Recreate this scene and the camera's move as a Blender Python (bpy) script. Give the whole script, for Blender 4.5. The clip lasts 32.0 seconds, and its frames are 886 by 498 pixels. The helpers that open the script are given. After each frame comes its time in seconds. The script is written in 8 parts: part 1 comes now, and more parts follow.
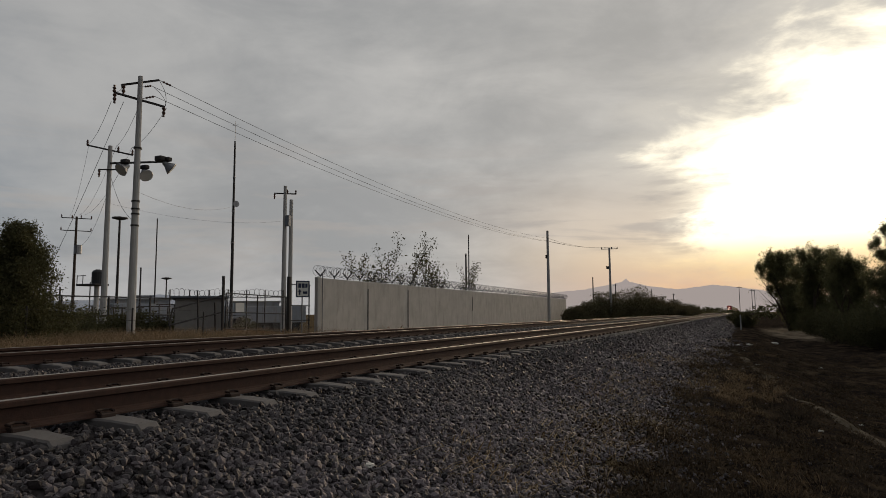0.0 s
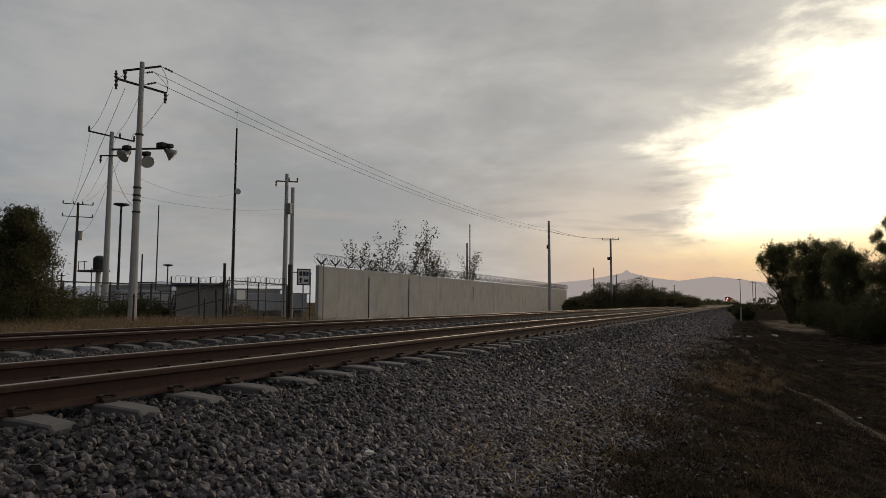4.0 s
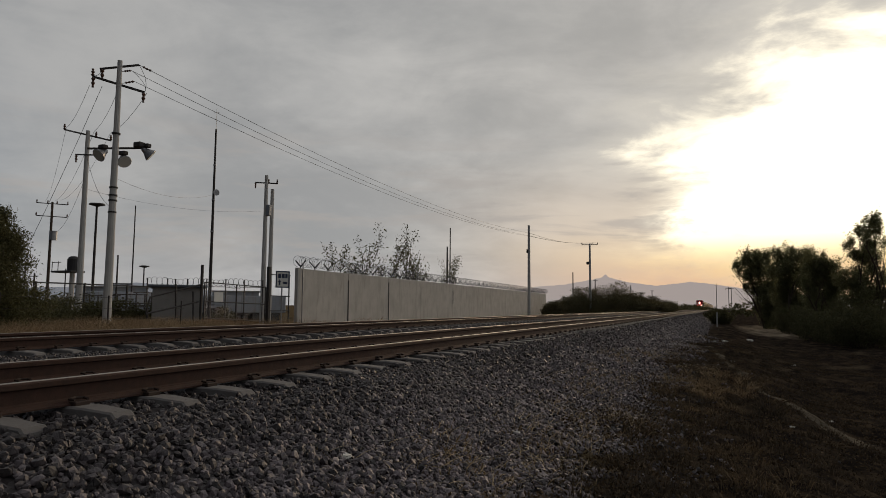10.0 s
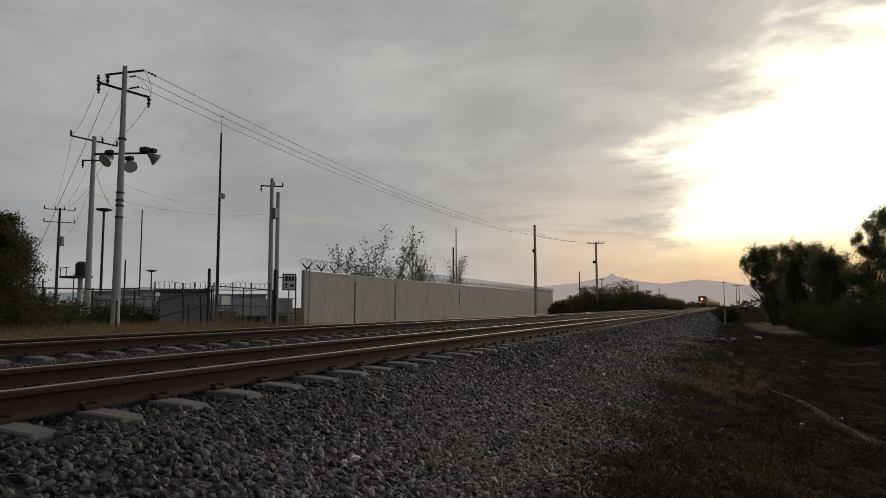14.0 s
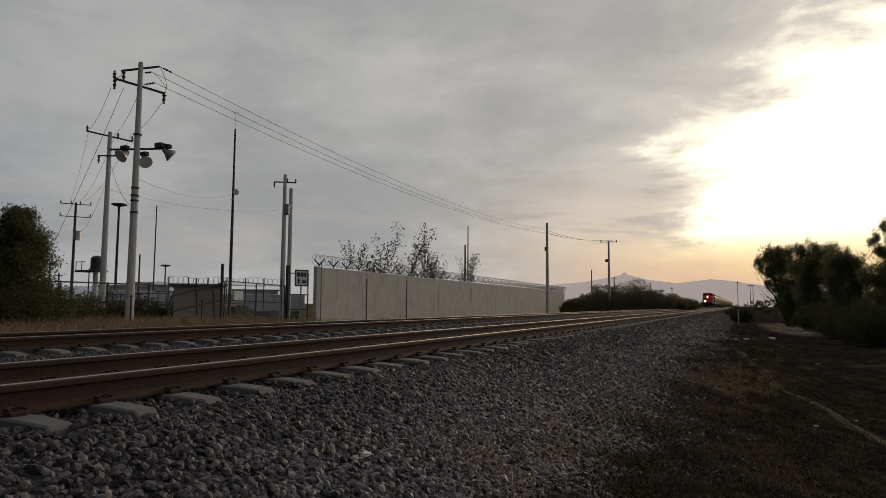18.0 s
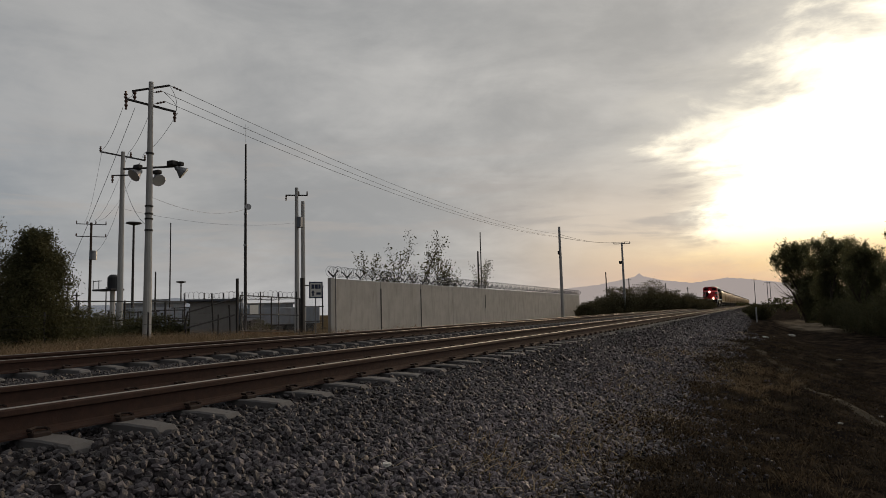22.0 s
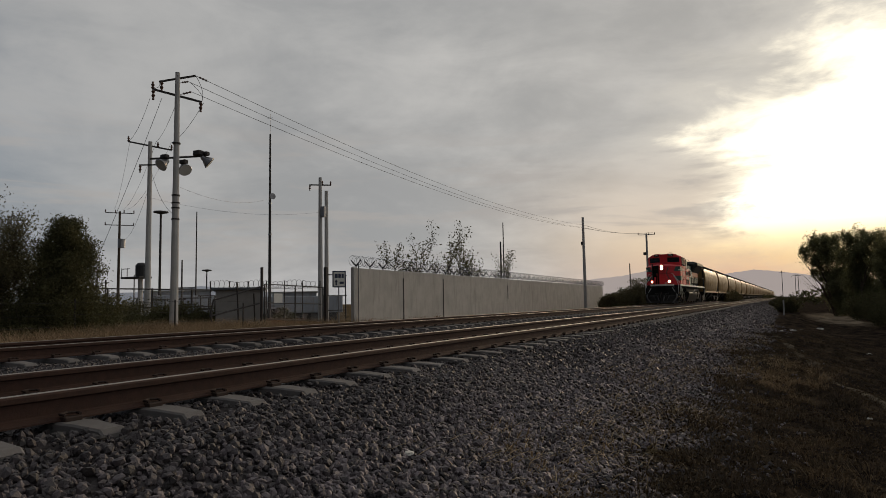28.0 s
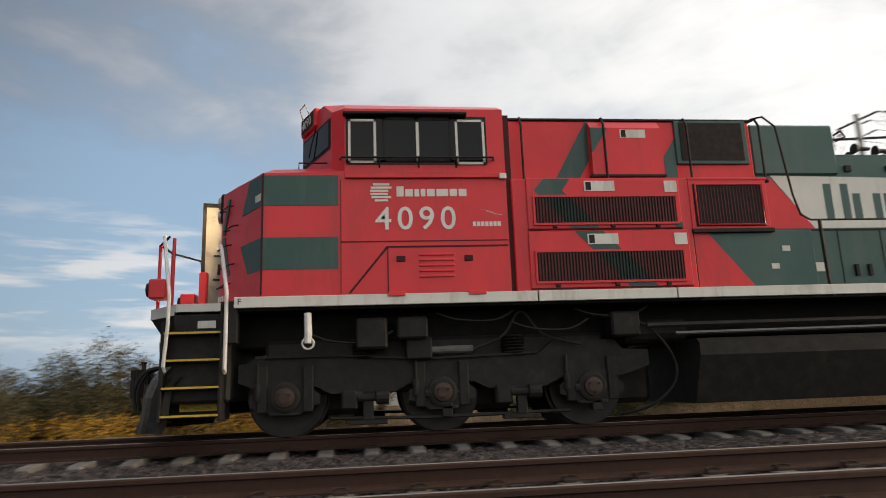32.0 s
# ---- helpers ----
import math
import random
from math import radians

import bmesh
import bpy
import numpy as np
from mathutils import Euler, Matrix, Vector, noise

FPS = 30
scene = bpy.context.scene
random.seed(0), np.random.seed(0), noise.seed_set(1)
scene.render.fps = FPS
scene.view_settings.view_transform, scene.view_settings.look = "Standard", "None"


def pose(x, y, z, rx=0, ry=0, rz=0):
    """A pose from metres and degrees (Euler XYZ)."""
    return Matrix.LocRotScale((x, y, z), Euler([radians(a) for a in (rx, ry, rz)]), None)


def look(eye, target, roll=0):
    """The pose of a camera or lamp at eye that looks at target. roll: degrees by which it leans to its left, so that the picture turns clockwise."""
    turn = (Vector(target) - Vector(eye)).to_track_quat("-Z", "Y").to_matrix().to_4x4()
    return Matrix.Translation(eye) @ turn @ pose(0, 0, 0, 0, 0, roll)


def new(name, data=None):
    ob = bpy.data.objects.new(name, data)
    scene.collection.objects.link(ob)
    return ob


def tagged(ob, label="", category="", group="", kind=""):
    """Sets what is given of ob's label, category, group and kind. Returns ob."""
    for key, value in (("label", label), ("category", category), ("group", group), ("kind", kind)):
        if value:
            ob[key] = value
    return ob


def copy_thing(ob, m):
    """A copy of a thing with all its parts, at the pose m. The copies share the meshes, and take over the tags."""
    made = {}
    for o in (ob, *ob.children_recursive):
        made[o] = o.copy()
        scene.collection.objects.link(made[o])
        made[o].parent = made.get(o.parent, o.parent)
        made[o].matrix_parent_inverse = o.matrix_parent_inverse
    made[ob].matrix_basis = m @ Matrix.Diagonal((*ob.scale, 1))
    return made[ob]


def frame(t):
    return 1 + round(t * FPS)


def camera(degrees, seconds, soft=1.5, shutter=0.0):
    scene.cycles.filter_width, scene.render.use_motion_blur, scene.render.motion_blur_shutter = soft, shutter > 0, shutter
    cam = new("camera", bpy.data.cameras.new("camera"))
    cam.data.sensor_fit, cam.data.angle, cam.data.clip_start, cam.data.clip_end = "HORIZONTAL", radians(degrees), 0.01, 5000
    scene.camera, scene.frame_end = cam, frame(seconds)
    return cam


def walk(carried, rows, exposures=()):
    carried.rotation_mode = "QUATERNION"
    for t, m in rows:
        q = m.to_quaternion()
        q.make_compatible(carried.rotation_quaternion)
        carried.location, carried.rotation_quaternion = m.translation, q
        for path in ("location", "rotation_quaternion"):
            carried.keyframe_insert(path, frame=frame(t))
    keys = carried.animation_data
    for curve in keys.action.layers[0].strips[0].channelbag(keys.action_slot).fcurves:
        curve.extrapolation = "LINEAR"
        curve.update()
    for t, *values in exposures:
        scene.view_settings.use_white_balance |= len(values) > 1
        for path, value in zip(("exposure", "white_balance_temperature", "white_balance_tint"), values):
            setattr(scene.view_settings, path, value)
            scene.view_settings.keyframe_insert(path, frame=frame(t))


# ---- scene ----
# Camera: held by hand beside the track, then swung round after the engine.
# Rows: seconds, place, yaw, pitch, roll.
PATH = [
    (0, 0.010, 0.005, 0.518, 24.65, 5.62, 0.40), (0.5, 0.009, 0.004, 0.519, 25.14, 5.58, 0.43), (1, 0.008, 0.004, 0.519, 25.20, 5.11, 0.27),
    (1.5, 0.009, 0.004, 0.519, 25.07, 5.06, 0.15), (2, 0.009, 0.004, 0.519, 25.17, 4.85, 0.18), (2.5, 0.008, 0.004, 0.520, 25.49, 5.24, 0.07),
    (3, 0.008, 0.004, 0.519, 25.32, 5.28, -0.11), (3.5, 0.009, 0.004, 0.519, 25.16, 4.95, -0.01), (5.5, 0.015, 0.007, 0.515, 23.11, 4.22, -1.26),
    (6, 0.015, 0.007, 0.515, 23.04, 4.39, -1.38), (6.5, 0.015, 0.007, 0.515, 22.91, 4.98, -0.92), (7, 0.015, 0.007, 0.515, 22.99, 4.93, -1.02),
    (7.5, 0.017, 0.008, 0.514, 22.50, 4.91, -0.78), (8, 0.016, 0.008, 0.515, 22.76, 4.87, -0.36), (8.5, 0.016, 0.008, 0.515, 22.73, 5.30, -0.51),
    (9, 0.016, 0.007, 0.515, 22.83, 5.16, -0.43), (9.5, 0.016, 0.007, 0.515, 22.83, 5.16, -0.43), (10, 0.015, 0.007, 0.515, 22.95, 5.00, -0.47),
    (10.5, 0.015, 0.007, 0.515, 23.17, 4.88, -0.62), (11, 0.014, 0.007, 0.516, 23.45, 4.80, -0.75), (11.5, 0.014, 0.007, 0.516, 23.36, 4.78, -0.68),
    (12, 0.014, 0.007, 0.516, 23.32, 4.84, -0.76), (12.5, 0.013, 0.006, 0.516, 23.69, 4.87, -0.41), (13, 0.013, 0.006, 0.516, 23.65, 4.95, -0.02),
    (13.5, 0.014, 0.007, 0.516, 23.48, 4.97, 0.11), (14, 0.014, 0.007, 0.516, 23.53, 5.06, 0.21), (14.5, 0.015, 0.007, 0.515, 23.04, 4.72, 0.07),
    (16.5, 0.013, 0.006, 0.516, 23.59, 4.49, -0.43), (17, 0.013, 0.006, 0.517, 23.78, 4.83, -0.70), (17.5, 0.012, 0.006, 0.517, 23.90, 4.95, -0.58),
    (18, 0.011, 0.005, 0.518, 24.52, 4.82, -0.35), (18.5, 0.010, 0.005, 0.518, 24.79, 4.74, 0.16), (19, 0.009, 0.004, 0.519, 25.11, 4.74, 0.44),
    (19.5, 0.008, 0.004, 0.519, 25.36, 5.25, 0.50), (20, 0.008, 0.004, 0.519, 25.24, 5.61, 0.78), (20.5, 0.008, 0.004, 0.519, 25.20, 5.90, 1.12),
    (21, 0.007, 0.004, 0.520, 25.52, 5.50, 1.42), (21.5, 0.008, 0.004, 0.520, 25.45, 5.35, 1.52), (22, 0.007, 0.003, 0.520, 25.79, 5.49, 1.48),
    (22.5, 0.007, 0.003, 0.520, 25.73, 5.65, 1.43), (23, 0.007, 0.003, 0.520, 25.78, 5.49, 1.20), (23.5, 0.007, 0.004, 0.520, 25.67, 5.37, 0.96),
    (24, 0.006, 0.003, 0.521, 25.99, 5.10, 1.04), (24.5, 0.004, 0.002, 0.522, 26.66, 4.97, 0.70), (25, 0.004, 0.002, 0.522, 26.65, 5.22, 0.62),
    (25.5, 0.003, 0.001, 0.523, 27.12, 5.01, 0.60), (27.5, -0.001, -0.000, 0.525, 28.29, 4.82, 0.60), (28, 0.001, 0.000, 0.524, 27.72, 4.66, 1.00),
    (28.5, 0.005, 0.003, 0.521, 26.32, 5.93, -1.49), (29, 0.003, 0.002, 0.522, 26.96, 6.71, -0.35), (29.5, -0.003, -0.001, 0.526, 28.92, 6.85, 0.86),
    (30, -0.008, -0.005, 0.530, 30.86, 6.72, 0.47), (30.5, -0.013, -0.008, 0.533, 32.59, 7.88, 1.33), (31, -0.021, -0.013, 0.538, 35.27, 8.48, 2.16),
    (31.3, -0.031, -0.020, 0.544, 38.88, 8.98, 2.32), (31.5, -0.050, -0.039, 0.559, 47.21, 10.06, 3.38), (31.7, -0.075, -0.071, 0.581, 59.82, 11.59, 3.71),
    (31.9, -0.095, -0.117, 0.608, 75.50, 12.23, 3.28), (32, -0.101, -0.144, 0.623, 84.09, 11.72, 2.09),
]

cam = camera(68.11, 32.0, soft=0.45, shutter=0.12)
walk(cam, [(t, pose(x, y, z, 90 + p, r, w)) for t, x, y, z, w, p, r in PATH],
     exposures=[(0, 0.0, 6500, 10), (29.0, 0.03, 6500, 10), (30.0, 0.08, 6500, 10), (31.0, 0.07, 6500, 10), (31.3, 0.12, 6450, 10),
                (31.5, 0.28, 6450, 10), (31.6, 0.48, 6450, 10), (31.7, 0.62, 6450, 10), (32, 1.36, 6600, 10)])

# Plan: x to the side of the track, y along it, z = 0 on top of the rails.
NEAR_RAILS = (-4.19, -5.664)
FAR_RAILS = (-9.66, -11.134)
NEAR_TRACK = sum(NEAR_RAILS) / 2
FAR_TRACK = sum(FAR_RAILS) / 2
RAIL_H = 0.185
GAUGE_HALF = 0.737


# ---- world and sun ----
class Nodes:
    """Short way to write node trees."""

    def __init__(self, tree):
        self.t = tree
        tree.nodes.clear()

    def n(self, kind, **values):
        node = self.t.nodes.new(kind)
        for key, value in values.items():
            if key == "inputs":
                for name, v in value.items():
                    self.put(node.inputs[name], v)
            elif key == "blend_type":
                node.blend_type = value
            elif key == "operation":
                node.operation = value
            elif key == "data_type":
                node.data_type = value
            elif key == "noise_dimensions":
                node.noise_dimensions = value
            elif key == "feature":
                node.feature = value
            elif key == "use_clamp":
                node.use_clamp = value
        return node

    def put(self, socket, v):
        if isinstance(v, bpy.types.NodeSocket):
            self.t.links.new(v, socket)
        else:
            socket.default_value = v

    def math(self, op, a, b=0.0, clamp=False):
        node = self.n("ShaderNodeMath", operation=op, use_clamp=clamp)
        self.put(node.inputs[0], a)
        self.put(node.inputs[1], b)
        return node.outputs[0]

    def vec(self, op, a, b=(0, 0, 0)):
        node = self.n("ShaderNodeVectorMath", operation=op)
        self.put(node.inputs[0], a)
        self.put(node.inputs[1], b)
        return node.outputs["Value"] if op == "DOT_PRODUCT" else node.outputs[0]

    def scale(self, a, s):
        node = self.n("ShaderNodeVectorMath", operation="SCALE")
        self.put(node.inputs[0], a)
        self.put(node.inputs["Scale"], s)
        return node.outputs[0]

    def mix(self, f, a, b, blend="MIX"):
        node = self.n("ShaderNodeMix", data_type="RGBA", blend_type=blend)
        self.put(node.inputs[0], f)
        self.put(node.inputs[6], a)
        self.put(node.inputs[7], b)
        return node.outputs[2]

    def ramp(self, v, lo, hi, a=0.0, b=1.0):
        node = self.n("ShaderNodeMapRange")
        node.interpolation_type = "SMOOTHSTEP"
        for name, x in (("Value", v), ("From Min", lo), ("From Max", hi), ("To Min", a), ("To Max", b)):
            self.put(node.inputs[name], x)
        return node.outputs[0]

    def noise(self, vector, scale, detail=4.0, rough=0.55, distort=0.0):
        node = self.n("ShaderNodeTexNoise")
        for name, x in (("Vector", vector), ("Scale", scale), ("Detail", detail), ("Roughness", rough), ("Distortion", distort)):
            self.put(node.inputs[name], x)
        return node.outputs[0]


def rgb(r, g, b):
    return (r, g, b, 1.0)


def toward(az, el):
    a, e = radians(az), radians(el)
    return Vector((-math.sin(a) * math.cos(e), math.cos(a) * math.cos(e), math.sin(e)))


SUN_AZ, SUN_EL = -4.5, 11.5


def build_world():
    w = bpy.data.worlds.new("evening_sky")
    scene.world = w
    w.use_nodes = True
    k = Nodes(w.node_tree)
    d = k.n("ShaderNodeTexCoord").outputs["Generated"]
    sep = k.n("ShaderNodeSeparateXYZ")
    k.put(sep.inputs[0], d)
    z = k.math("MAXIMUM", sep.outputs[2], 0.0)
    sky = k.n("ShaderNodeTexSky")
    sky.sky_type = "NISHITA"
    sky.sun_disc = False
    sky.sun_elevation, sky.sun_rotation = radians(SUN_EL), radians(-SUN_AZ)
    sky.air_density, sky.dust_density = 1.2, 1.5
    blue = k.mix(0.85, k.scale(sky.outputs[0], 0.11), rgb(0.128, 0.192, 0.275))
    # a sheet of billowing cloud, flattened towards the horizon
    lift = k.math("ADD", z, 0.30)
    plane = k.scale(k.vec("MULTIPLY", d, (1, 1, 0)), k.math("DIVIDE", 0.62, lift))
    big = k.noise(plane, 1.35, 5, 0.55, 0.35)
    fine = k.noise(plane, 4.2, 6, 0.62, 0.5)
    streak = k.noise(k.vec("MULTIPLY", d, (2.2, 2.2, 6.5)), 1.7, 6, 0.60, 0.45)
    tone = k.math("ADD", k.math("MULTIPLY", big, 0.55), k.math("ADD", k.math("MULTIPLY", fine, 0.20), k.math("MULTIPLY", streak, 0.25)))
    sun = toward(SUN_AZ, SUN_EL)
    facing = k.vec("DOT_PRODUCT", d, tuple(sun))
    near_sun = k.math("MAXIMUM", facing, 0.0)
    shade = k.ramp(tone, 0.41, 0.60)
    grey = k.mix(shade, rgb(0.324, 0.331, 0.335), rgb(0.535, 0.528, 0.512))
    # it is thicker over the yard
    yard = k.ramp(k.vec("DOT_PRODUCT", d, tuple(toward(75, 25))), 0.55, 0.95)
    grey = k.mix(k.math("MULTIPLY", yard, 0.40), grey, rgb(0.270, 0.275, 0.280))
    # the sheet dims on the side away from the sunset
    dusk = k.ramp(k.vec("DOT_PRODUCT", d, tuple(toward(-25, 11.5))), 0.40, -0.75)
    grey = k.mix(dusk, grey, k.mix(shade, rgb(0.060, 0.072, 0.094), rgb(0.185, 0.198, 0.222)))
    # and breaks there into gaps of clear sky, low down
    away = k.ramp(k.vec("DOT_PRODUCT", d, tuple(toward(104, 0))), 0.55, 0.97)
    hole = k.math("MULTIPLY", away, k.ramp(k.math("ADD", tone, k.math("MULTIPLY", z, 0.55)), 0.80, 0.58), True)
    grey = k.mix(k.math("MULTIPLY", hole, 0.84), grey, blue)
    # warm light spreading through the sheet
    wide = k.math("POWER", near_sun, 9.0)
    grey = k.mix(k.math("MULTIPLY", wide, 0.30), grey, rgb(0.66, 0.58, 0.47))
    # the sheet ends towards the sun: behind its ragged edge the sky is bright
    bearing = k.math("MULTIPLY", k.math("ARCTAN2", k.math("MULTIPLY", sep.outputs[0], -1.0), sep.outputs[1]), 57.296)
    height = k.math("MULTIPLY", k.math("ARCSINE", sep.outputs[2]), 57.296)
    wide_r = k.math("DIVIDE", k.math("ADD", bearing, 11.0), 15.5)
    middle = k.math("SUBTRACT", 6.3, k.math("MULTIPLY", bearing, 0.20))
    high_r = k.math("DIVIDE", k.math("SUBTRACT", height, middle), 11.5)
    radius = k.math("SQRT", k.math("ADD", k.math("MULTIPLY", wide_r, wide_r), k.math("MULTIPLY", high_r, high_r)))
    slant = k.vec("MULTIPLY", d, (2.2, 2.2, 6.0))
    wisp = k.noise(slant, 3.1, 6, 0.58, 0.35)
    rag = k.math("ADD", k.math("MULTIPLY", k.math("SUBTRACT", wisp, 0.5), 0.34), k.math("MULTIPLY", k.math("SUBTRACT", streak, 0.5), 0.20))
    gap = k.math("ADD", k.math("MULTIPLY", k.math("SUBTRACT", 0.96, radius), 0.26), rag)
    side = k.math("POWER", near_sun, 14.0)
    thin = k.math("MULTIPLY", k.ramp(gap, -0.24, 0.03), k.ramp(side, 0.28, 0.80))
    grey = k.mix(k.math("MULTIPLY", thin, 0.62), grey, rgb(0.78, 0.72, 0.61))
    opened = k.ramp(gap, -0.085, 0.085)
    hot = k.ramp(height, 3.0, 7.5)
    open_sky = k.mix(hot, rgb(1.10, 0.88, 0.48), rgb(2.0, 1.80, 1.36))
    grey = k.mix(k.math("MULTIPLY", opened, k.ramp(side, 0.20, 0.75)), grey, open_sky)
    # peach light under the sheet
    peach = k.math("MULTIPLY", k.ramp(z, 0.25, 0.07), k.ramp(side, 0.04, 0.60))
    grey = k.mix(k.math("MULTIPLY", peach, k.math("SUBTRACT", 0.62, k.math("MULTIPLY", opened, 0.62))), grey, rgb(0.78, 0.61, 0.44))
    # thin darker streamers across the glow
    stream = k.noise(k.vec("MULTIPLY", d, (2.0, 2.0, 15.0)), 2.3, 5, 0.55, 0.3)
    where = k.math("MULTIPLY", k.math("MULTIPLY", k.ramp(z, 0.035, 0.10), k.ramp(z, 0.30, 0.17)), k.ramp(gap, 0.05, -0.02))
    grey = k.mix(k.math("MULTIPLY", k.math("MULTIPLY", where, k.ramp(stream, 0.50, 0.66)), 0.55), grey, rgb(0.40, 0.37, 0.345))
    # the low band over the horizon
    low = k.math("MULTIPLY", k.ramp(z, 0.125, 0.015), k.ramp(side, 0.10, 0.95))
    band = k.mix(k.ramp(z, 0.02, 0.10), rgb(0.88, 0.44, 0.20), rgb(1.05, 0.72, 0.31))
    grey = k.mix(k.math("MULTIPLY", low, k.ramp(streak, 0.25, 0.60, 0.45, 0.95)), grey, band)
    horizon = k.math("MULTIPLY", k.ramp(z, 0.10, 0.0), k.ramp(facing, -0.2, 0.6))
    grey = k.mix(k.math("MULTIPLY", horizon, 0.35), grey, rgb(0.46, 0.44, 0.44))
    # unseen sky opposite the sunset, darkened to dim the engine's front
    east = k.ramp(k.vec("DOT_PRODUCT", d, tuple(toward(182, 12))), 0.25, 0.90)
    grey = k.mix(k.math("MULTIPLY", east, 0.68), grey, rgb(0.03, 0.036, 0.05))
    below = k.ramp(sep.outputs[2], -0.002, -0.03)
    grey = k.mix(below, grey, rgb(0.05, 0.046, 0.042))
    bg = k.n("ShaderNodeBackground")
    k.put(bg.inputs[0], grey)
    bg.inputs[1].default_value = 1.0
    out = k.n("ShaderNodeOutputWorld")
    k.put(out.inputs[0], bg.outputs[0])


build_world()
lamp = bpy.data.lights.new("sun", "SUN")
lamp.energy, lamp.angle, lamp.color = 0.9, radians(12), (1.0, 0.74, 0.48)
sun_ob = new("sun", lamp)
sun_ob.matrix_world = look(toward(SUN_AZ, SUN_EL) * 50, (0, 0, 0))

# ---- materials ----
def track_falloff(k, co, base):
    """Darker stone along the rails: the lens's light falloff put into its colour."""
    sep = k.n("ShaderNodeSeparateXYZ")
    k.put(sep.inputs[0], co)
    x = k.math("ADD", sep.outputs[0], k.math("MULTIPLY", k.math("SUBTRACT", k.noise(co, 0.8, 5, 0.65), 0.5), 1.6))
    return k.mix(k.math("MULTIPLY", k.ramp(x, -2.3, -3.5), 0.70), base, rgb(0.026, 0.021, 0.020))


def material(name, color, rough=0.7, metal=0.0, color2=None, scale=8.0, amount=0.5, bump=0.0, bump_scale=60.0, spec=0.4, streaks=0.0,
             dirt=None, dirt_scale=1.5, dirt_amount=0.0, island=0.0, objvar=0.0, through_light=0.0, dust_falloff=False):
    """A surface with variation at two scales, fine relief, and optional streaks of dirt."""
    m = bpy.data.materials.new(name)
    m.use_nodes = True
    k = Nodes(m.node_tree)
    co = k.n("ShaderNodeTexCoord").outputs["Object"]
    c2 = color2 or tuple(c * 0.72 for c in color)
    f = k.ramp(k.noise(co, scale, 5, 0.62), 0.5 - 0.22, 0.5 + 0.22)
    base = k.mix(k.math("MULTIPLY", f, amount), rgb(*color), rgb(*c2))
    if dirt:
        v = k.vec("MULTIPLY", co, (1, 1, 0.18)) if streaks else co
        df = k.ramp(k.noise(v, dirt_scale, 6, 0.68, 0.4), 0.48, 0.72)
        base = k.mix(k.math("MULTIPLY", df, dirt_amount), base, rgb(*dirt))
    if island:
        r = k.n("ShaderNodeNewGeometry").outputs["Random Per Island"]
        base = k.mix(1.0, base, k.mix(r, rgb(1 - island, 1 - island, 1 - island), rgb(1 + island, 1 + island * 0.95, 1 + island * 0.9)), "MULTIPLY")
    if objvar:
        r = k.n("ShaderNodeObjectInfo").outputs["Random"]
        base = k.mix(1.0, base, k.mix(r, rgb(1 - objvar, 1 - objvar, 1 - objvar), rgb(1 + objvar, 1 + objvar, 1 + objvar)), "MULTIPLY")
    if dust_falloff:
        base = track_falloff(k, co, base)
    b = k.n("ShaderNodeBsdfPrincipled")
    k.put(b.inputs["Base Color"], base)
    k.put(b.inputs["Roughness"], k.math("ADD", rough - 0.06, k.math("MULTIPLY", k.noise(co, scale * 2.3, 3), 0.12)))
    b.inputs["Metallic"].default_value = metal
    b.inputs["Specular IOR Level"].default_value = spec
    if bump:
        bp = k.n("ShaderNodeBump")
        bp.inputs["Strength"].default_value = bump
        bp.inputs["Distance"].default_value = 0.01
        k.put(bp.inputs["Height"], k.noise(co, bump_scale, 4, 0.6))
        k.put(b.inputs["Normal"], bp.outputs[0])
    out = k.n("ShaderNodeOutputMaterial")
    if through_light:
        tl = k.n("ShaderNodeBsdfTranslucent")
        k.put(tl.inputs[0], base)
        ms = k.n("ShaderNodeMixShader")
        ms.inputs[0].default_value = through_light
        k.put(ms.inputs[1], b.outputs[0])
        k.put(ms.inputs[2], tl.outputs[0])
        k.put(out.inputs[0], ms.outputs[0])
    else:
        k.put(out.inputs[0], b.outputs[0])
    return m


def glow(name, color, strength):
    m = bpy.data.materials.new(name)
    m.use_nodes = True
    k = Nodes(m.node_tree)
    e = k.n("ShaderNodeEmission")
    e.inputs[0].default_value, e.inputs[1].default_value = rgb(*color), strength
    out = k.n("ShaderNodeOutputMaterial")
    k.put(out.inputs[0], e.outputs[0])
    return m


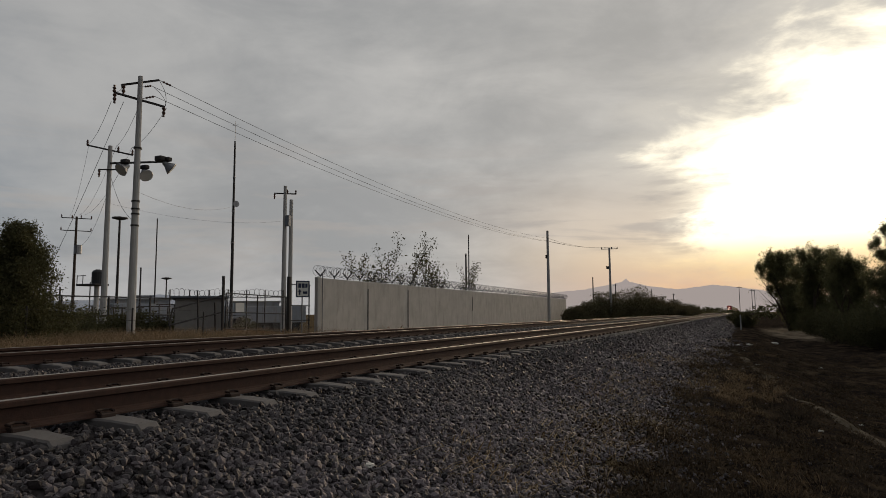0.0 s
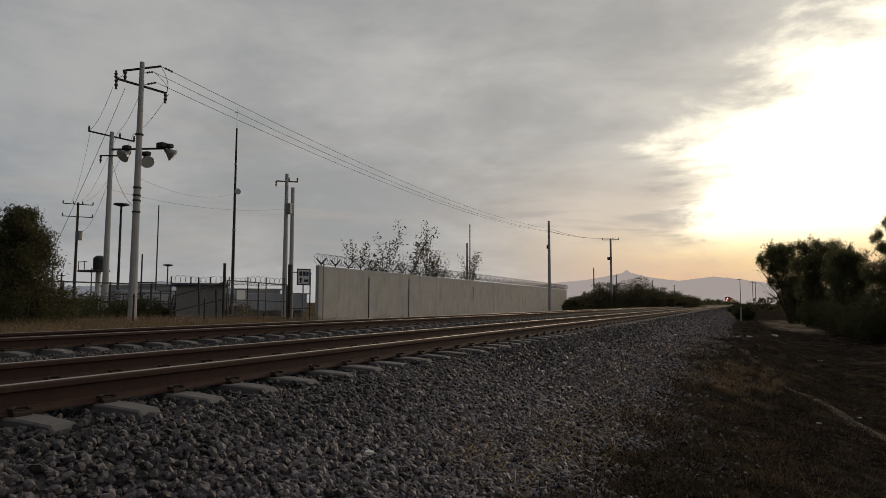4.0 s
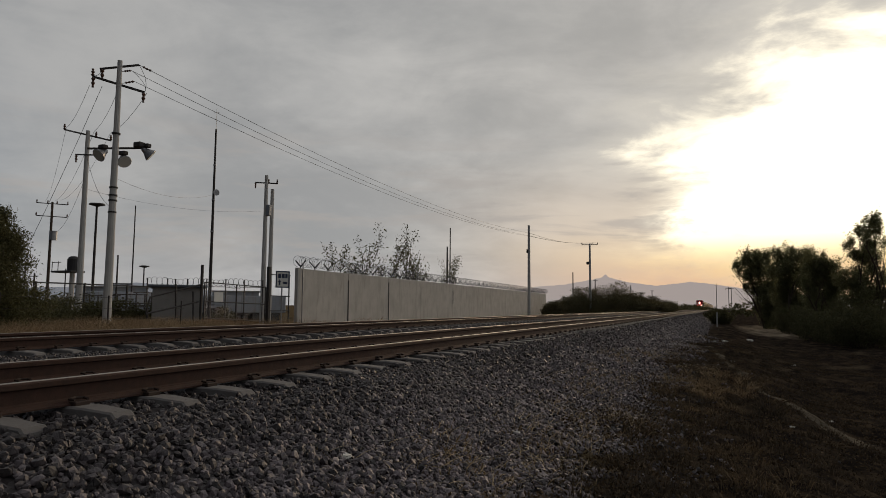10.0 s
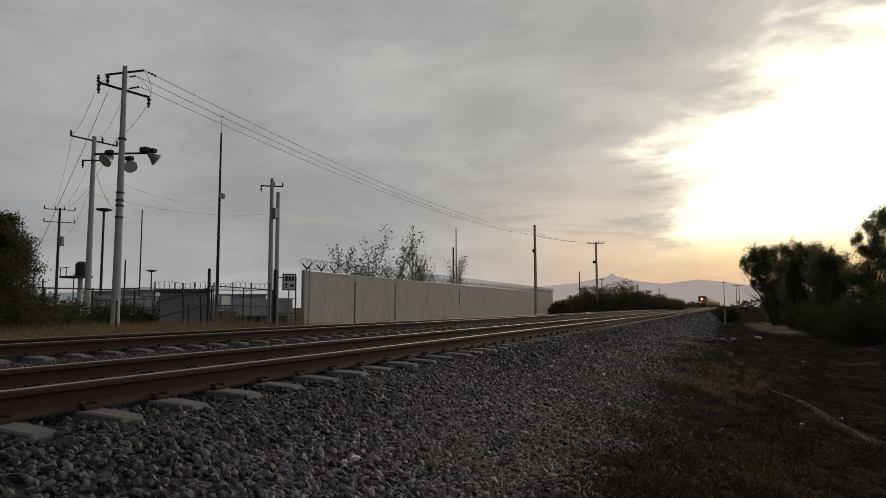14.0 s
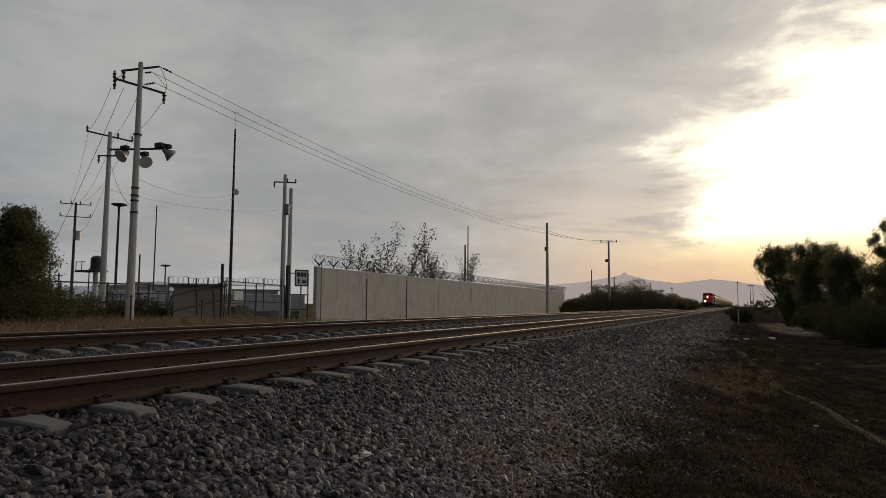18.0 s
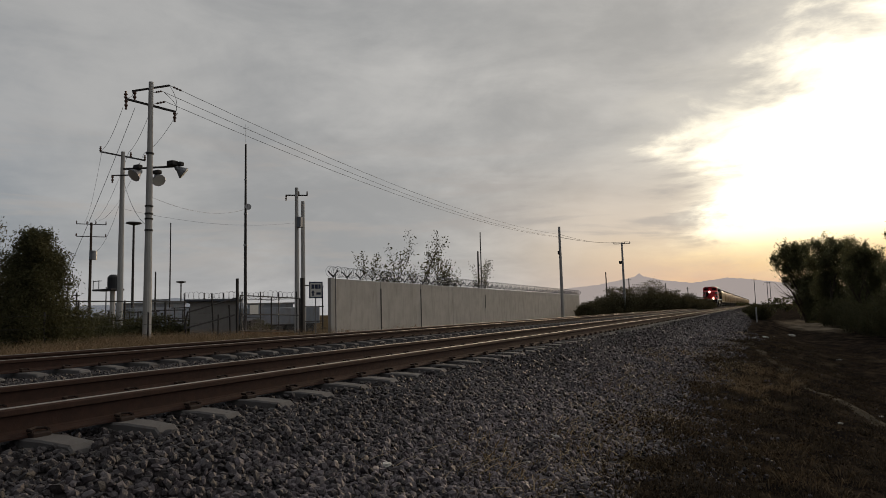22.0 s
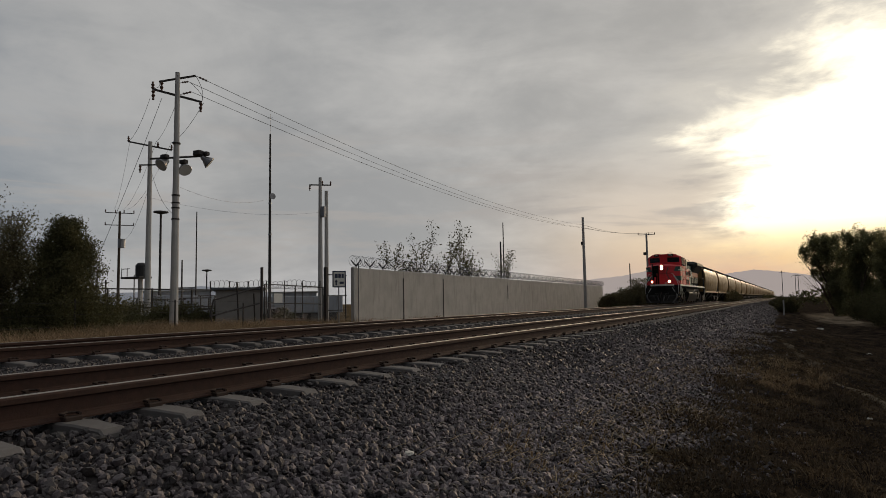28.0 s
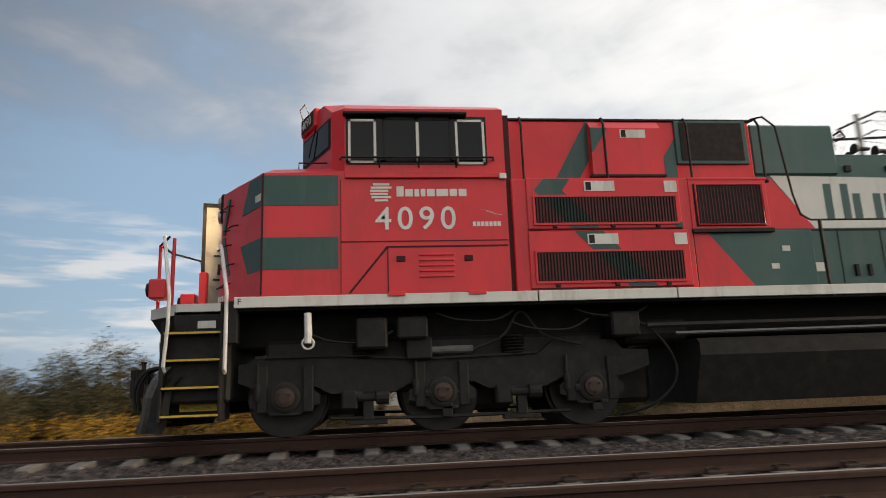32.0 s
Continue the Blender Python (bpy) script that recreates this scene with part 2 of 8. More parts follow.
def ground_material():
    """Ballast beside and under the tracks, dry earth and straw beyond, scorched soil on the bank."""
    m = bpy.data.materials.new("ground")
    m.use_nodes = True
    k = Nodes(m.node_tree)
    geo = k.n("ShaderNodeTexCoord").outputs["Object"]
    sep = k.n("ShaderNodeSeparateXYZ")
    k.put(sep.inputs[0], geo)
    wob = k.math("MULTIPLY", k.math("SUBTRACT", k.noise(geo, 0.7, 6, 0.7), 0.5), 3.0)
    x = k.math("ADD", sep.outputs[0], wob)
    # ballast: cells of crushed stone
    v = k.n("ShaderNodeTexVoronoi")
    k.put(v.inputs["Vector"], geo)
    v.inputs["Scale"].default_value = 19
    stone = k.mix(k.n("ShaderNodeSeparateColor").outputs[0], rgb(0.030, 0.028, 0.030), rgb(0.15, 0.14, 0.142))
    sc = stone.node
    cell = k.n("ShaderNodeSeparateColor")
    k.put(cell.inputs[0], v.outputs["Color"])
    k.put(sc.inputs[0], cell.outputs[0])
    dust_falloff = k.ramp(k.noise(geo, 0.45, 5, 0.6), 0.45, 0.7)
    stone = k.mix(k.math("MULTIPLY", dust_falloff, 0.5), stone, rgb(0.075, 0.062, 0.055))
    stone = track_falloff(k, geo, stone)
    straw_f = k.ramp(k.noise(geo, 1.3, 6, 0.7), 0.40, 0.62)
    straw = k.mix(straw_f, rgb(0.060, 0.046, 0.032), rgb(0.18, 0.13, 0.07))
    burnt = k.mix(k.ramp(k.noise(geo, 1.9, 6, 0.7), 0.42, 0.68), rgb(0.016, 0.013, 0.012), rgb(0.075, 0.055, 0.036))
    burnt = k.mix(k.ramp(k.noise(geo, 0.35, 4, 0.6), 0.58, 0.72), burnt, rgb(0.080, 0.062, 0.042))
    # a trodden clearing before the trees
    clear = k.vec("MULTIPLY", k.vec("ADD", geo, (-4.2, -78.0, 0.0)), (0.33, 0.045, 0.0))
    clear = k.math("ADD", k.vec("DOT_PRODUCT", clear, clear), k.math("MULTIPLY", wob, 0.35))
    burnt = k.mix(k.ramp(clear, 1.2, 0.3), burnt, k.mix(k.ramp(k.noise(geo, 0.8, 6, 0.7), 0.40, 0.62), rgb(0.105, 0.084, 0.060), rgb(0.23, 0.185, 0.135)))
    col = k.mix(k.ramp(x, -13.6, -12.9), straw, stone)
    thatch = k.mix(k.ramp(k.noise(geo, 3.0, 6, 0.75), 0.45, 0.60), rgb(0.030, 0.025, 0.020), rgb(0.15, 0.112, 0.06))
    verge = k.math("MULTIPLY", k.ramp(x, -2.4, -1.7), k.ramp(k.noise(geo, 0.9, 4, 0.6), 0.40, 0.55))
    col = k.mix(verge, col, thatch)
    col = k.mix(k.ramp(x, -1.6, -0.4), col, burnt)
    far = k.ramp(sep.outputs[0], 14.0, 30.0)
    col = k.mix(far, col, straw)
    b = k.n("ShaderNodeBsdfPrincipled")
    k.put(b.inputs["Base Color"], col)
    b.inputs["Roughness"].default_value = 0.97
    b.inputs["Specular IOR Level"].default_value = 0.0
    bp = k.n("ShaderNodeBump")
    bp.inputs["Strength"].default_value = 0.7
    bp.inputs["Distance"].default_value = 0.02
    k.put(bp.inputs["Height"], k.math("ADD", k.math("MULTIPLY", v.outputs["Distance"], 0.8), k.noise(geo, 14, 6, 0.75)))
    k.put(b.inputs["Normal"], bp.outputs[0])
    out = k.n("ShaderNodeOutputMaterial")
    k.put(out.inputs[0], b.outputs[0])
    return m


M_GROUND = ground_material()
M_STONE = material("crushed_stone", (0.142, 0.124, 0.132), 0.55, color2=(0.046, 0.040, 0.044), scale=30, bump=0.5, bump_scale=120, island=0.9, spec=0.36, dust_falloff=True)
M_RAIL = material("rusty_rail", (0.052, 0.023, 0.015), 0.85, 0.0, color2=(0.018, 0.010, 0.008), scale=14, bump=0.4, bump_scale=90)
M_TREAD = material("polished_rail_top", (0.30, 0.275, 0.25), 0.46, 1.0, scale=25, amount=0.3)
M_SLEEPER = material("weathered_concrete_sleeper", (0.160, 0.148, 0.142), 0.85, color2=(0.10, 0.095, 0.09), scale=9, bump=0.4, bump_scale=120, objvar=0.18, spec=0.5,
                     dirt=(0.10, 0.07, 0.05), dirt_scale=4, dirt_amount=0.6)
M_CLIP = material("rusty_clip", (0.035, 0.020, 0.015), 0.8, 0.0, scale=40)
M_CONCRETE = material("cast_concrete_wall", (0.50, 0.475, 0.44), 0.9, color2=(0.39, 0.37, 0.34), scale=0.9, amount=0.8, bump=0.25, bump_scale=50,
                      streaks=1, dirt=(0.24, 0.22, 0.19), dirt_scale=2.2, dirt_amount=0.45)
M_JOINT = material("dark_joint", (0.05, 0.05, 0.05), 0.9, scale=9)
M_POLE = material("concrete_pole", (0.48, 0.47, 0.45), 0.85, color2=(0.36, 0.35, 0.34), scale=3, bump=0.2, bump_scale=80)
M_STEEL = material("galvanised_steel", (0.30, 0.30, 0.31), 0.5, 0.8, scale=18, amount=0.4)
M_DARK = material("dark_weathered_steel", (0.055, 0.05, 0.048), 0.7, 0.3, scale=12)
M_RUST = material("rusty_steel", (0.16, 0.075, 0.045), 0.8, 0.2, color2=(0.07, 0.04, 0.03), scale=10, bump=0.3)
M_WIRE = material("black_cable", (0.03, 0.03, 0.032), 0.6, scale=5)
M_CERAMIC = material("glazed_insulator", (0.10, 0.05, 0.035), 0.25, scale=20)
M_BARK = material("bark", (0.085, 0.062, 0.045), 0.95, color2=(0.045, 0.035, 0.028), scale=14, bump=0.8, bump_scale=30)
M_LEAF = material("dusty_leaves", (0.10, 0.095, 0.045), 0.8, color2=(0.055, 0.058, 0.028), scale=2.0, island=0.35, spec=0.2, through_light=0.3)
M_LEAF_DRY = material("thin_dry_leaves", (0.12, 0.105, 0.055), 0.8, color2=(0.07, 0.065, 0.036), scale=2.0, island=0.4, spec=0.2, through_light=0.35)
M_LEAF_PEPPER = material("olive_pepper_leaves", (0.17, 0.165, 0.080), 0.75, color2=(0.105, 0.105, 0.058), scale=2.0, island=0.4, spec=0.2, through_light=0.55)
M_BRUSH = material("withered_brush", (0.11, 0.080, 0.050), 0.95, color2=(0.032, 0.025, 0.020), scale=1.5, island=0.5, spec=0.0)
M_GRASS = material("dry_grass", (0.34, 0.245, 0.145), 0.9, color2=(0.16, 0.12, 0.075), scale=0.9, island=0.35, spec=0.2)
M_GRASS_SHADE = material("shaded_dry_grass", (0.15, 0.108, 0.066), 0.95, color2=(0.062, 0.048, 0.033), scale=0.7, island=0.35, spec=0.05)
M_OCHRE = material("tawny_grass", (0.36, 0.175, 0.075), 0.9, color2=(0.20, 0.11, 0.055), scale=0.9, island=0.35, spec=0.2)
M_GRASS_DARK = material("scorched_grass", (0.088, 0.072, 0.055), 0.95, color2=(0.026, 0.022, 0.019), scale=1.1, island=0.5, spec=0.0, through_light=0.3)
M_TUSSOCK = material("brown_tussock", (0.145, 0.110, 0.072), 0.95, color2=(0.062, 0.048, 0.034), scale=1.3, island=0.45, spec=0.0, through_light=0.3)
M_STRAW_DULL = material("dull_straw", (0.27, 0.20, 0.125), 0.9, color2=(0.14, 0.105, 0.07), scale=2, island=0.4, spec=0.0, through_light=0.25)
M_STRAW = material("pale_straw", (0.40, 0.31, 0.19), 0.85, color2=(0.24, 0.18, 0.09), scale=2, island=0.4, spec=0.1)
M_FLOWER = material("yellow_flowers", (0.36, 0.20, 0.02), 0.8, color2=(0.22, 0.13, 0.03), scale=3, island=0.3, spec=0.2)
M_LITTER = material("pale_litter", (0.68, 0.66, 0.60), 0.7, scale=12, bump=0.3)
M_SIGN = material("sign_face", (0.66, 0.66, 0.63), 0.6, scale=5, amount=0.3)
M_INK = material("sign_ink", (0.02, 0.03, 0.07), 0.6, scale=5)
M_BLUE_ROOF = material("painted_metal_sheet", (0.11, 0.12, 0.14), 0.6, 0.1, scale=3)
M_PLASTER = material("plastered_wall", (0.27, 0.262, 0.25), 0.9, scale=2, bump=0.2)
M_GLASS = material("dark_window_glass", (0.006, 0.007, 0.008), 0.10, 0.0, scale=2, spec=0.22)
# aerial haze put into the colour of far ridges, which glow unlit
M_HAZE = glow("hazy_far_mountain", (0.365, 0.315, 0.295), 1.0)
M_HAZE_B = glow("hazy_far_hill", (0.17, 0.18, 0.20), 1.0)


# ---- mesh helpers ----
def finish(bm, name, mat, smooth=False):
    bmesh.ops.recalc_face_normals(bm, faces=bm.faces)
    me = bpy.data.meshes.new(name)
    bm.to_mesh(me)
    bm.free()
    for m in (mat if isinstance(mat, (list, tuple)) else (mat,)):
        me.materials.append(m)
    if not smooth:
        me.shade_flat()
    return me


def part(name, bm, mat, parent, label="", smooth=False):
    """One mesh object under a thing or a part."""
    ob = new(name, finish(bm, name, mat, smooth) if isinstance(bm, bmesh.types.BMesh) else bm)
    ob.parent = parent
    if label:
        tagged(ob, label)
    return ob


def thing(name, m, label, category, group="", kind=""):
    ob = new(name)
    ob.empty_display_size = 0.2
    ob.matrix_basis = m
    return tagged(ob, label, category, group, kind)


def solid(name, bm, mat, label, category, group="", kind="", m=None, smooth=False):
    """A thing of one mesh."""
    ob = new(name, finish(bm, name, mat, smooth))
    if m is not None:
        ob.matrix_basis = m
    return tagged(ob, label, category, group, kind)


def box(bm, lo, hi, bevel=0.0):
    vs = [bm.verts.new((x, y, z)) for x in (lo[0], hi[0]) for y in (lo[1], hi[1]) for z in (lo[2], hi[2])]
    fs = [bm.faces.new([vs[i] for i in q]) for q in ((0, 1, 3, 2), (4, 6, 7, 5), (0, 4, 5, 1), (2, 3, 7, 6), (0, 2, 6, 4), (1, 5, 7, 3))]
    if bevel:
        es = list({e for f in fs for e in f.edges})
        bmesh.ops.bevel(bm, geom=es, offset=bevel, segments=1, affect="EDGES", profile=0.5)
    return bm


def prism(bm, pts, axis, lo, hi):
    """A polygon of two coordinates drawn out along an axis."""
    def at(p, v):
        return {"x": (v, p[0], p[1]), "y": (p[0], v, p[1]), "z": (p[0], p[1], v)}[axis]
    a = [bm.verts.new(at(p, lo)) for p in pts]
    b = [bm.verts.new(at(p, hi)) for p in pts]
    n = len(pts)
    bm.faces.new(a[::-1])
    bm.faces.new(b)
    for i in range(n):
        bm.faces.new((a[i], a[(i + 1) % n], b[(i + 1) % n], b[i]))
    return bm


def loft(bm, rings, closed=True, caps=True):
    """Skin over rings of points."""
    vs = [[bm.verts.new(p) for p in r] for r in rings]
    n = len(rings[0])
    for a, b in zip(vs, vs[1:]):
        for i in range(n if closed else n - 1):
            bm.faces.new((a[i], a[(i + 1) % n], b[(i + 1) % n], b[i]))
    if caps:
        bm.faces.new(vs[0][::-1])
        bm.faces.new(vs[-1])
    return bm


def tube(bm, pts, r, n=8, caps=True):
    """A round bar along a line; r: one radius or one a point."""
    pts = [Vector(p) for p in pts]
    rs = r if isinstance(r, (list, tuple)) else [r] * len(pts)
    rings = []
    u = None
    for i, p in enumerate(pts):
        d = (pts[min(i + 1, len(pts) - 1)] - pts[max(i - 1, 0)]).normalized()
        if u is None:
            u = d.orthogonal().normalized()
        u = (u - d * u.dot(d)).normalized()
        v = d.cross(u)
        rings.append([p + (u * math.cos(2 * math.pi * k / n) + v * math.sin(2 * math.pi * k / n)) * rs[i] for k in range(n)])
    return loft(bm, rings, True, caps)


def curved(pts, n=6):
    """A smooth line through points."""
    p = [Vector(q) for q in pts]
    p = [p[0]] + p + [p[-1]]
    out = []
    for a, b, c, d in zip(p, p[1:], p[2:], p[3:]):
        for i in range(n):
            t = i / n
            out.append(0.5 * ((2 * b) + (c - a) * t + (2 * a - 5 * b + 4 * c - d) * t * t + (3 * b - a - 3 * c + d) * t ** 3))
    return out + [p[-1]]


def disc(bm, c, axis, r, thick, n=24):
    a = Vector(axis).normalized() * thick / 2
    return tube(bm, [Vector(c) - a, Vector(c) + a], r, n)


def B():
    return bmesh.new()


def raw_mesh(name, co, tris, mat):
    """A large mesh straight from arrays."""
    me = bpy.data.meshes.new(name)
    me.vertices.add(len(co))
    me.vertices.foreach_set("co", np.asarray(co, dtype=np.float32).ravel())
    me.loops.add(len(tris) * 3)
    me.loops.foreach_set("vertex_index", np.asarray(tris, dtype=np.int32).ravel())
    me.polygons.add(len(tris))
    me.polygons.foreach_set("loop_start", np.arange(0, len(tris) * 3, 3, dtype=np.int32))
    me.update(calc_edges=True)
    me.validate()
    me.materials.append(mat)
    me.shade_flat()
    return me


# ---- ground ----
PROFILE = [(-4000, -1.1), (-60, -1.0), (-24, -0.92), (-16, -0.88), (-14.4, -0.76), (-13.2, -0.46), (-12.6, -0.29), (-12.0, -0.275), (-8.6, -0.275), (-8.0, -0.29),
           (-7.4, -0.30), (-6.8, -0.29), (-6.5, -0.26), (-3.75, -0.25), (-3.2, -0.32), (-1.7, -0.93), (-1.1, -1.02), (0.6, -1.22), (2.0, -1.62), (3.4, -1.78),
           (6, -1.8), (14, -1.75), (60, -1.5), (4000, -1.2)]
PX, PZ = [p[0] for p in PROFILE], [p[1] for p in PROFILE]


def ground_z(x, y):
    """Height of the ground sheet."""
    x, y = np.asarray(x, float), np.asarray(y, float)
    z = np.interp(x, PX, PZ)
    soft = np.clip((x + 1.6) / 1.0, 0, 1) * np.clip((40 - x) / 20, 0, 1) + np.clip((-13 - x) / 3, 0, 1) * np.clip((x + 70) / 30, 0, 1)
    z = z + soft * (0.07 * np.sin(x * 2.1 + 1.3 * np.sin(y * 0.7)) * np.cos(y * 1.3 + x) + 0.06 * np.sin(x * 0.9 + y * 0.43) + 0.03 * np.sin(5.1 * x + 3.7 * y))
    return z


def build_ground():
    xs = np.unique(np.concatenate([[-4000, -1500, -600, -250, -120, -60, -40, -30], np.arange(-26, -14, 1.0), np.arange(-14, -2, 0.2), np.arange(-2, 8, 0.22),
                                   np.arange(8, 24, 1.0), [30, 45, 80, 150, 400, 1200, 4000]]))
    ys = np.unique(np.concatenate([[-4000, -1200, -400, -150, -80, -40], np.arange(-24, -4, 1.0), np.arange(-4, 32, 0.3), np.arange(32, 80, 1.0), np.arange(80, 200, 6.0),
                                   [220, 260, 320, 400, 520, 700, 1000, 1600, 2600, 4000]]))
    gx, gy = np.meshgrid(xs, ys, indexing="ij")
    gz = ground_z(gx, gy)
    co = np.stack([gx, gy, gz], -1).reshape(-1, 3)
    ny = len(ys)
    i, j = np.meshgrid(np.arange(len(xs) - 1), np.arange(ny - 1), indexing="ij")
    a = (i * ny + j).ravel()
    tris = np.concatenate([np.stack([a, a + ny, a + ny + 1], -1), np.stack([a, a + ny + 1, a + 1], -1)])
    tagged(new("ground", raw_mesh("ground", co, tris, M_GROUND)), "grey ballast bed with dry straw and scorched soil beyond", "ground", kind="structure")


build_ground()

# ---- tracks ----
def rail_profile(x0):
    h = RAIL_H
    half = [(0.075, -h), (0.075, -h + 0.011), (0.018, -h + 0.030), (0.009, -h + 0.045), (0.009, -0.055), (0.036, -0.042), (0.037, -0.012), (0.030, -0.002)]
    return [(x0 + a, b) for a, b in half] + [(x0 - a, b) for a, b in reversed(half)]


def build_rail(x0, label):
    t = thing("rail", pose(x0, 0, 0), label, "rail", "rails of the two tracks")
    part("rail_body", prism(B(), rail_profile(0), "y", -60, 900), M_RAIL, t, "rust-brown web and foot")
    part("running_surface", prism(B(), [(-0.022, -0.004), (0.010, -0.004), (0.007, 0.0025), (-0.019, 0.0025)], "y", -60, 900), M_TREAD, t, "polished running surface")
    return t


for x0 in NEAR_RAILS:
    build_rail(x0, "rusty steel rail of the track beside the gravel bank")
for x0 in FAR_RAILS:
    build_rail(x0, "rusty steel rail of the track that carries the train")

PITCH = 0.616


def sleeper_bm():
    bm = B()
    rings = []
    for y, top in ((-1.27, -0.235), (-1.235, -0.204), (-0.98, -0.188), (-0.55, -0.188), (-0.30, -0.206), (0.30, -0.206), (0.55, -0.188), (0.98, -0.188), (1.235, -0.204), (1.27, -0.235)):
        w = 0.088 if abs(y) > 1.2 else 0.098 if abs(y) > 0.4 else 0.090
        rings.append([(y, -w - 0.03, -0.40), (y, w + 0.03, -0.40), (y, w, top - 0.012), (y, w - 0.015, top), (y, -w + 0.015, top), (y, -w, top - 0.012)])
    return loft(bm, rings)


def clip_bm(side):
    bm = B()
    x = side * 0.10
    box(bm, (x - 0.035, -0.06, -0.192), (x + 0.035, 0.06, -0.160), 0.006)
    tube(bm, [(x + 0.02, -0.05, -0.15), (x - side * 0.03, -0.055, -0.145), (x - side * 0.045, 0.0, -0.14), (x - side * 0.03, 0.055, -0.145), (x + 0.02, 0.05, -0.15)], 0.010, 6)
    return bm


def build_sleepers():
    s = thing("sleeper", pose(NEAR_TRACK, 0.2, 0), "weathered grey concrete sleeper bedded in crushed stone", "sleeper", "sleepers of the two tracks")
    part("sleeper_body", sleeper_bm(), M_SLEEPER, s)
    inner, outer = finish(clip_bm(-1), "clip", M_CLIP), finish(clip_bm(1), "clip", M_CLIP)
    for rx in (-GAUGE_HALF, GAUGE_HALF):
        for me in (inner, outer):
            c = part("rail_clip", me, M_CLIP, s, "rusty rail clip")
            c.location.x = rx
    for track, lo, hi, shift in ((NEAR_TRACK, -8, 92, 0.2), (FAR_TRACK, -8, 62, 0.43)):
        for i in range(lo, hi):
            if track == NEAR_TRACK and i == 0:
                continue
            rnd = random.Random(i * 7 + int(track * 10))
            copy_thing(s, pose(track + rnd.uniform(-0.02, 0.02), shift + i * PITCH, rnd.uniform(-0.006, 0.004), 0, 0, rnd.uniform(-0.7, 0.7)))
    bm = B()
    for track, lo, hi, shift in ((NEAR_TRACK, 92, 330, 0.2), (FAR_TRACK, 62, 240, 0.43)):
        for i in range(lo, hi):
            y = shift + i * PITCH
            prism(bm, [(y - 0.13, -0.40), (y + 0.13, -0.40), (y + 0.10, -0.19), (y - 0.10, -0.19)], "x", track - 1.27, track + 1.27)
    solid("far_sleepers", bm, M_SLEEPER, "row of grey concrete sleepers running into the distance", "sleeper", kind="stuff")


build_sleepers()

ICO_V = np.array([(0, 1, 1.618), (0, -1, 1.618), (0, 1, -1.618), (0, -1, -1.618), (1, 1.618, 0), (-1, 1.618, 0), (1, -1.618, 0), (-1, -1.618, 0),
                  (1.618, 0, 1), (1.618, 0, -1), (-1.618, 0, 1), (-1.618, 0, -1)]) / 1.9
ICO_F = np.array([(0, 1, 8), (0, 8, 4), (0, 4, 5), (0, 5, 10), (0, 10, 1), (3, 2, 9), (3, 9, 6), (3, 6, 7), (3, 7, 11), (3, 11, 2), (1, 6, 8), (8, 6, 9), (8, 9, 4),
                  (4, 9, 2), (4, 2, 5), (5, 2, 11), (5, 11, 10), (10, 11, 7), (10, 7, 1), (1, 7, 6)])
CUBE_V = np.array([(x, y, z) for x in (-1, 1) for y in (-1, 1) for z in (-1, 1)]) * 0.62
CUBE_F = np.array([(0, 1, 3), (0, 3, 2), (4, 6, 7), (4, 7, 5), (0, 4, 5), (0, 5, 1), (2, 3, 7), (2, 7, 6), (0, 2, 6), (0, 6, 4), (1, 5, 7), (1, 7, 3)])


def turns(rng, n):
    q = rng.normal(size=(n, 4))
    q /= np.linalg.norm(q, axis=1)[:, None]
    w, x, y, z = q.T
    return np.stack([1 - 2 * (y * y + z * z), 2 * (x * y - w * z), 2 * (x * z + w * y), 2 * (x * y + w * z), 1 - 2 * (x * x + z * z), 2 * (y * z - w * x),
                     2 * (x * z - w * y), 2 * (y * z + w * x), 1 - 2 * (x * x + y * y)], -1).reshape(n, 3, 3)


def scatter_stones(name, pos, size, rng, mat, shape, label):
    V, F = shape
    n = len(pos)
    jag = 1 + rng.uniform(-0.30, 0.30, size=(n, len(V), 3))
    s = size[:, None, None] * rng.uniform(0.45, 1.35, size=(n, 1, 3))
    v = V[None] * jag * s
    v = np.einsum("nij,nkj->nki", turns(rng, n), v) + pos[:, None, :]
    f = F[None] + (np.arange(n) * len(V))[:, None, None]
    return tagged(new(name, raw_mesh(name, v.reshape(-1, 3), f.reshape(-1, 3), mat)), label, "gravel", kind="stuff")


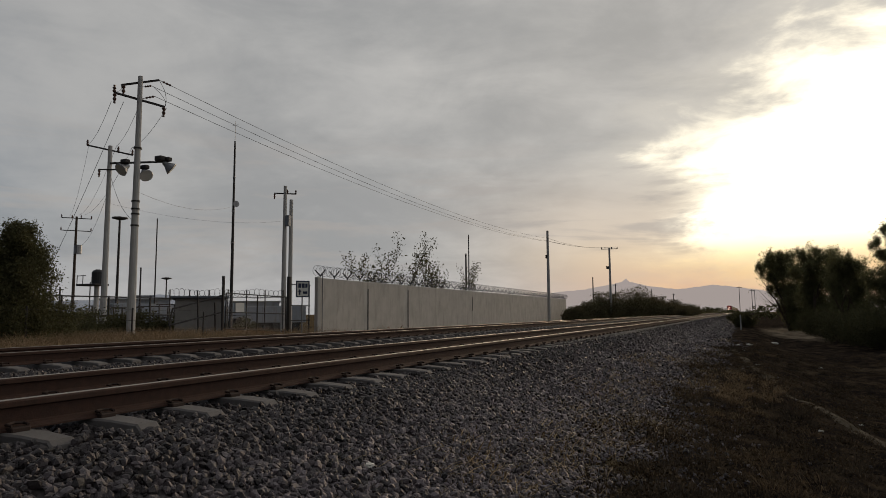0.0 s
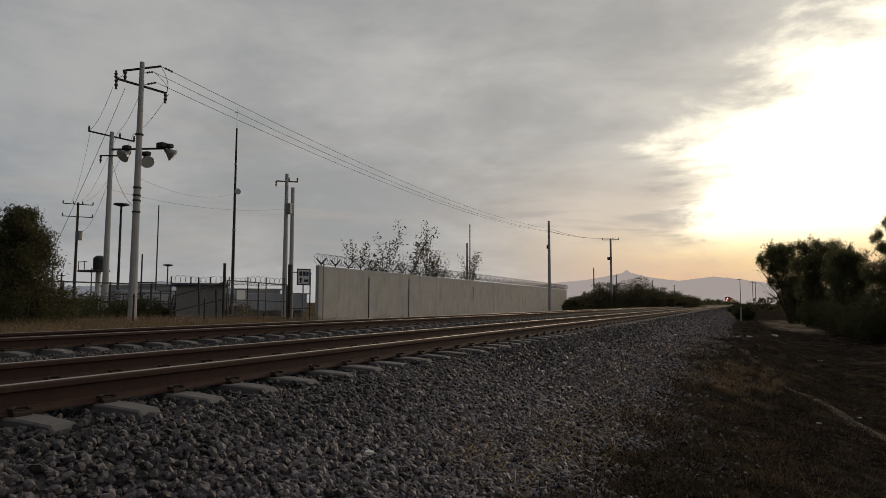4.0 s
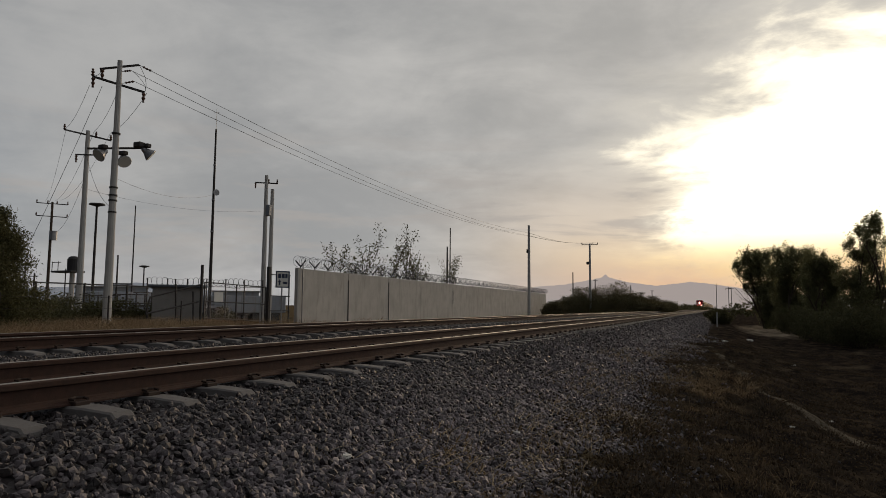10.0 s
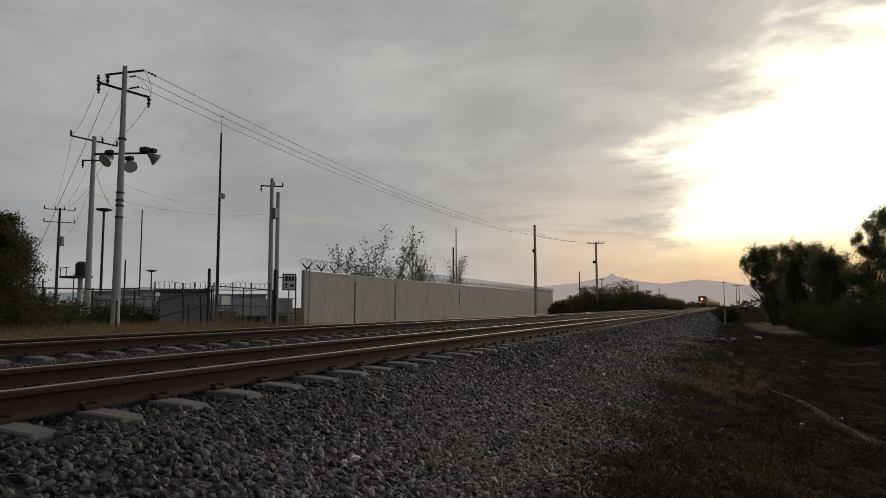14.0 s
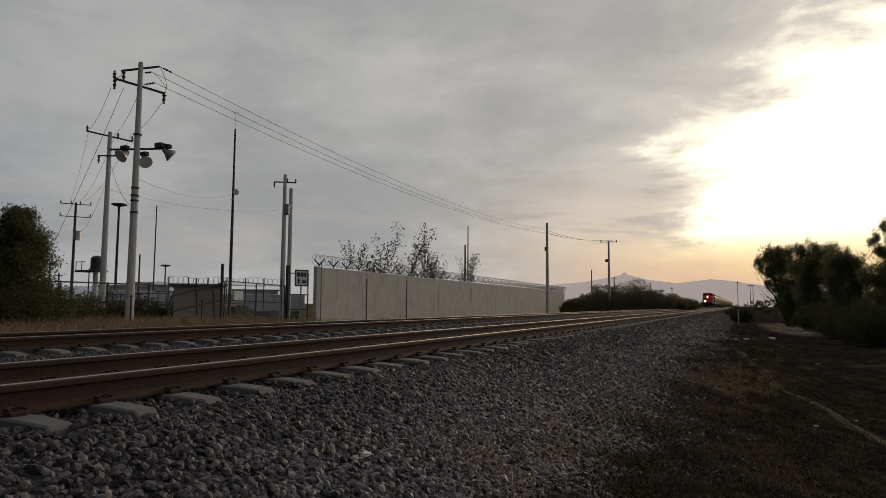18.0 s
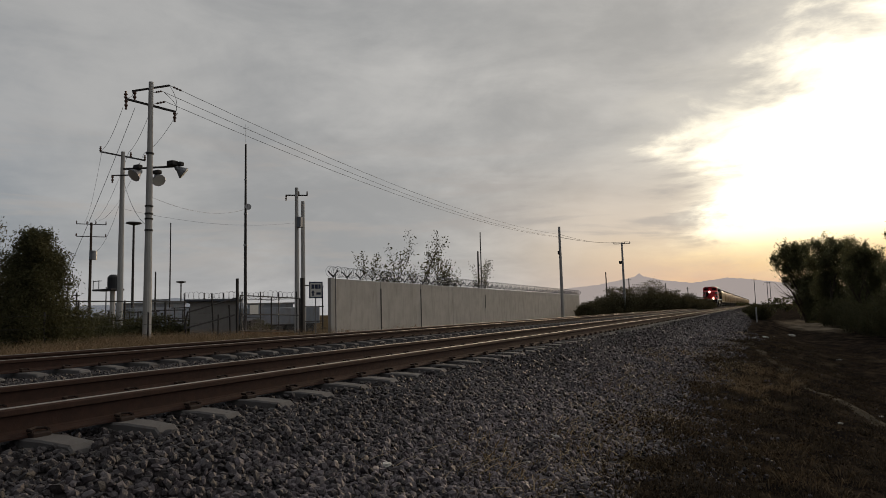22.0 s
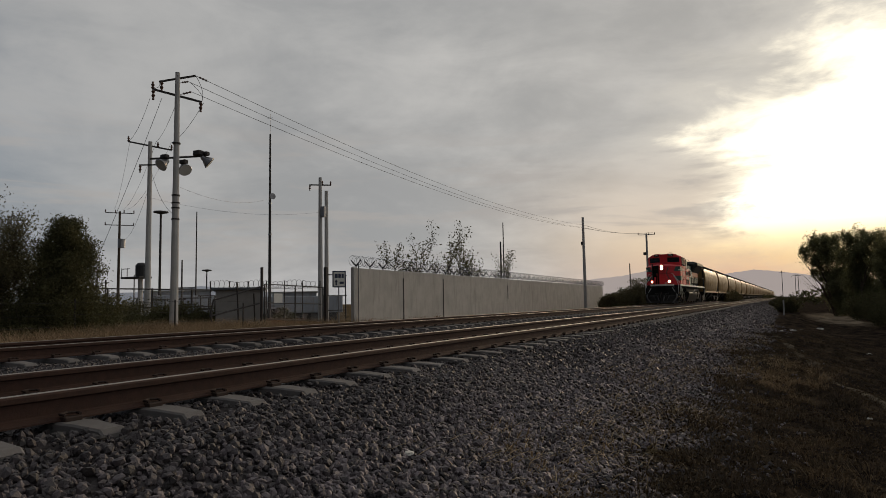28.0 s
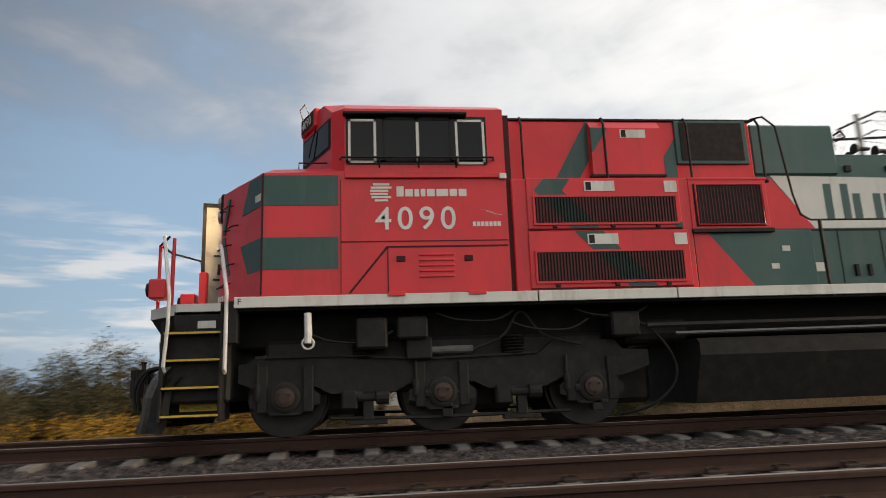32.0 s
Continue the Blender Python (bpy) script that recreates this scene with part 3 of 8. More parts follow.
def build_ballast():
    rng = np.random.default_rng(5)
    def field(x0, x1, y0, y1, per):
        n = int((x1 - x0) * (y1 - y0) * per)
        return np.stack([rng.uniform(x0, x1, n), rng.uniform(y0, y1, n)], -1)
    near = np.concatenate([field(-3.62, 0.1, 3.2, 8, 2500), field(-3.62, 0.1, 8, 16, 1100), field(-3.62, 0.1, 16, 40, 380), field(-3.62, -2.0, 0, 3.2, 900), field(-3.62, 0.1, -8, 3.2, 330), field(-4.1, -3.62, 0, 20, 300), field(-3.62, -0.8, 40, 90, 110)])
    # thin out towards the dirt
    keep = rng.uniform(size=len(near)) < np.clip(1.25 - (near[:, 0] + 2.15 + 0.28 * np.sin(near[:, 1] * 1.1) + 0.22 * np.sin(near[:, 1] * 2.6 + 2 * near[:, 0]) + 0.18 * np.sin(near[:, 1] * 5.3 - 3 * near[:, 0])) / 1.15, 0.015, 1)
    near = near[keep]
    z = ground_z(near[:, 0], near[:, 1])
    size = (0.012 + 0.022 * rng.random(len(near)) ** 1.3) * (1 + 1.0 * np.clip((near[:, 1] - 5) / 30, 0, 1))
    z = z + rng.uniform(-0.4, 0.7, len(near)) * size
    close = near[:, 1] < 9
    for here, shape in ((close, (ICO_V, ICO_F)), (~close, (CUBE_V, CUBE_F))):
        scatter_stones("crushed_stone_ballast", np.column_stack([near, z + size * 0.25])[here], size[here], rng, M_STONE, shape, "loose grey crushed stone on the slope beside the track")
    bed = np.concatenate([field(-9.4, -4.1, -2, 9, 480), field(-9.4, -4.1, -8, -2, 200), field(-9.4, -4.1, 9, 26, 130), field(-13.0, -9.4, -8, 16, 120)])
    z = ground_z(bed[:, 0], bed[:, 1])
    size = rng.uniform(0.018, 0.036, len(bed))
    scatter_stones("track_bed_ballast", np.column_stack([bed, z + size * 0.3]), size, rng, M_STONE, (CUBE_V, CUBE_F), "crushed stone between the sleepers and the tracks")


build_ballast()

EYE_Z = 0.52


def at(az, dist, el=0.0):
    """A place by its bearing from the camera's stand."""
    a = radians(az)
    return Vector((-math.sin(a) * dist, math.cos(a) * dist, EYE_Z + dist * math.tan(radians(el))))


def gz(x, y):
    return float(ground_z(x, y))


# ---- distance ----
def mountain(name, dist, profile, mat, label):
    bm = B()
    rnd = random.Random(3)
    top, mid, foot, back = [], [], [], []
    fine = []
    for (a0, e0), (a1, e1) in zip(profile, profile[1:]):
        for i in range(8):
            f = i / 8
            fine.append((a0 + (a1 - a0) * f, e0 + (e1 - e0) * f + rnd.uniform(-0.025, 0.025)))
    for az, el in fine:
        p = at(az, dist, el)
        top.append(p)
        q = at(az, dist * 0.93, el * 0.45)
        mid.append(q)
        f = at(az, dist * 0.88)
        foot.append((f.x, f.y, -3))
        b = at(az, dist * 1.2)
        back.append((b.x, b.y, -3))
    loft(bm, [foot, mid, top, back], closed=False, caps=False)
    solid(name, bm, mat, label, "mountain", kind="structure", smooth=True)


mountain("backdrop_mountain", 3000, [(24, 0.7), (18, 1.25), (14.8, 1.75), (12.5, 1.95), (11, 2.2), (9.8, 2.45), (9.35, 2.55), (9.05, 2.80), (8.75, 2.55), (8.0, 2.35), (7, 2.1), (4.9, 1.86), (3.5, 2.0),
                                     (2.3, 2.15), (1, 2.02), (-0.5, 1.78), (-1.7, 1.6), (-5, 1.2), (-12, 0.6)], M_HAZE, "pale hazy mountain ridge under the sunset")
mountain("backdrop_hill", 2600, [(112, 0.5), (98, 0.8), (90, 1.2), (86, 1.6), (84, 2.2), (82.2, 2.5), (80, 2.4), (76, 1.9), (70, 1.2), (60, 1.0), (52, 1.25), (48, 1.7), (45, 1.35), (38, 0.8)], M_HAZE_B,
         "blue-grey hazy hills far behind the yard")

# ---- plants ----
def limb_paths(rnd, base, height, spread, forks, levels, girth=0.028, lean=0.0):
    """Branching lines with radii, and the tips."""
    limbs, tips = [], []

    def grow(p, d, length, r, level):
        n = 4
        pts, rs = [p], [r]
        for i in range(n):
            d = (d + Vector((rnd.uniform(-1, 1), rnd.uniform(-1, 1), rnd.uniform(-0.35, 0.6))) * 0.22).normalized()
            p = p + d * length / n
            pts.append(p)
            rs.append(r * (1 - 0.45 * (i + 1) / n))
            if level >= 1:
                tips.append((p.copy(), level))
        limbs.append((pts, rs, level))
        if level < levels:
            for _ in range(rnd.randint(2, 3)):
                side = Vector((rnd.uniform(-1, 1), rnd.uniform(-1, 1), rnd.uniform(0.1, 0.8))).normalized()
                grow(pts[rnd.randint(2, n)], (d * 0.55 + side * spread).normalized(), length * rnd.uniform(0.55, 0.8), rs[-1] * 0.75, level + 1)

    for k in range(forks):
        a = 2 * math.pi * (k + rnd.random() * 0.6) / forks
        d = Vector((math.cos(a) * (0.25 + lean), math.sin(a) * (0.25 + lean), 1)).normalized()
        grow(Vector(base), d, height * rnd.uniform(0.36, 0.48), height * girth, 0)
    return limbs, tips


def leaves(rng, centres, per, spread, size, flat=0.0):
    """Small folded leaves scattered round points."""
    c = np.repeat(np.asarray(centres), per, axis=0)
    n = len(c)
    c = c + rng.normal(size=(n, 3)) * np.array(spread)
    a = rng.normal(size=(n, 3))
    a[:, 2] *= 1 - flat
    a /= np.linalg.norm(a, axis=1)[:, None]
    b = np.cross(a, rng.normal(size=(n, 3)))
    b /= np.linalg.norm(b, axis=1)[:, None] + 1e-6
    s = rng.uniform(0.5, 1.3, size=(n, 1)) * size
    v = np.stack([c - a * s, c + b * s * 0.42, c + a * s, c - b * s * 0.42], 1)
    i = (np.arange(n) * 4)[:, None]
    tris = np.concatenate([i + np.array([[0, 1, 2]]), i + np.array([[0, 2, 3]])])
    return v.reshape(-1, 3), tris


def tree(name, x, y, height, label, seed, category="tree", spread=0.8, forks=3, levels=3, per=26, size=0.11, jitter=0.34, leaf=None, group="", droop=0.0, girth=0.028):
    rnd, rng = random.Random(seed), np.random.default_rng(seed)
    t = thing(name, pose(x, y, gz(x, y) - 0.08), label, category, group)
    limbs, tips = limb_paths(rnd, (0, 0, 0), height, spread, forks, levels, girth)
    top = max(p.z for p, _ in tips)
    k = height / top
    bm = B()
    for pts, rs, level in limbs:
        if level <= 3:
            tube(bm, [p * k for p in pts], [max(r * k, 0.006) for r in rs], 7 if level < 2 else 4)
    part("trunk", bm, M_BARK, t, "dark branching trunk", smooth=True)
    cs = np.array([tuple(p * k) for p, level in tips])
    cs[:, 2] -= droop * rng.random(len(cs))
    v, f = leaves(rng, cs, per, (jitter, jitter, jitter * 0.8), size)
    v[:, 2] = np.maximum(v[:, 2], 0.03)
    part("crown", raw_mesh("crown", v, f, leaf or M_LEAF), None, t, "crown of small leaves with gaps")
    return t


def bush(name, x, y, w, d, h, label, seed, n=60, per=45, size=0.09, leaf=None, category="bush", group=""):
    rng = np.random.default_rng(seed)
    rnd = random.Random(seed)
    t = thing(name, pose(x, y, gz(x, y) - 0.05), label, category, group)
    cs, bm = [], B()
    for i in range(n):
        a, r = rnd.uniform(0, 2 * math.pi), math.sqrt(rnd.random())
        px, py = math.cos(a) * r * w / 2, math.sin(a) * r * d / 2
        top = h * (1 - 0.55 * r * r) * rnd.uniform(0.50, 1.12)
        if i % 3 == 0:
            tube(bm, [(px * 0.3, py * 0.3, 0), (px * 0.7, py * 0.7, top * 0.5), (px, py, top)], [0.03, 0.02, 0.006], 4)
        for f in (0.35, 0.6, 0.8, 1.0):
            cs.append((px * (0.5 + 0.5 * f), py * (0.5 + 0.5 * f), top * f))
    part("woody_stem", bm, M_BARK, t, "thin woody stems")
    v, f = leaves(rng, cs, per, (w * 0.036 + 0.05, d * 0.036 + 0.05, h * 0.05), size)
    v[:, 2] = np.maximum(v[:, 2], 0.02)
    part("foliage", raw_mesh("foliage", v, f, leaf or M_LEAF), None, t, "dense dusty foliage")
    return t


def grass(name, areas, mat, label, seed, width=0.012, bend=0.33, tuft_r=0.09):
    """Blades of dry grass: areas of x0, x1, y0, y1, number, low, high."""
    rng = np.random.default_rng(seed)
    vs, n0 = [], 0
    for x0, x1, y0, y1, n, lo, hi in areas:
        tuft = np.stack([rng.uniform(x0, x1, n // 9 + 1), rng.uniform(y0, y1, n // 9 + 1)], -1)
        p = tuft[rng.integers(0, len(tuft), n)] + rng.normal(size=(n, 2)) * tuft_r
        z = ground_z(p[:, 0], p[:, 1]) - 0.02
        h = rng.uniform(lo, hi, n)
        lean = rng.normal(size=(n, 2)) * bend * h[:, None]
        a = rng.uniform(0, math.pi, n)
        w = np.stack([np.cos(a), np.sin(a)], -1) * width * rng.uniform(0.6, 1.6, (n, 1))
        base = np.column_stack([p, z])
        mid = np.column_stack([p + lean * 0.35, z + h * 0.6])
        tip = np.column_stack([p + lean, z + h])
        w3 = np.column_stack([w, np.zeros(n)])
        vs.append(np.stack([base - w3, base + w3, mid + w3 * 0.7, mid - w3 * 0.7, tip], 1).reshape(-1, 3))
    v = np.concatenate(vs)
    i = (np.arange(len(v) // 5) * 5)[:, None]
    tris = np.concatenate([i + np.array([[0, 1, 2]]), i + np.array([[0, 2, 3]]), i + np.array([[3, 2, 4]])])
    tagged(new(name, raw_mesh(name, v, tris, mat)), label, "grass", kind="stuff")


# grass beneath the trees has their shade in its colour
grass("matted_grass", [(-19.5, -14.6, -14, 9, 17000, 0.18, 0.55)], M_GRASS_SHADE, "dry grass at the foot of the trees, darkened as shade", 15, 0.007, 0.6, 0.3)
grass("dry_grass", [(-20.5, -15.0, 8, 22, 22000, 0.35, 0.95), (-19.5, -15.5, 20, 30, 3000, 0.06, 0.20), (-22, -14.6, 30, 80, 1600, 0.05, 0.20), (-28, -20, -8, 22, 9000, 0.3, 0.8),
                   (-21.9, -18.0, 12, 22.5, 14000, 0.45, 1.0)], M_GRASS, "tall dry straw-coloured grass beyond the far track", 11, 0.007, 0.55, 0.3)
grass("ochre_grass", [(-28.0, -22.8, 24, 30, 9000, 0.25, 0.75), (-22.0, -19.5, 21, 25, 2600, 0.15, 0.45), (-22.0, -21.4, 29.5, 33, 900, 0.2, 0.6), (-23.2, -22.4, 36, 44, 1500, 0.2, 0.7)], M_OCHRE, "tawny dead grass round the yard gate", 14, 0.008, 0.5, 0.25)
grass("scorched_grass", [(-1.2, 4.5, 3.0, 12, 15000, 0.02, 0.07), (-1.3, 6, 12, 30, 12000, 0.02, 0.09), (-1.2, 9, 30, 60, 5000, 0.04, 0.16), (-1.9, -0.9, 3.5, 14, 700, 0.03, 0.08)], M_GRASS_DARK,
      "scorched and withered grass on the bank beside the ballast", 12, 0.004, 1.3, 0.16)
# straw in loose patches along the edge of the ballast
STRAW = [(-1.90, 8.3), (-2.10, 10.7), (-2.25, 16.1), (-1.92, 5.0), (-2.07, 12.9), (-1.68, 5.95), (-0.6, 17.2), (-1.22, 9.3), (-1.75, 7.1), (-1.5, 21), (-1.3, 27), (-1.2, 36), (-0.9, 14.5)]
grass("straw_on_ballast", [(x - 0.4, x + 0.4, y - 0.07 * y, y + 0.07 * y, int(280 + 18 * y), 0.03, 0.13) for x, y in STRAW] + [(-2.6, -0.9, 3.6, 14, 600, 0.03, 0.12), (-2.4, -0.9, 14, 34, 800, 0.05, 0.16), (-3.6, -1.8, 3.6, 9, 160, 0.04, 0.12)],
      M_STRAW, "sparse dry straw lying in patches on the ballast", 13, 0.006, 1.4, 0.13)

def pepper(az, dist, h, label, seed, blobs):
    """A pepper tree: limbs, and drooping sprays of leaves in uneven masses given by bearing, height angle, size."""
    base = at(az, dist)
    t = tree("pepper_tree", base.x, base.y, h, label, seed, forks=4, levels=2, per=10, size=0.07, jitter=0.30, droop=0.8, leaf=M_LEAF_PEPPER, group="trees beside the bank", spread=0.22, girth=0.02)
    rng = np.random.default_rng(seed + 500)
    cs = []
    foot = Vector((base.x, base.y, gz(base.x, base.y) - 0.08))
    k = dist / 52
    for a, el, r, n in blobs:
        c = np.array(at(a, dist + rng.uniform(-1.2, 1.2) * k, el) - foot)
        m = max(n // 13, 3)
        q = rng.normal(size=(m, 3))
        q /= np.linalg.norm(q, axis=1)[:, None]
        clump = c + q * (rng.uniform(0.1, 1.0, (m, 1)) ** 0.5) * r * k * np.array([1.08, 1.08, 0.9])
        spray = clump[rng.integers(0, m, n)] + rng.normal(size=(n, 3)) * r * k * np.array([0.15, 0.15, 0.17])
        cs.append(spray)
    v, f = leaves(rng, np.concatenate(cs), 22, (0.11 * k, 0.11 * k, 0.17 * k), 0.062 * k)
    v[:, 2] = np.maximum(v[:, 2], 0.03)
    part("hanging_foliage", raw_mesh("hanging_foliage", v, f, M_LEAF_PEPPER), None, t, "hanging sprays of olive leaves")


pepper(-3.1, 88, 8.2, "pepper tree with a lacy crown beside the scorched bank", 21,
       [(-1.7, 3.3, 0.62, 170), (-2.3, 3.9, 0.7, 200), (-3.0, 3.9, 0.7, 200), (-2.4, 2.6, 0.8, 190), (-3.4, 2.9, 0.9, 260), (-3.3, 1.6, 0.8, 190), (-2.2, 1.8, 0.45, 60), (-3.8, 0.4, 0.8, 160), (-2.7, 0.9, 0.55, 120), (-3.1, 0.0, 0.6, 150), (-3.7, -0.6, 0.7, 170), (-4.1, 1.5, 0.95, 260), (-4.2, 0.3, 0.95, 260), (-4.2, -0.9, 0.85, 200), (-3.5, 1.0, 0.7, 160)])
pepper(-5.4, 72, 7.4, "dense dark pepper tree beside the scorched bank", 25,
       [(-4.7, 3.9, 0.85, 280), (-5.7, 3.6, 0.95, 330), (-4.5, 2.6, 1.0, 340), (-5.8, 2.3, 1.1, 380), (-4.6, 1.2, 1.0, 320), (-5.6, 0.8, 1.1, 340), (-4.8, -0.4, 1.0, 280), (-5.8, -0.8, 1.1, 280)])
pepper(-7.4, 60, 6.0, "broad dark pepper tree with low hanging foliage", 22,
       [(-6.7, 3.5, 0.8, 270), (-7.5, 3.0, 0.9, 300), (-6.8, 2.2, 1.0, 330), (-7.7, 1.8, 1.0, 330), (-6.9, 0.8, 1.1, 340), (-7.8, 0.3, 1.1, 340), (-7.0, -0.7, 1.0, 260), (-7.9, -1.0, 1.0, 260)])
pepper(-9.9, 50, 7.4, "tall pepper tree with open lacy crown", 23,
       [(-9.0, 4.9, 0.40, 45), (-9.7, 5.5, 0.6, 80), (-10.6, 6.0, 0.8, 170), (-9.6, 4.0, 0.6, 110), (-10.3, 4.2, 1.0, 250), (-9.0, 2.2, 0.9, 240), (-10.0, 2.4, 1.1, 320), (-9.2, 0.8, 1.1, 320), (-10.3, 0.5, 1.1, 300), (-8.8, -0.6, 1.0, 260),
        (-10.0, -0.8, 1.1, 260)])
for az, dist, w, h, seed in ((0.05, 75, 2.3, 1.7, 31), (0.6, 105, 2.6, 1.6, 32), (-7.0, 56, 4.5, 2.8, 34), (-9.6, 46, 4, 2.6, 35), (-5.4, 68, 4, 2.6, 36), (-8.4, 50, 4, 2.6, 37)):
    p = at(az, dist)
    bush("bank_bush", p.x, p.y, w, w, h, "dark shrub at the foot of the trees", seed, n=60, per=60, size=0.06, group="shrubs beside the bank")
def dense_crown(x, y):
    """An evergreen, broad at the foot and pointed, its sprays in shelves."""
    rng, rnd = np.random.default_rng(41), random.Random(41)
    t = thing("dense_tree", pose(x, y, gz(x, y) - 0.05), "compact dark evergreen tree before the yard fence", "tree")
    part("trunk", tube(B(), curved([(0, 0, 0), (0.06, 0.03, 1.4), (-0.03, 0.05, 2.8), (0.02, 0, 4.0)]), [0.16 - 0.0075 * i for i in range(19)], 8), M_BARK, t, "dark straight trunk", smooth=True)
    cs = []
    for i in range(230):
        z = 0.25 + 4.0 * rnd.random() ** 1.15
        reach = 1.75 * (1 - z / 4.6) ** 0.75 + 0.12
        a = rnd.uniform(0, 2 * math.pi)
        r = reach * rnd.uniform(0.35, 1.12)
        for f in (0.55, 0.8, 1.0):
            cs.append((math.cos(a) * r * f, math.sin(a) * r * f, z + 0.16 * f))
    v, f = leaves(rng, cs, 90, (0.15, 0.15, 0.13), 0.045)
    v[:, 2] = np.maximum(v[:, 2], 0.02)
    part("crown", raw_mesh("crown", v, f, M_LEAF), None, t, "dense pointed crown of fine leaves")


# left of the yard
p = at(57.6, 25)
dense_crown(p.x, p.y)
p = at(63.5, 24.5)
tree("mesquite_tree", p.x, p.y, 5.2, "many-stemmed mesquite with feathery crown", 42, forks=7, levels=4, per=15, size=0.042, jitter=0.15, spread=1.0, girth=0.016, leaf=M_LEAF_DRY, group="mesquites by the fence")
p = at(68.5, 23.5)
tree("mesquite_tree", p.x, p.y, 5.1, "many-stemmed mesquite with feathery crown", 43, forks=7, levels=4, per=15, size=0.042, jitter=0.15, spread=1.0, girth=0.016, leaf=M_LEAF_DRY, group="mesquites by the fence")
for az, dist, h, seed in ((61.2, 25.5, 4.6, 45), (66.0, 25, 5.1, 46), (71.5, 24.5, 4.6, 47)):
    p = at(az, dist)
    tree("mesquite_tree", p.x, p.y, h, "many-stemmed mesquite with feathery crown", seed, forks=7, levels=4, per=12, size=0.042, jitter=0.15, spread=1.0, girth=0.015, leaf=M_LEAF_DRY, group="mesquites by the fence")
p = at(90.2, 21)
tree("bare_mesquite_tree", p.x, p.y, 4.5, "thin half-bare mesquite before the pale wall", 44, forks=6, levels=4, per=10, size=0.045, jitter=0.18, spread=1.15, girth=0.016, leaf=M_LEAF_DRY, group="mesquites by the fence")
for az, dist, w, h, seed in ((57.6, 24.5, 3.0, 3.3, 51), (60.0, 24.5, 3.0, 1.9, 52), (63.5, 24, 4.0, 1.7, 53), (67.5, 23.5, 4.0, 1.6, 54), (71.5, 24, 3.6, 1.5, 56), (75.5, 24, 3, 1.6, 57), (58.4, 24, 2.6, 2.9, 58), (66, 22.5, 3.4, 1.5, 59)):
    p = at(az, dist)
    bush("fence_shrub", p.x, p.y, w, w, h, "dark tangled shrub along the wire fence", seed, n=60, per=100, size=0.042, group="shrubs along the fence")
for az, dist, w, h, seed in ((97.0, 22.5, 2.4, 2.4, 160), (100.2, 22, 2.6, 2.9, 60), (93.5, 23.5, 2.0, 1.8, 161), (106, 23, 2.8, 2.5, 61), (110.5, 22, 3.2, 3.0, 62), (115, 23, 3.4, 2.6, 63), (119, 22, 3, 2.6, 64)):
    p = at(az, dist)
    bush("fence_shrub", p.x, p.y, w, w, h, "loose grey-green shrub behind the flowering weeds", seed, n=80, per=80, size=0.05, leaf=M_LEAF_DRY, group="shrubs along the fence")
# behind the concrete wall
for az, dist, h, seed in ((30.99, 50, 6.4, 71), (29.2, 52, 7.9, 72), (25.7, 58, 8.7, 73), (27.2, 56, 6.9, 74), (22.9, 66, 6.5, 75), (25.0, 60, 6.4, 79)):
    p = at(az, dist)
    tree("sapling", p.x, p.y, h, "slender leafy sapling rising behind the wall", seed, forks=2, levels=2, per=10, size=0.11, jitter=0.22, spread=0.30, girth=0.009, group="saplings behind the wall")
for az, dist, w, h, seed in ((30.4, 52, 3.4, 4.6, 76), (25.7, 60, 3.8, 5.0, 77)):
    p = at(az, dist)
    bush("wall_shrub", p.x, p.y, w, w, h, "leafy shrub showing over the wall", seed, n=26, per=14, size=0.10, group="shrubs behind the wall")
# beyond the wall's end
for az, dist, w, h, seed in ((12.2, 96, 5, 2.8, 81), (11.0, 100, 7, 4.0, 82), (9.4, 104, 9, 4.8, 83), (7.9, 108, 7, 4.9, 84), (6.6, 112, 6, 3.2, 85), (5.6, 120, 7, 2.7, 86), (4.7, 128, 7, 2.4, 87), (13.3, 90, 3.5, 2.2, 88)):
    p = at(az, dist)
    bush("trackside_thicket", p.x, p.y, w, w, h, "dark thicket beside the track past the wall", seed, n=90, per=60, size=0.11, leaf=M_LEAF_DRY, group="thickets beside the track")


def far_woods():
    rng = np.random.default_rng(91)
    cs = []
    for az, dist, w, h in ((5.6, 220, 7, 2.2), (4.8, 240, 8, 3.2), (4.0, 260, 9, 3.6), (3.2, 280, 9, 3.4), (2.5, 320, 9, 3.2), (1.9, 360, 8, 2.6), (-3.2, 118, 6, 2.6),
                           (55, 120, 14, 3.2), (60, 110, 12, 3.0), (48, 150, 14, 2.8), (80, 140, 10, 2.5), (88.2, 62, 2.0, 2.6), (87.2, 62, 1.5, 2.2), (100, 90, 12, 2.8), (110, 90, 14, 3.0)):
        p = at(az, dist)
        n = 70
        r = rng.uniform(0, 1, n) ** 0.5
        a = rng.uniform(0, 6.283, n)
        z = h * (1 - 0.5 * r * r) * rng.uniform(0.2, 1.0, n)
        cs.append(np.column_stack([p.x + np.cos(a) * r * w, p.y + np.sin(a) * r * w, z - 0.7]))
    v, f = leaves(rng, np.concatenate(cs), 12, (0.45, 0.45, 0.3), 0.38)
    tagged(new("far_woods", raw_mesh("far_woods", v, f, M_LEAF)), "dark line of far shrubs and trees", "woods", kind="stuff")


far_woods()


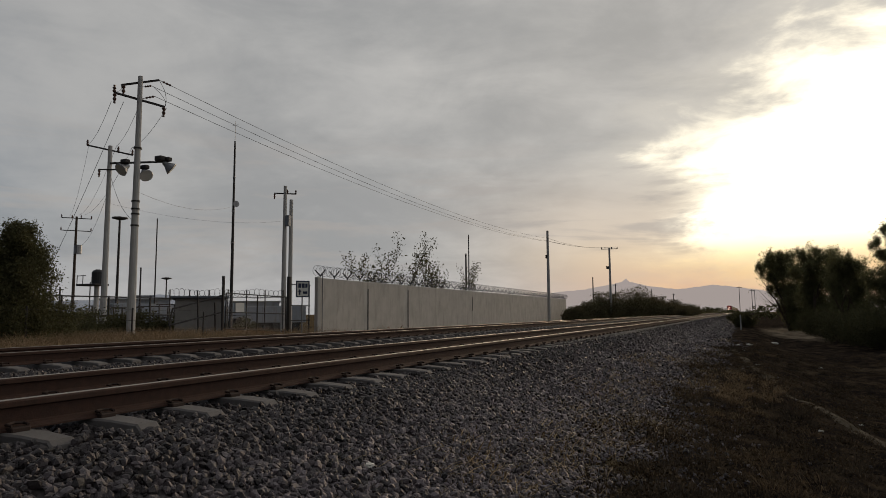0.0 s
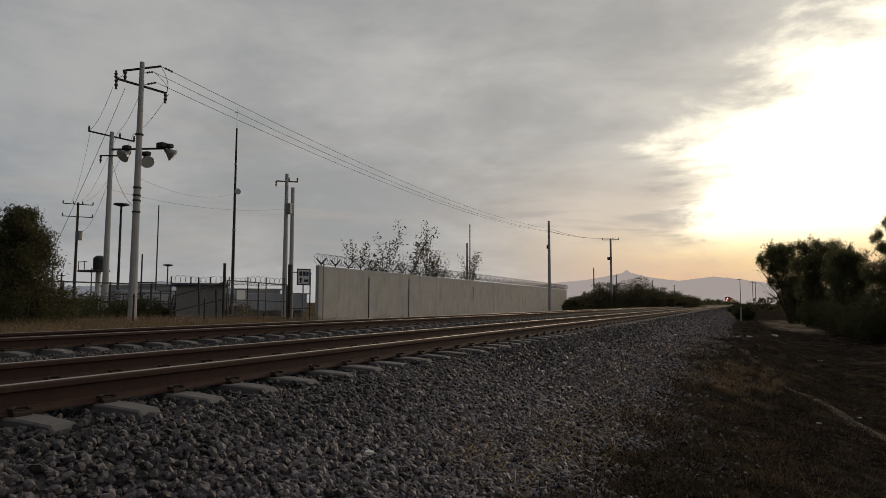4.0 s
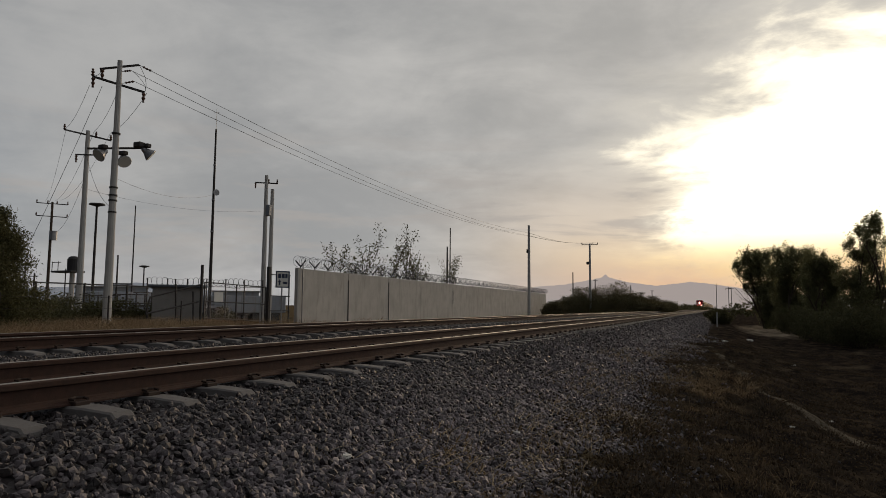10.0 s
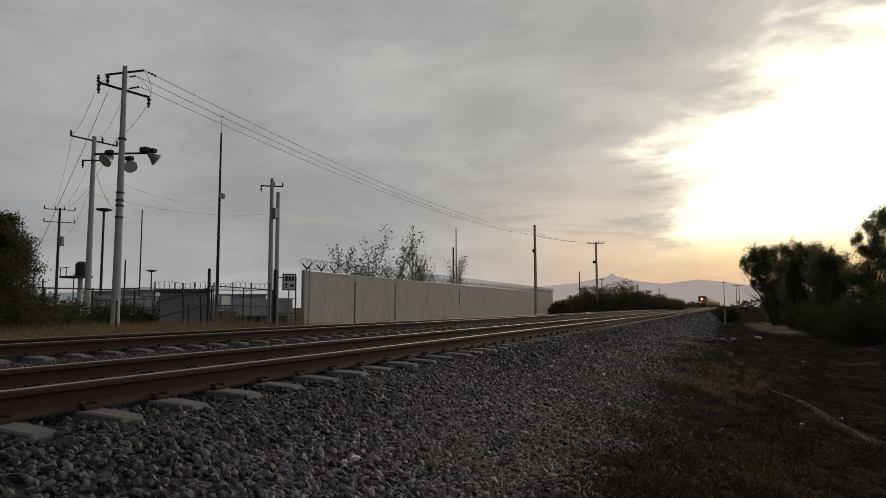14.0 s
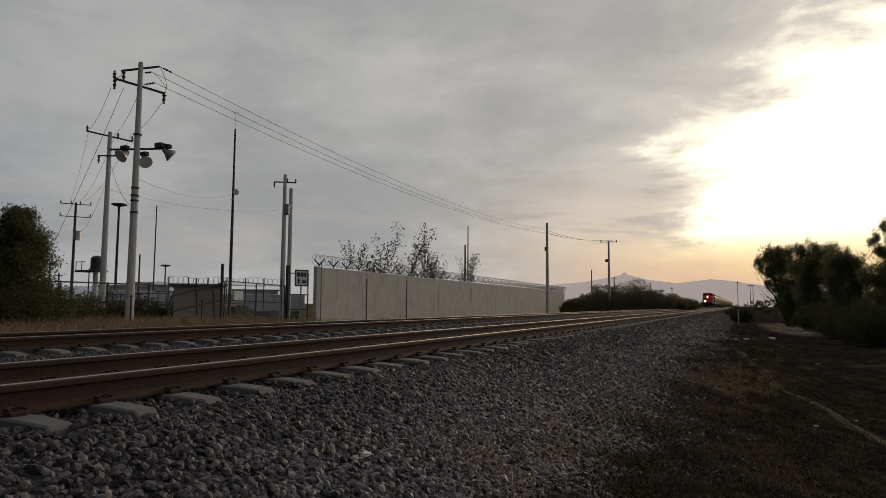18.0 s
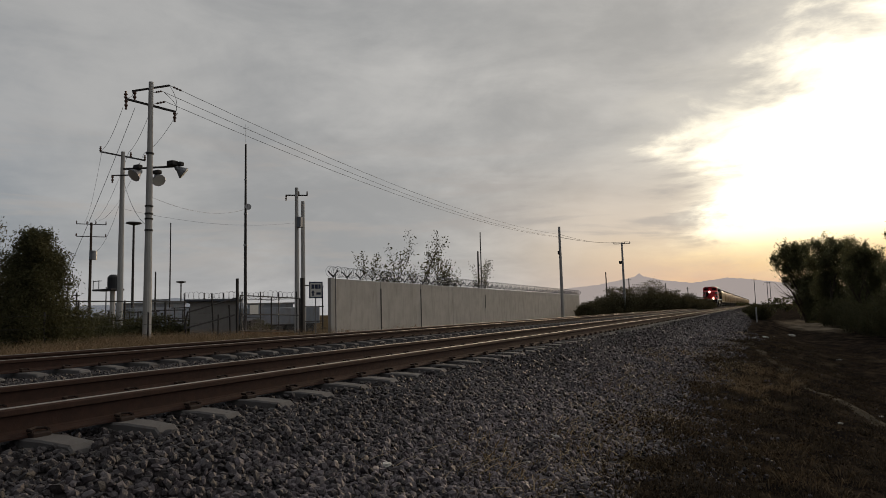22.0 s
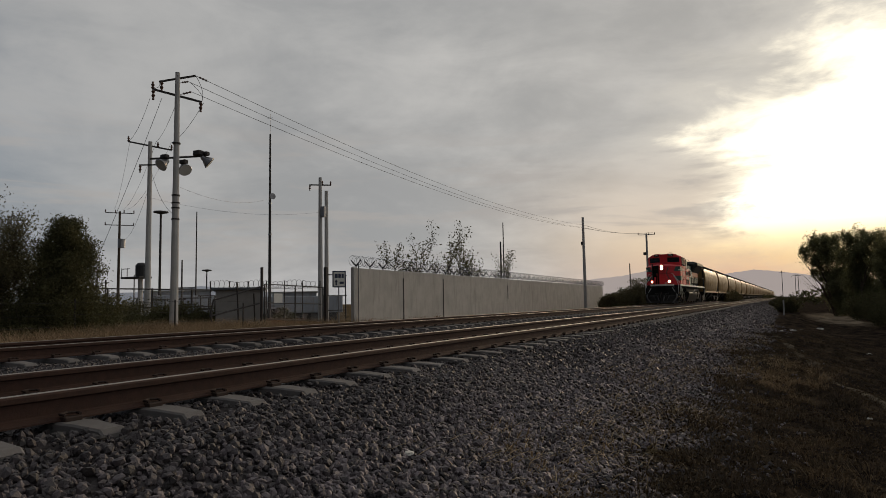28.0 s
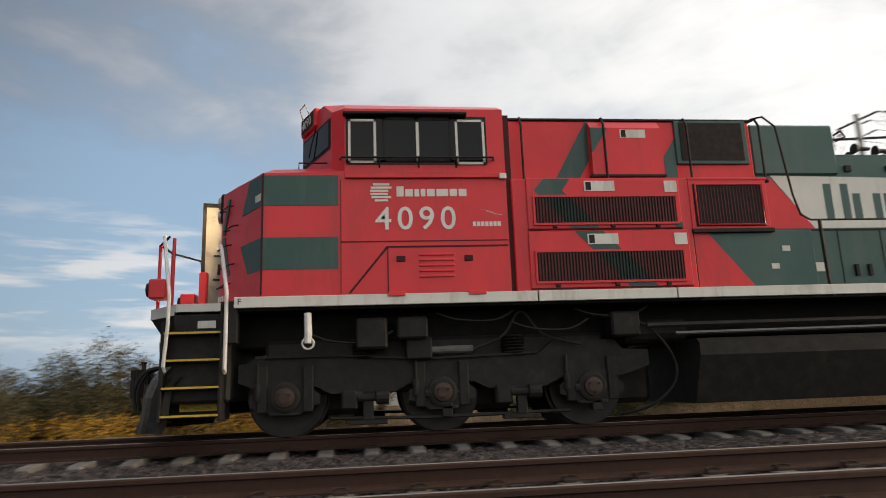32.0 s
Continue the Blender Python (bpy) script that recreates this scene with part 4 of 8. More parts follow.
def flowers():
    rng = np.random.default_rng(95)
    n = 9000
    y = rng.uniform(-14, -1.5, n)
    x = rng.uniform(-18.5, -14.2, n)
    clump = np.sin(y * 1.7) + np.sin(y * 0.6 + x) + rng.normal(size=n) * 0.6
    keep = clump > 0.1
    x, y = x[keep], y[keep]
    z = ground_z(x, y) + rng.uniform(0.30, 1.05, len(x))
    v, f = leaves(rng, np.column_stack([x, y, z]), 3, (0.06, 0.06, 0.06), 0.035)
    tagged(new("flowering_weeds", raw_mesh("flowering_weeds", v, f, M_FLOWER)), "yellow flowering weeds among dry grass", "weeds", kind="stuff")


flowers()

# ---- concrete wall with coiled wire ----
WALL_A, WALL_B = Vector((-22.0, 30.9, 0)), Vector((-25.5, 102.0, 0))
WALL_DIR = (WALL_B - WALL_A).normalized()
WALL_LEN = (WALL_B - WALL_A).length
WALL_TOP = 2.60
WALL_POSE = Matrix.Translation(WALL_A) @ Matrix.Rotation(math.atan2(-WALL_DIR.x, WALL_DIR.y), 4, "Z")


def build_wall():
    """Local y runs along the wall, x looks at the track."""
    w = thing("wall_1", WALL_POSE, "tall grey precast concrete wall stained by rain", "wall", kind="structure")
    joints = [0.35, 6.0, 12.2, 18.5, 26.6, 33.0, 39.5, 46.0, 52.5, 59.0, 65.5, WALL_LEN]
    for i, (a, b) in enumerate(zip(joints, joints[1:])):
        bm = box(B(), (-0.16, a + 0.02, -1.4), (0.0, b - 0.02, WALL_TOP + (0.015 if i % 2 else 0.0)), 0.012)
        part("panel", bm, M_CONCRETE, w)
        if i in (1, 2, 4):
            lo, hi_ = {1: (-1.3, 2.15), 2: (-1.3, 2.25), 4: (0.75, 2.0)}[i]
            part("joint_strip", box(B(), (-0.02, a - 0.05, lo), (0.03, a + 0.045, hi_)), M_JOINT, w, "dark open joint")
    part("end_pilaster", box(B(), (-0.18, -0.02, -1.4), (0.04, 0.34, WALL_TOP + 0.03), 0.015), M_CONCRETE, w, "pale corner pilaster")
    part("end_drainpipe", tube(B(), [(0.1, 0.38, -1.3), (0.1, 0.38, WALL_TOP + 0.35)], 0.035, 8), M_STEEL, w, "thin grey pipe")
    # brackets and coil
    c = thing("razor_wire", WALL_POSE, "coil of razor wire on angled brackets over the wall", "razor wire")
    me = bpy.data.meshes.new("bracket")
    bm = B()
    tube(bm, [(0, 0, -0.05), (0, 0, 0.12), (0.34, 0, 0.46)], 0.040, 5)
    tube(bm, [(0, 0, 0.12), (-0.34, 0, 0.46)], 0.040, 5)
    me = finish(bm, "bracket", M_WIRE)
    s = 0.4
    while s < WALL_LEN:
        b = part("bracket", me, M_DARK, c, "angled steel bracket")
        b.location = (-0.08, s, WALL_TOP)
        s += 1.55
    for turn0 in np.arange(0, WALL_LEN, 8.0):
        bm = B()
        pts = []
        n = int(8 * 3.6 * 12)
        for i in range(n + 1):
            a = 2 * math.pi * i / 12
            rr = 0.30 + 0.03 * math.sin(a * 0.37 + turn0)
            pts.append((-0.08 + math.cos(a) * rr, min(turn0 + 8 * i / n, WALL_LEN), WALL_TOP + 0.40 + math.sin(a) * rr))
        tube(bm, pts, 0.010, 3, caps=False)
        part("coil", bm, M_WIRE, c, "spiral of barbed wire")
    for z in (0.33, 0.20):
        part("strand", tube(B(), [(0.22 * (z > 0.3), 0, WALL_TOP + z), (0.22 * (z > 0.3), WALL_LEN, WALL_TOP + z)], 0.008, 4), M_STEEL, c, "straight barbed strand")


build_wall()


# ---- poles and cables ----
def pole(name, x, y, top, r0, r1, label, group="utility poles", mat=None):
    g0 = gz(x, y)
    t = thing(name, pose(x, y, g0), label, "pole", group)
    h = top - g0
    part("shaft", tube(B(), [(0, 0, -0.4), (0, 0, h * 0.5), (0, 0, h)], [r0, (r0 + r1) / 2, r1], 12), mat or M_POLE, t, smooth=True)
    return t, h


def crossarm(t, h, z, half, yaw, insulators=(), tilt=0.0, mat=None):
    m = Matrix.Rotation(radians(yaw), 4, "Z")
    a, b = m @ Vector((-half, 0.1, z - tilt)), m @ Vector((half, 0.1, z + tilt))
    d = (b - a).normalized()
    bm = tube(B(), [a, b], 0.055, 4)
    arm = part("crossarm", bm, mat or M_DARK, t, "dark steel crossarm")
    for s, drop in insulators:
        p = (a + b) / 2 + d * half * s
        q = p + Vector((0, 0, 0.30 if drop > 0 else -0.42))
        n = 5
        pts = [p.lerp(q, i / n) for i in range(n + 1)]
        part("insulator", tube(B(), pts, [0.03, 0.075, 0.035, 0.075, 0.035, 0.05], 8), M_CERAMIC, arm, "ribbed insulator")
    return a, b


def cable(a, b, sag, label="thin black overhead cable", r=0.009, group="overhead cables"):
    a, b = Vector(a), Vector(b)
    pts = [a.lerp(b, i / 16) - Vector((0, 0, sag * 4 * (i / 16) * (1 - i / 16))) for i in range(17)]
    solid("cable", tube(B(), pts, r, 4), M_WIRE, label, "cable", group)


def floodlight(t, p, yaw, label):
    """A bell-shaped lamp head with its gear box, tilted down."""
    m = Matrix.Translation(p) @ Matrix.Rotation(radians(yaw), 4, "Z") @ Matrix.Rotation(radians(52), 4, "X") @ Matrix.Scale(0.70, 4)
    bm = B()
    tube(bm, [m @ Vector(q) for q in ((0, 0, 0.30), (0, 0, 0.22), (0, 0, 0.05), (0, 0, -0.16), (0, 0, -0.30), (0, 0, -0.33))], [0.04, 0.09, 0.12, 0.21, 0.265, 0.25], 14)
    head = part("lamp_head", bm, M_STEEL, t, label, smooth=True)
    part("gear_box", box(B(), (p[0] - 0.16, p[1] - 0.11, p[2] + 0.15), (p[0] + 0.16, p[1] + 0.11, p[2] + 0.31), 0.03), M_DARK, t, "dark ballast box")
    bm = tube(B(), [m @ Vector((0, 0, -0.325)), m @ Vector((0, 0, -0.34))], 0.24, 14)
    part("lens", bm, M_SIGN, head, "pale glass lens")


# the tall pole with floodlights
PA = at(49.96, 27.8, 18.71)
ta, ha = pole("floodlight_pole", PA.x, PA.y, PA.z, 0.168, 0.088, "tall pale concrete pole with crossarms and floodlights")
A1 = crossarm(ta, ha, ha - 0.22, 0.68, 50, ((-0.9, -1),), tilt=0.20)
A2 = crossarm(ta, ha, ha - 0.92, 0.92, 50, ((-1, 1), (-0.98, -1), (0.98, -1)), tilt=-0.17)
A3 = crossarm(ta, ha, ha - 3.45, 0.95, 50, (), tilt=0.12)
TURN_A = Matrix.Rotation(radians(50), 3, "Z")
for p, yaw in (((1.08, -0.1, ha - 3.50), -40), ((-0.42, -0.25, ha - 3.75), 175), ((0.28, 0.3, ha - 3.80), -110)):
    floodlight(ta, TURN_A @ Vector(p), yaw, "bell-shaped floodlight head")
part("lamp_gear", box(B(), (0.42, 0.42, ha - 3.36), (0.78, 0.72, ha - 3.16), 0.03), M_DARK, ta, "dark ballast box")
for z in (2.9, 5.0, 5.3, 5.5, 5.95):
    part("band", tube(B(), [(0, 0, ha - z - 0.03), (0, 0, ha - z + 0.03)], 0.155, 12), M_DARK, ta, "dark strap")
PB = at(51.93, 40.0, 13.17)
tb, hb = pole("concrete_pole", PB.x, PB.y, PB.z, 0.18, 0.105, "concrete pole with one crossarm and stay wires")
B1 = crossarm(tb, hb, hb - 0.22, 1.15, 52, ((-0.98, 1), (0.35, 1), (0.98, 1)), tilt=-0.16)
crossarm(tb, hb, hb - 1.35, 0.55, 232, ((0.9, -1),), tilt=-0.05)
PC = at(54.03, 71, 7.57)
tc, hc = pole("transformer_pole", PC.x, PC.y, PC.z, 0.15, 0.10, "distant dark pole with two crossarms and a transformer", mat=M_BARK)
crossarm(tc, hc, hc - 0.15, 1.25, 54, ((-1, 1), (-0.3, 1), (0.3, 1), (1, 1)))
crossarm(tc, hc, hc - 1.35, 1.25, 54, ((-1, 1), (1, 1)))
part("transformer", tube(B(), [(0.35, 0, hc - 3.6), (0.35, 0, hc - 2.75)], 0.34, 12), M_STEEL, tc, "grey transformer can", smooth=True)
PD = at(38.27, 49, 10.89)
td, hd = pole("concrete_pole", PD.x, PD.y, PD.z, 0.20, 0.12, "concrete pole with short crossarm behind the gate")
D1 = crossarm(td, hd, hd - 0.55, 0.8, 38, ((-0.95, -1), (0.2, 1), (0.95, 1)))
part("fuse_box", box(B(), (0.12, -0.15, hd - 3.0), (0.45, 0.15, hd - 2.2), 0.03), M_STEEL, td, "grey fuse box")
PD2 = at(37.75, 49.5, 9.75)
td2, hd2 = pole("concrete_pole", PD2.x, PD2.y, PD2.z, 0.17, 0.13, "plain concrete pole standing beside another")
PE_ = at(15.48, 76, 7.06)
te, he = pole("concrete_pole", PE_.x, PE_.y, PE_.z, 0.20, 0.13, "plain concrete pole before the end of the wall")
part("meter_box", box(B(), (-0.25, -0.2, he - 3.2), (-0.05, 0.2, he - 2.8), 0.02), M_DARK, te, "small dark box")
PF = at(10.31, 99, 5.44)
tf, hf = pole("concrete_pole", PF.x, PF.y, PF.z, 0.19, 0.13, "distant pole with a crossarm beside the track")
crossarm(tf, hf, hf - 0.15, 1.15, 10, ((-0.98, 1), (0.3, 1), (0.98, 1)))
part("switch_box", box(B(), (-0.5, -0.2, hf - 3.1), (-0.1, 0.2, hf - 2.7), 0.03), M_DARK, tf, "dark switch box")
mast = at(42.49, 41, 14.38)
tm, hm = pole("antenna_mast", mast.x, mast.y, mast.z, 0.11, 0.05, "slim dark antenna mast with a thin aerial", "masts", M_DARK)
part("aerial", tube(B(), [(0, 0, hm), (0, 0, hm + 1.25)], 0.012, 5), M_STEEL, tm, "thin aerial rod")
part("aerial_cross", tube(B(), [(-0.22, 0, hm + 1.0), (0.22, 0, hm + 1.0)], 0.012, 5), M_STEEL, tm, "small cross rod")
part("dish", tube(B(), [(0.12, 0, hm - 3.9), (0.3, -0.1, hm - 3.9)], [0.10, 0.19], 12), M_STEEL, tm, "small round dish")
for dz, r in ((4.3, 0.10), (6.2, 0.12), (2.2, 0.08)):
    part("mast_collar", tube(B(), [(0, 0, hm - dz - 0.04), (0, 0, hm - dz + 0.04)], r, 10), M_STEEL, tm, "steel collar")
for az, dist, el, r, label in ((48.33, 55, 7.75, 0.05, "thin plain dark steel mast"), (51.05, 60, 7.75, 0.10, "lamp mast with a flat round head"), (22.35, 75, 6.85, 0.07, "thin mast behind the wall"),
                               (22.6, 70, 5.2, 0.10, "short dark pole behind the wall"), (11.75, 110, 3.0, 0.10, "short pole beside the thicket"), (47.5, 90, 3.05, 0.09, "distant T-shaped lamp pole"),
                               (49.4, 50, 3.8, 0.06, "short dark yard post"), (0.35, 190, 2.0, 0.08, "far pole beside the track"), (-0.55, 170, 1.75, 0.07, "far pole beside the track"),
                               (-0.75, 200, 1.7, 0.08, "far pole beside the track"), (5.3, 260, 1.5, 0.16, "far pole beside the track"), (9.9, 180, 2.4, 0.14, "far pole past the thicket"),
                               (55.5, 110, 3.0, 0.12, "far pole of the yard"), (56.2, 100, 2.6, 0.12, "far pole of the yard"), (54.9, 95, 2.2, 0.12, "far pole of the yard"), (52.9, 60, 2.6, 0.05, "short dark yard post"),
                               (7.0, 300, 1.9, 0.16, "far pole beside the track")):
    p = at(az, dist, el)
    t, h = pole("steel_mast", p.x, p.y, p.z, r * 1.2, r * 0.8, label, "masts", M_DARK)
    if "lamp" in label:
        part("lamp_head", tube(B(), [(0, 0, h - 0.30), (0, 0, h - 0.16), (0, 0, h - 0.06), (0, 0, h)], [0.12, 0.62, 0.58, 0.15], 16), M_DARK, t, "flat round lamp head")
    elif "far pole" in label:
        part("crossarm", box(B(), (-0.65, -0.05, h - 0.42), (0.65, 0.05, h - 0.32)), M_DARK, t, "dark crossarm")

# cables from pole to pole
tops = [Vector((PA.x, PA.y, PA.z - 0.1)) + Vector(o) for o in ((0.72, 0.88, -0.12), (0.25, 0.32, -0.22), (0.30, 0.45, -0.62))]
ends_e = [Vector((PE_.x, PE_.y, PE_.z)) + Vector(o) for o in ((0.1, 0, -0.9), (-0.1, 0, -1.15), (0.1, 0, -1.25))]
ends_f = [Vector((PF.x, PF.y, PF.z)) + Vector(o) for o in ((-1.0, 0, 0.1), (0.2, 0, 0.1), (0.9, 0, 0.1))]
foot_a = Vector((PA.x, PA.y, gz(PA.x, PA.y)))
for a, hold in zip(tops, (A1[1], Vector((0.05, 0.06, ha - 0.42)), Vector((0.05, 0.06, ha - 0.90)))):
    q = a - foot_a
    pts = [hold.lerp(q, i / 8) for i in range(9)]
    part("tension_insulator", tube(B(), pts, [0.012, 0.012, 0.012, 0.05, 0.02, 0.05, 0.02, 0.05, 0.012], 7), M_CERAMIC, ta, "strung insulator")
for i, (u, v, w) in enumerate(((A1[1], A2[1], 0.35), (A1[0], A2[0], 0.30), (Vector((0.3, 0.35, ha - 0.35)), A2[1], 0.5))):
    pts = [u.lerp(v, f / 10) + Vector((0.25, 0.30, -0.1)) * (w * 4 * (f / 10) * (1 - f / 10)) for f in range(11)]
    part("jumper_wire", tube(B(), pts, 0.009, 4), M_WIRE, ta, "looped jumper wire")
for a, b, c in zip(tops, ends_e, ends_f):
    cable(a, b, 1.0, r=0.010)
    cable(b, c, 0.35, r=0.016)
for s, dx in ((-1, -1.05), (0, 0.3), (1, 1.1)):
    cable((PA.x + 0.64 * s, PA.y + 0.76 * s, PA.z - 1.15), (PB.x + dx * 0.6, PB.y + dx * 0.78, PB.z + 0.02), 0.25)
    cable((PB.x + dx * 0.6, PB.y + dx * 0.78, PB.z + 0.02), (PC.x + dx, PC.y, PC.z + 0.1), 0.8)
cable((PA.x - 0.9, PA.y, PA.z - 0.9), at(56.5, 36, 1.2), 0.2, "slanting black stay cable")
cable((PB.x, PB.y, PB.z - 3.2), (PD.x, PD.y, PD.z - 2.6), 0.5, r=0.006)
cable((PA.x, PA.y, PA.z - 4.6), (mast.x, mast.y, mast.z - 4.0), 0.45, r=0.006)
cable((PB.x, PB.y, PB.z - 2.5), (PC.x, PC.y, PC.z - 2.6), 1.2)
cable((PB.x, PB.y, PB.z - 1.4), (PA.x, PA.y, PA.z - 5.8), 0.5, "looped black service cable")

# ---- gate, fences and yard ----
def chain_link(parent, a, b, z0, z1, step=0.16):
    """Crossing wires of a chain-link panel, as one sheet of thin bars."""
    a, b = Vector(a), Vector(b)
    d = (b - a)
    L = d.length
    d.normalize()
    H = z1 - z0
    vs, fs = [], []
    side = Vector((-d.y, d.x, 0)) * 0.002
    for sgn in (1, -1):
        s = -H
        while s < L:
            lo, hi = max(s, 0.0), min(s + H, L)
            if hi > lo:
                p0, p1 = a + d * lo, a + d * hi
                f0, f1 = (lo - s) / H, (hi - s) / H
                if sgn < 0:
                    f0, f1 = 1 - f0, 1 - f1
                u = Vector((p0.x, p0.y, z0 + H * f0))
                v = Vector((p1.x, p1.y, z0 + H * f1))
                n = (v - u).cross(side).normalized() * 0.0022
                i = len(vs)
                vs += [u - n, u + n + side, v + n + side, v - n]
                fs += [(i, i + 1, i + 2), (i, i + 2, i + 3)]
            s += step
    return part("mesh", raw_mesh("mesh", [tuple(v) for v in vs], fs, M_STEEL), None, parent, "thin wire mesh")


def posts_and_rails(t, posts, rails, r=0.035, mat=None):
    for p in posts:
        part("post", tube(B(), [(p[0], p[1], gz(p[0], p[1]) - 0.2), (p[0], p[1], p[2])], r, 8), mat or M_DARK, t, "steel post")
    for a, b in rails:
        part("rail_bar", tube(B(), [a, b], r * 0.8, 6), mat or M_DARK, t, "horizontal pipe")


GX = -22.2
g0, g1 = 23.7, 28.6
gate = thing("yard_gate", Matrix(), "dark pipe-framed wire gate, closed, beside the wall", "gate")
part("post", box(B(), (GX - 0.055, g0 - 0.055, -1.3), (GX + 0.055, g0 + 0.055, 2.35), 0.015), M_DARK, gate, "dark gate post")
part("post", box(B(), (GX - 0.09, g1 - 0.09, -1.3), (GX + 0.09, g1 + 0.09, 2.55), 0.015), M_DARK, gate, "dark steel gate post")
posts_and_rails(gate, [(GX, g0 + 0.2, 1.55), (GX, 26.1, 1.5), (GX, g1 - 0.25, 1.45)],
                [((GX, g0 + 0.2, 1.55), (GX, g1 - 0.25, 1.45)), ((GX, g0 + 0.2, 0.66), (GX, g1 - 0.25, 0.55)), ((GX, g0 + 0.2, -0.12), (GX, g1 - 0.25, -0.34))])
chain_link(gate, (GX, g0 + 0.2, 0), (GX, g1 - 0.25, 0), -0.3, 1.5)
part("warning_board", box(B(), (GX + 0.03, 24.5, 0.65), (GX + 0.05, 25.1, 1.1)), M_SIGN, gate, "small pale board wired to the gate")
link = thing("wire_fence", Matrix(), "short dark pipe frame between gate post and wall", "fence", "yard fences")
posts_and_rails(link, [(GX, 30.4, 2.1)], [((GX, g1, 2.15), (GX, 30.5, 2.15)), ((GX, g1, 1.0), (GX, 30.5, 1.0)), ((GX, g1, 0.2), (GX, 30.5, 0.2))])
chain_link(link, (GX, g1, 0), (GX, 30.5, 0), -0.6, 2.1)
lean = thing("leaning_fence", Matrix(), "bent and leaning fence pipes beside the gate", "fence", "yard fences")
posts_and_rails(lean, [], [((GX, 23.6, 1.42), (GX - 0.3, 21.0, 0.80)), ((GX, 23.55, 0.64), (GX - 0.3, 20.85, 0.10)), ((GX - 0.3, 21.02, 0.82), (GX - 0.3, 20.83, 0.06)), ((GX - 0.1, 22.2, 1.62), (GX - 0.2, 22.45, -0.7)), ((GX - 0.02, 23.2, 1.1), (GX - 0.1, 23.4, -0.8)), ((GX - 0.3, 20.9, 0.3), (GX - 0.3, 20.95, -0.9))], 0.045, M_DARK)
wf = thing("wire_fence", Matrix(), "low wire fence with thin posts along the grass", "fence", "yard fences")
FX = -19.6
posts_and_rails(wf, [(FX + 0.15 * math.sin(i * 2.3), -16 + i * 3.6, 0.75 + 0.1 * math.sin(i * 1.7)) for i in range(11)], [], 0.03)
for z in (0.72, 0.35, 0.0):
    for i in range(10):
        a, b = -16 + i * 3.6, -16 + (i + 1) * 3.6
        part("strand", tube(B(), [(FX, a, z), (FX, (a + b) / 2, z - 0.03), (FX, b, z)], 0.007, 4), M_DARK, wf, "wire strand")
hi = thing("yard_fence", Matrix(), "tall chain-link yard fence with posts behind the grass", "fence", "yard fences")
YX = -30.0
posts_and_rails(hi, [(YX, 16 + i * 2.6, 1.55) for i in range(6)], [((YX, 16, 1.5), (YX, 29, 1.5)), ((YX, 16, 0.5), (YX, 29, 0.55))], 0.045)
chain_link(hi, (YX, 16, 0), (YX, 29, 0), -0.6, 1.5)

sp_ = at(36.72, 34.0)
SIGN_POSE = pose(sp_.x, sp_.y, 0, 0, 0, 58)
sg = thing("track_sign", SIGN_POSE, "square white sign with dark lettering on a pale post", "sign")
part("post", tube(B(), [(0, 0, -1.3), (0, 0, 2.2)], 0.035, 8), M_STEEL, sg, "pale steel post")
part("board", box(B(), (-0.36, -0.06, 1.38), (0.36, -0.035, 2.22), 0.008), M_SIGN, sg, "white board with dark border")
for a, b, c, d in ((-0.36, 2.16, 0.36, 2.22), (-0.36, 1.38, 0.36, 1.44), (-0.36, 1.38, -0.30, 2.22), (0.30, 1.38, 0.36, 2.22), (-0.24, 1.86, -0.08, 2.08), (-0.05, 1.86, 0.10, 2.08), (0.13, 1.86, 0.25, 2.08), (0.02, 1.56, 0.25, 1.68)):
    part("bar", box(B(), (a, -0.066, b), (c, -0.060, d)), M_INK, sg, "dark printed bar")
part("arrow", prism(B(), [(-0.20, 1.50), (-0.12, 1.50), (-0.12, 1.66), (-0.07, 1.66), (-0.16, 1.80), (-0.25, 1.66), (-0.20, 1.66)], "y", -0.066, -0.060), M_INK, sg, "dark arrow")

# low buildings of the yard
M_PALE_SHEET = material("pale_blue_sheet", (0.30, 0.335, 0.385), 0.6, 0.0, color2=(0.20, 0.22, 0.26), scale=1.2, streaks=1, dirt=(0.20, 0.18, 0.15), dirt_scale=2, dirt_amount=0.6)


def shed(name, az0, az1, dist, el, label, mat, roof=None, glazed=True):
    a, b = at(az0, dist), at(az1, dist)
    top = EYE_Z + dist * math.tan(radians(el))
    c = (a + b) / 2
    yaw = math.degrees(math.atan2((b - a).y, (b - a).x))
    L = (b - a).length
    t = thing(name, pose(c.x, c.y, 0, 0, 0, yaw), label, "building", "yard buildings")
    s = 1 if (Matrix.Rotation(radians(yaw), 3, "Z") @ Vector((0, 1, 0))).dot(c) > 0 else -1
    lo, hi_ = sorted((0, s * 4.0))
    part("wall_body", box(B(), (-L / 2, lo, -1.6), (L / 2, hi_, top - 0.12), 0.02), mat, t)
    part("roof", box(B(), (-L / 2 - 0.2, lo - 0.2, top - 0.12), (L / 2 + 0.2, hi_ + 0.2, top), 0.02), roof or M_BLUE_ROOF, t, "flat sheet roof")
    n = max(1, int(L / 3)) if glazed else 0
    for i in range(n):
        x = -L / 2 + L * (i + 0.5) / n
        y = -s * 0.02
        ly, hy = sorted((y, y + s * 0.04))
        part("window", box(B(), (x - 0.28, ly, top - 1.1), (x + 0.28, hy, top - 0.65)), M_GLASS, t, "dark window")


